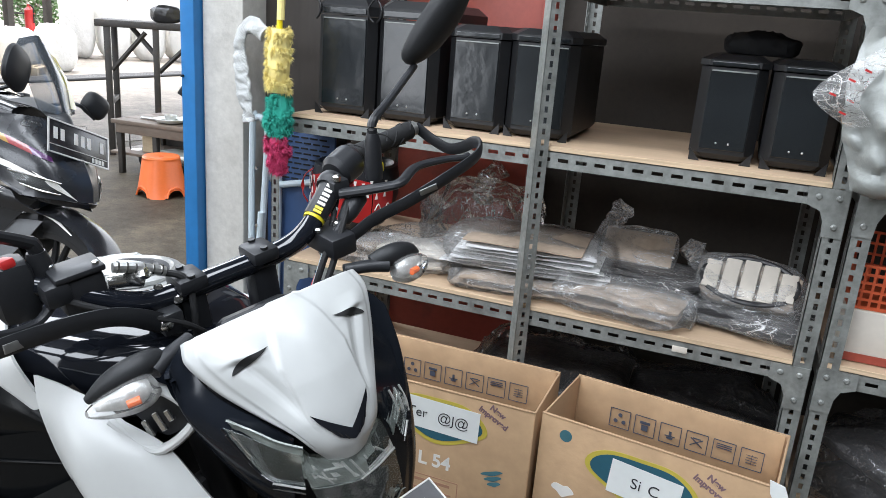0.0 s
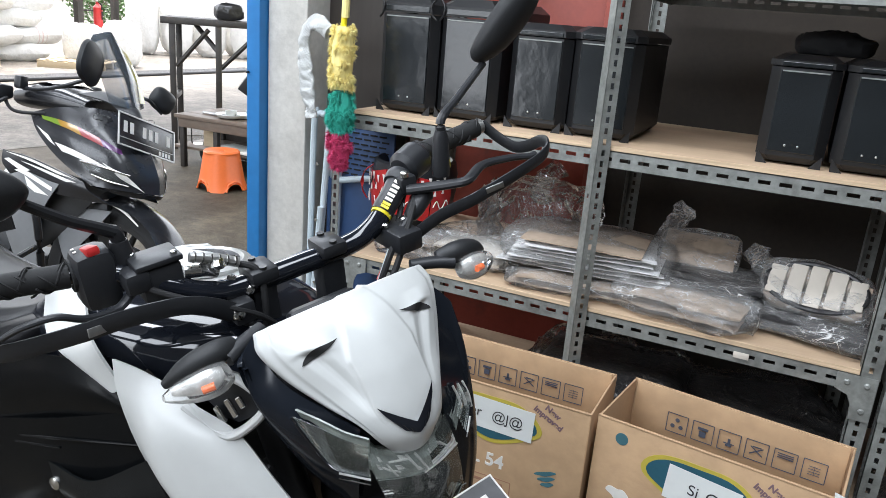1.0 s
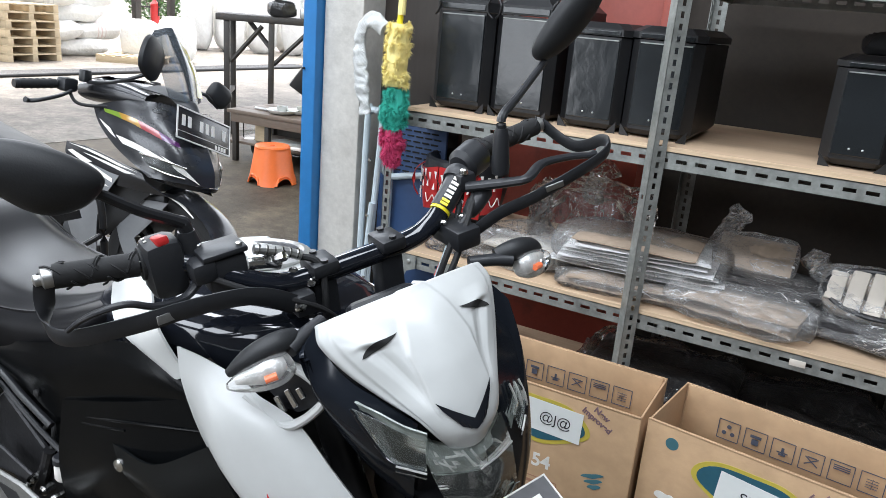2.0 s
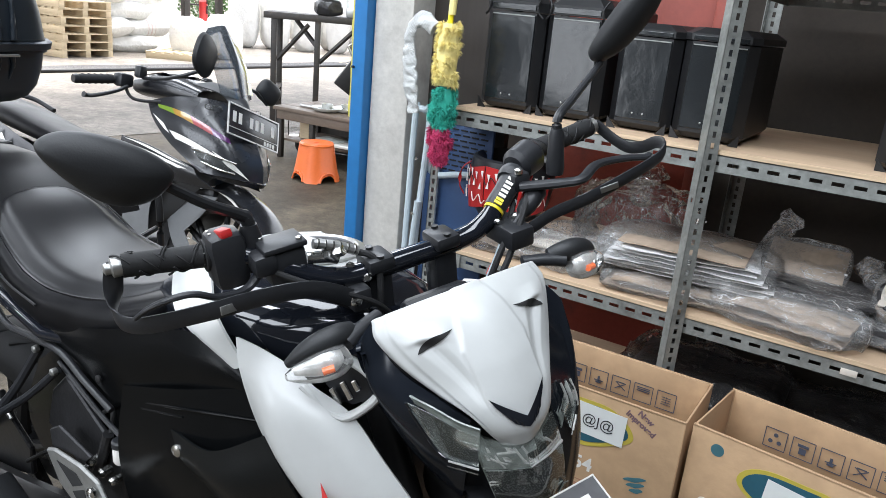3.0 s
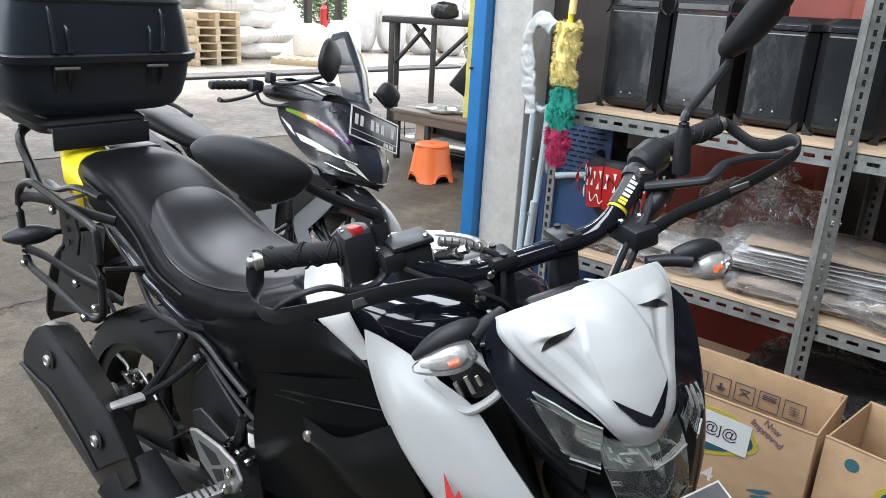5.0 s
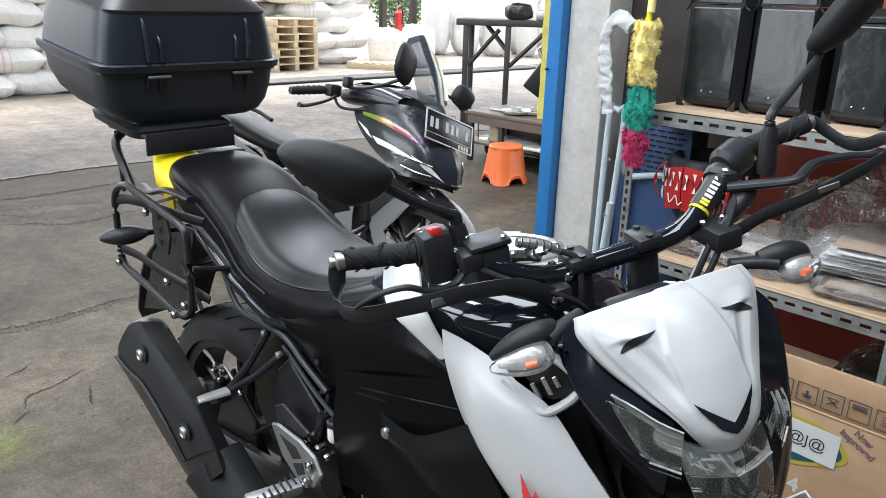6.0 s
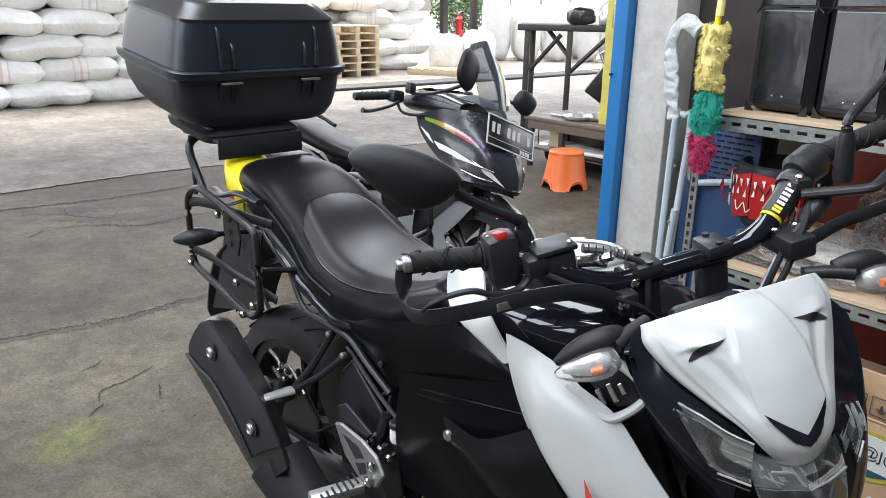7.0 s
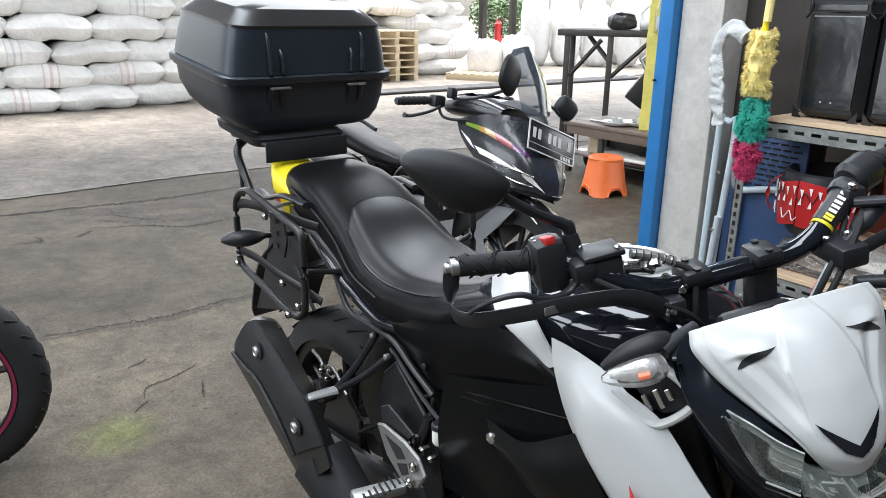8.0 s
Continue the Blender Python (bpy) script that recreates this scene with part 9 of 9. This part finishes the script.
for i in range(5):
    k = part("steel_pipe", tube([(-10.25 + 0.09 * i, 5.2 + 0.2 * (i % 3), 0.028), (-10.12 + 0.09 * i, 12.4 - 0.3 * (i % 2), 0.028)], 0.028, 10, soft=False), M_DARKMETAL)
    tagged(k, "long dark steel pipe lying on the floor", "pipe", "steel pipes")
k = part("timber_offcut", block(0.9, 0.09, 0.05, (-9.7, 12.0, 0.025), 0.004), M_PALLET)
tagged(k, "short timber offcut on the floor", "timber")

for i, (x, y) in enumerate(((-12.0, 9.75), (-13.2, 11.6))):
    k = thing("steel_post", pose(x, y, 0), "thin dark steel roof post", "post", "roof posts")
    part("post_shaft", block(0.12, 0.12, 5.2, (0, 0, 2.6), 0.006), M_STEELDK, k)
    part("post_foot", block(0.26, 0.26, 0.015, (0, 0, 0.0075), 0.003), M_STEELDK, k)
e = thing("fire_extinguisher", pose(-11.95, 10.12, 0.62), "red fire extinguisher hanging by the post", "extinguisher")
part("cylinder", lathe([(0.02, 0), (0.075, 0.02), (0.08, 0.10), (0.08, 0.36), (0.03, 0.42), (0.03, 0.46)], None, 20), M_REDP, e)
part("hose", tube([(0.03, 0, 0.45), (0.10, 0, 0.40), (0.10, 0, 0.15)], 0.012, 8), M_RUBBER, e)
part("hanger", block(0.30, 0.03, 0.03, (-0.08, -0.18, 0.30), turn=Euler((0, 0, radians(70))).to_matrix()), M_STEELDK, e)


def bush(x, y, r, seed):
    b = thing("potted_shrub", pose(x, y, 0), "green leafy shrub in a dark pot", "shrub", "shrubs")
    part("pot", lathe([(0.22, 0), (0.30, 0.5), (0.27, 0.5), (0.22, 0.42)], None, 20), M_BLK, b)
    rng = random.Random(seed)
    for k in range(5):
        a = k * 1.26
        part("stem", tube([(0, 0, 0.4), (0.12 * math.cos(a), 0.12 * math.sin(a), 0.8), (0.35 * math.cos(a), 0.35 * math.sin(a), 1.25)], lambda q: 0.02 * (1 - q) + 0.006, 6), M_OLDWOOD, b)
    bm = bmesh.new()
    for _ in range(1400):
        d = Vector((rng.gauss(0, 1), rng.gauss(0, 1), rng.gauss(0, 0.8))).normalized() * r * rng.uniform(0.35, 1.0) ** 0.5
        c = Vector((0, 0, 1.15)) + d
        u = Vector((rng.uniform(-1, 1), rng.uniform(-1, 1), rng.uniform(-0.6, 0.6))).normalized() * 0.07
        w = u.cross(Vector((rng.uniform(-1, 1), rng.uniform(-1, 1), 1))).normalized() * 0.028
        bm.faces.new([bm.verts.new(q) for q in (c - u, c + w, c + u, c - w)])
    lv = part("foliage", bm, M_LEAF, b, smooth=False)
    lv["kind"] = "stuff"


bush(-15.6, 13.2, 0.75, 4)
bush(-16.6, 14.6, 0.9, 6)
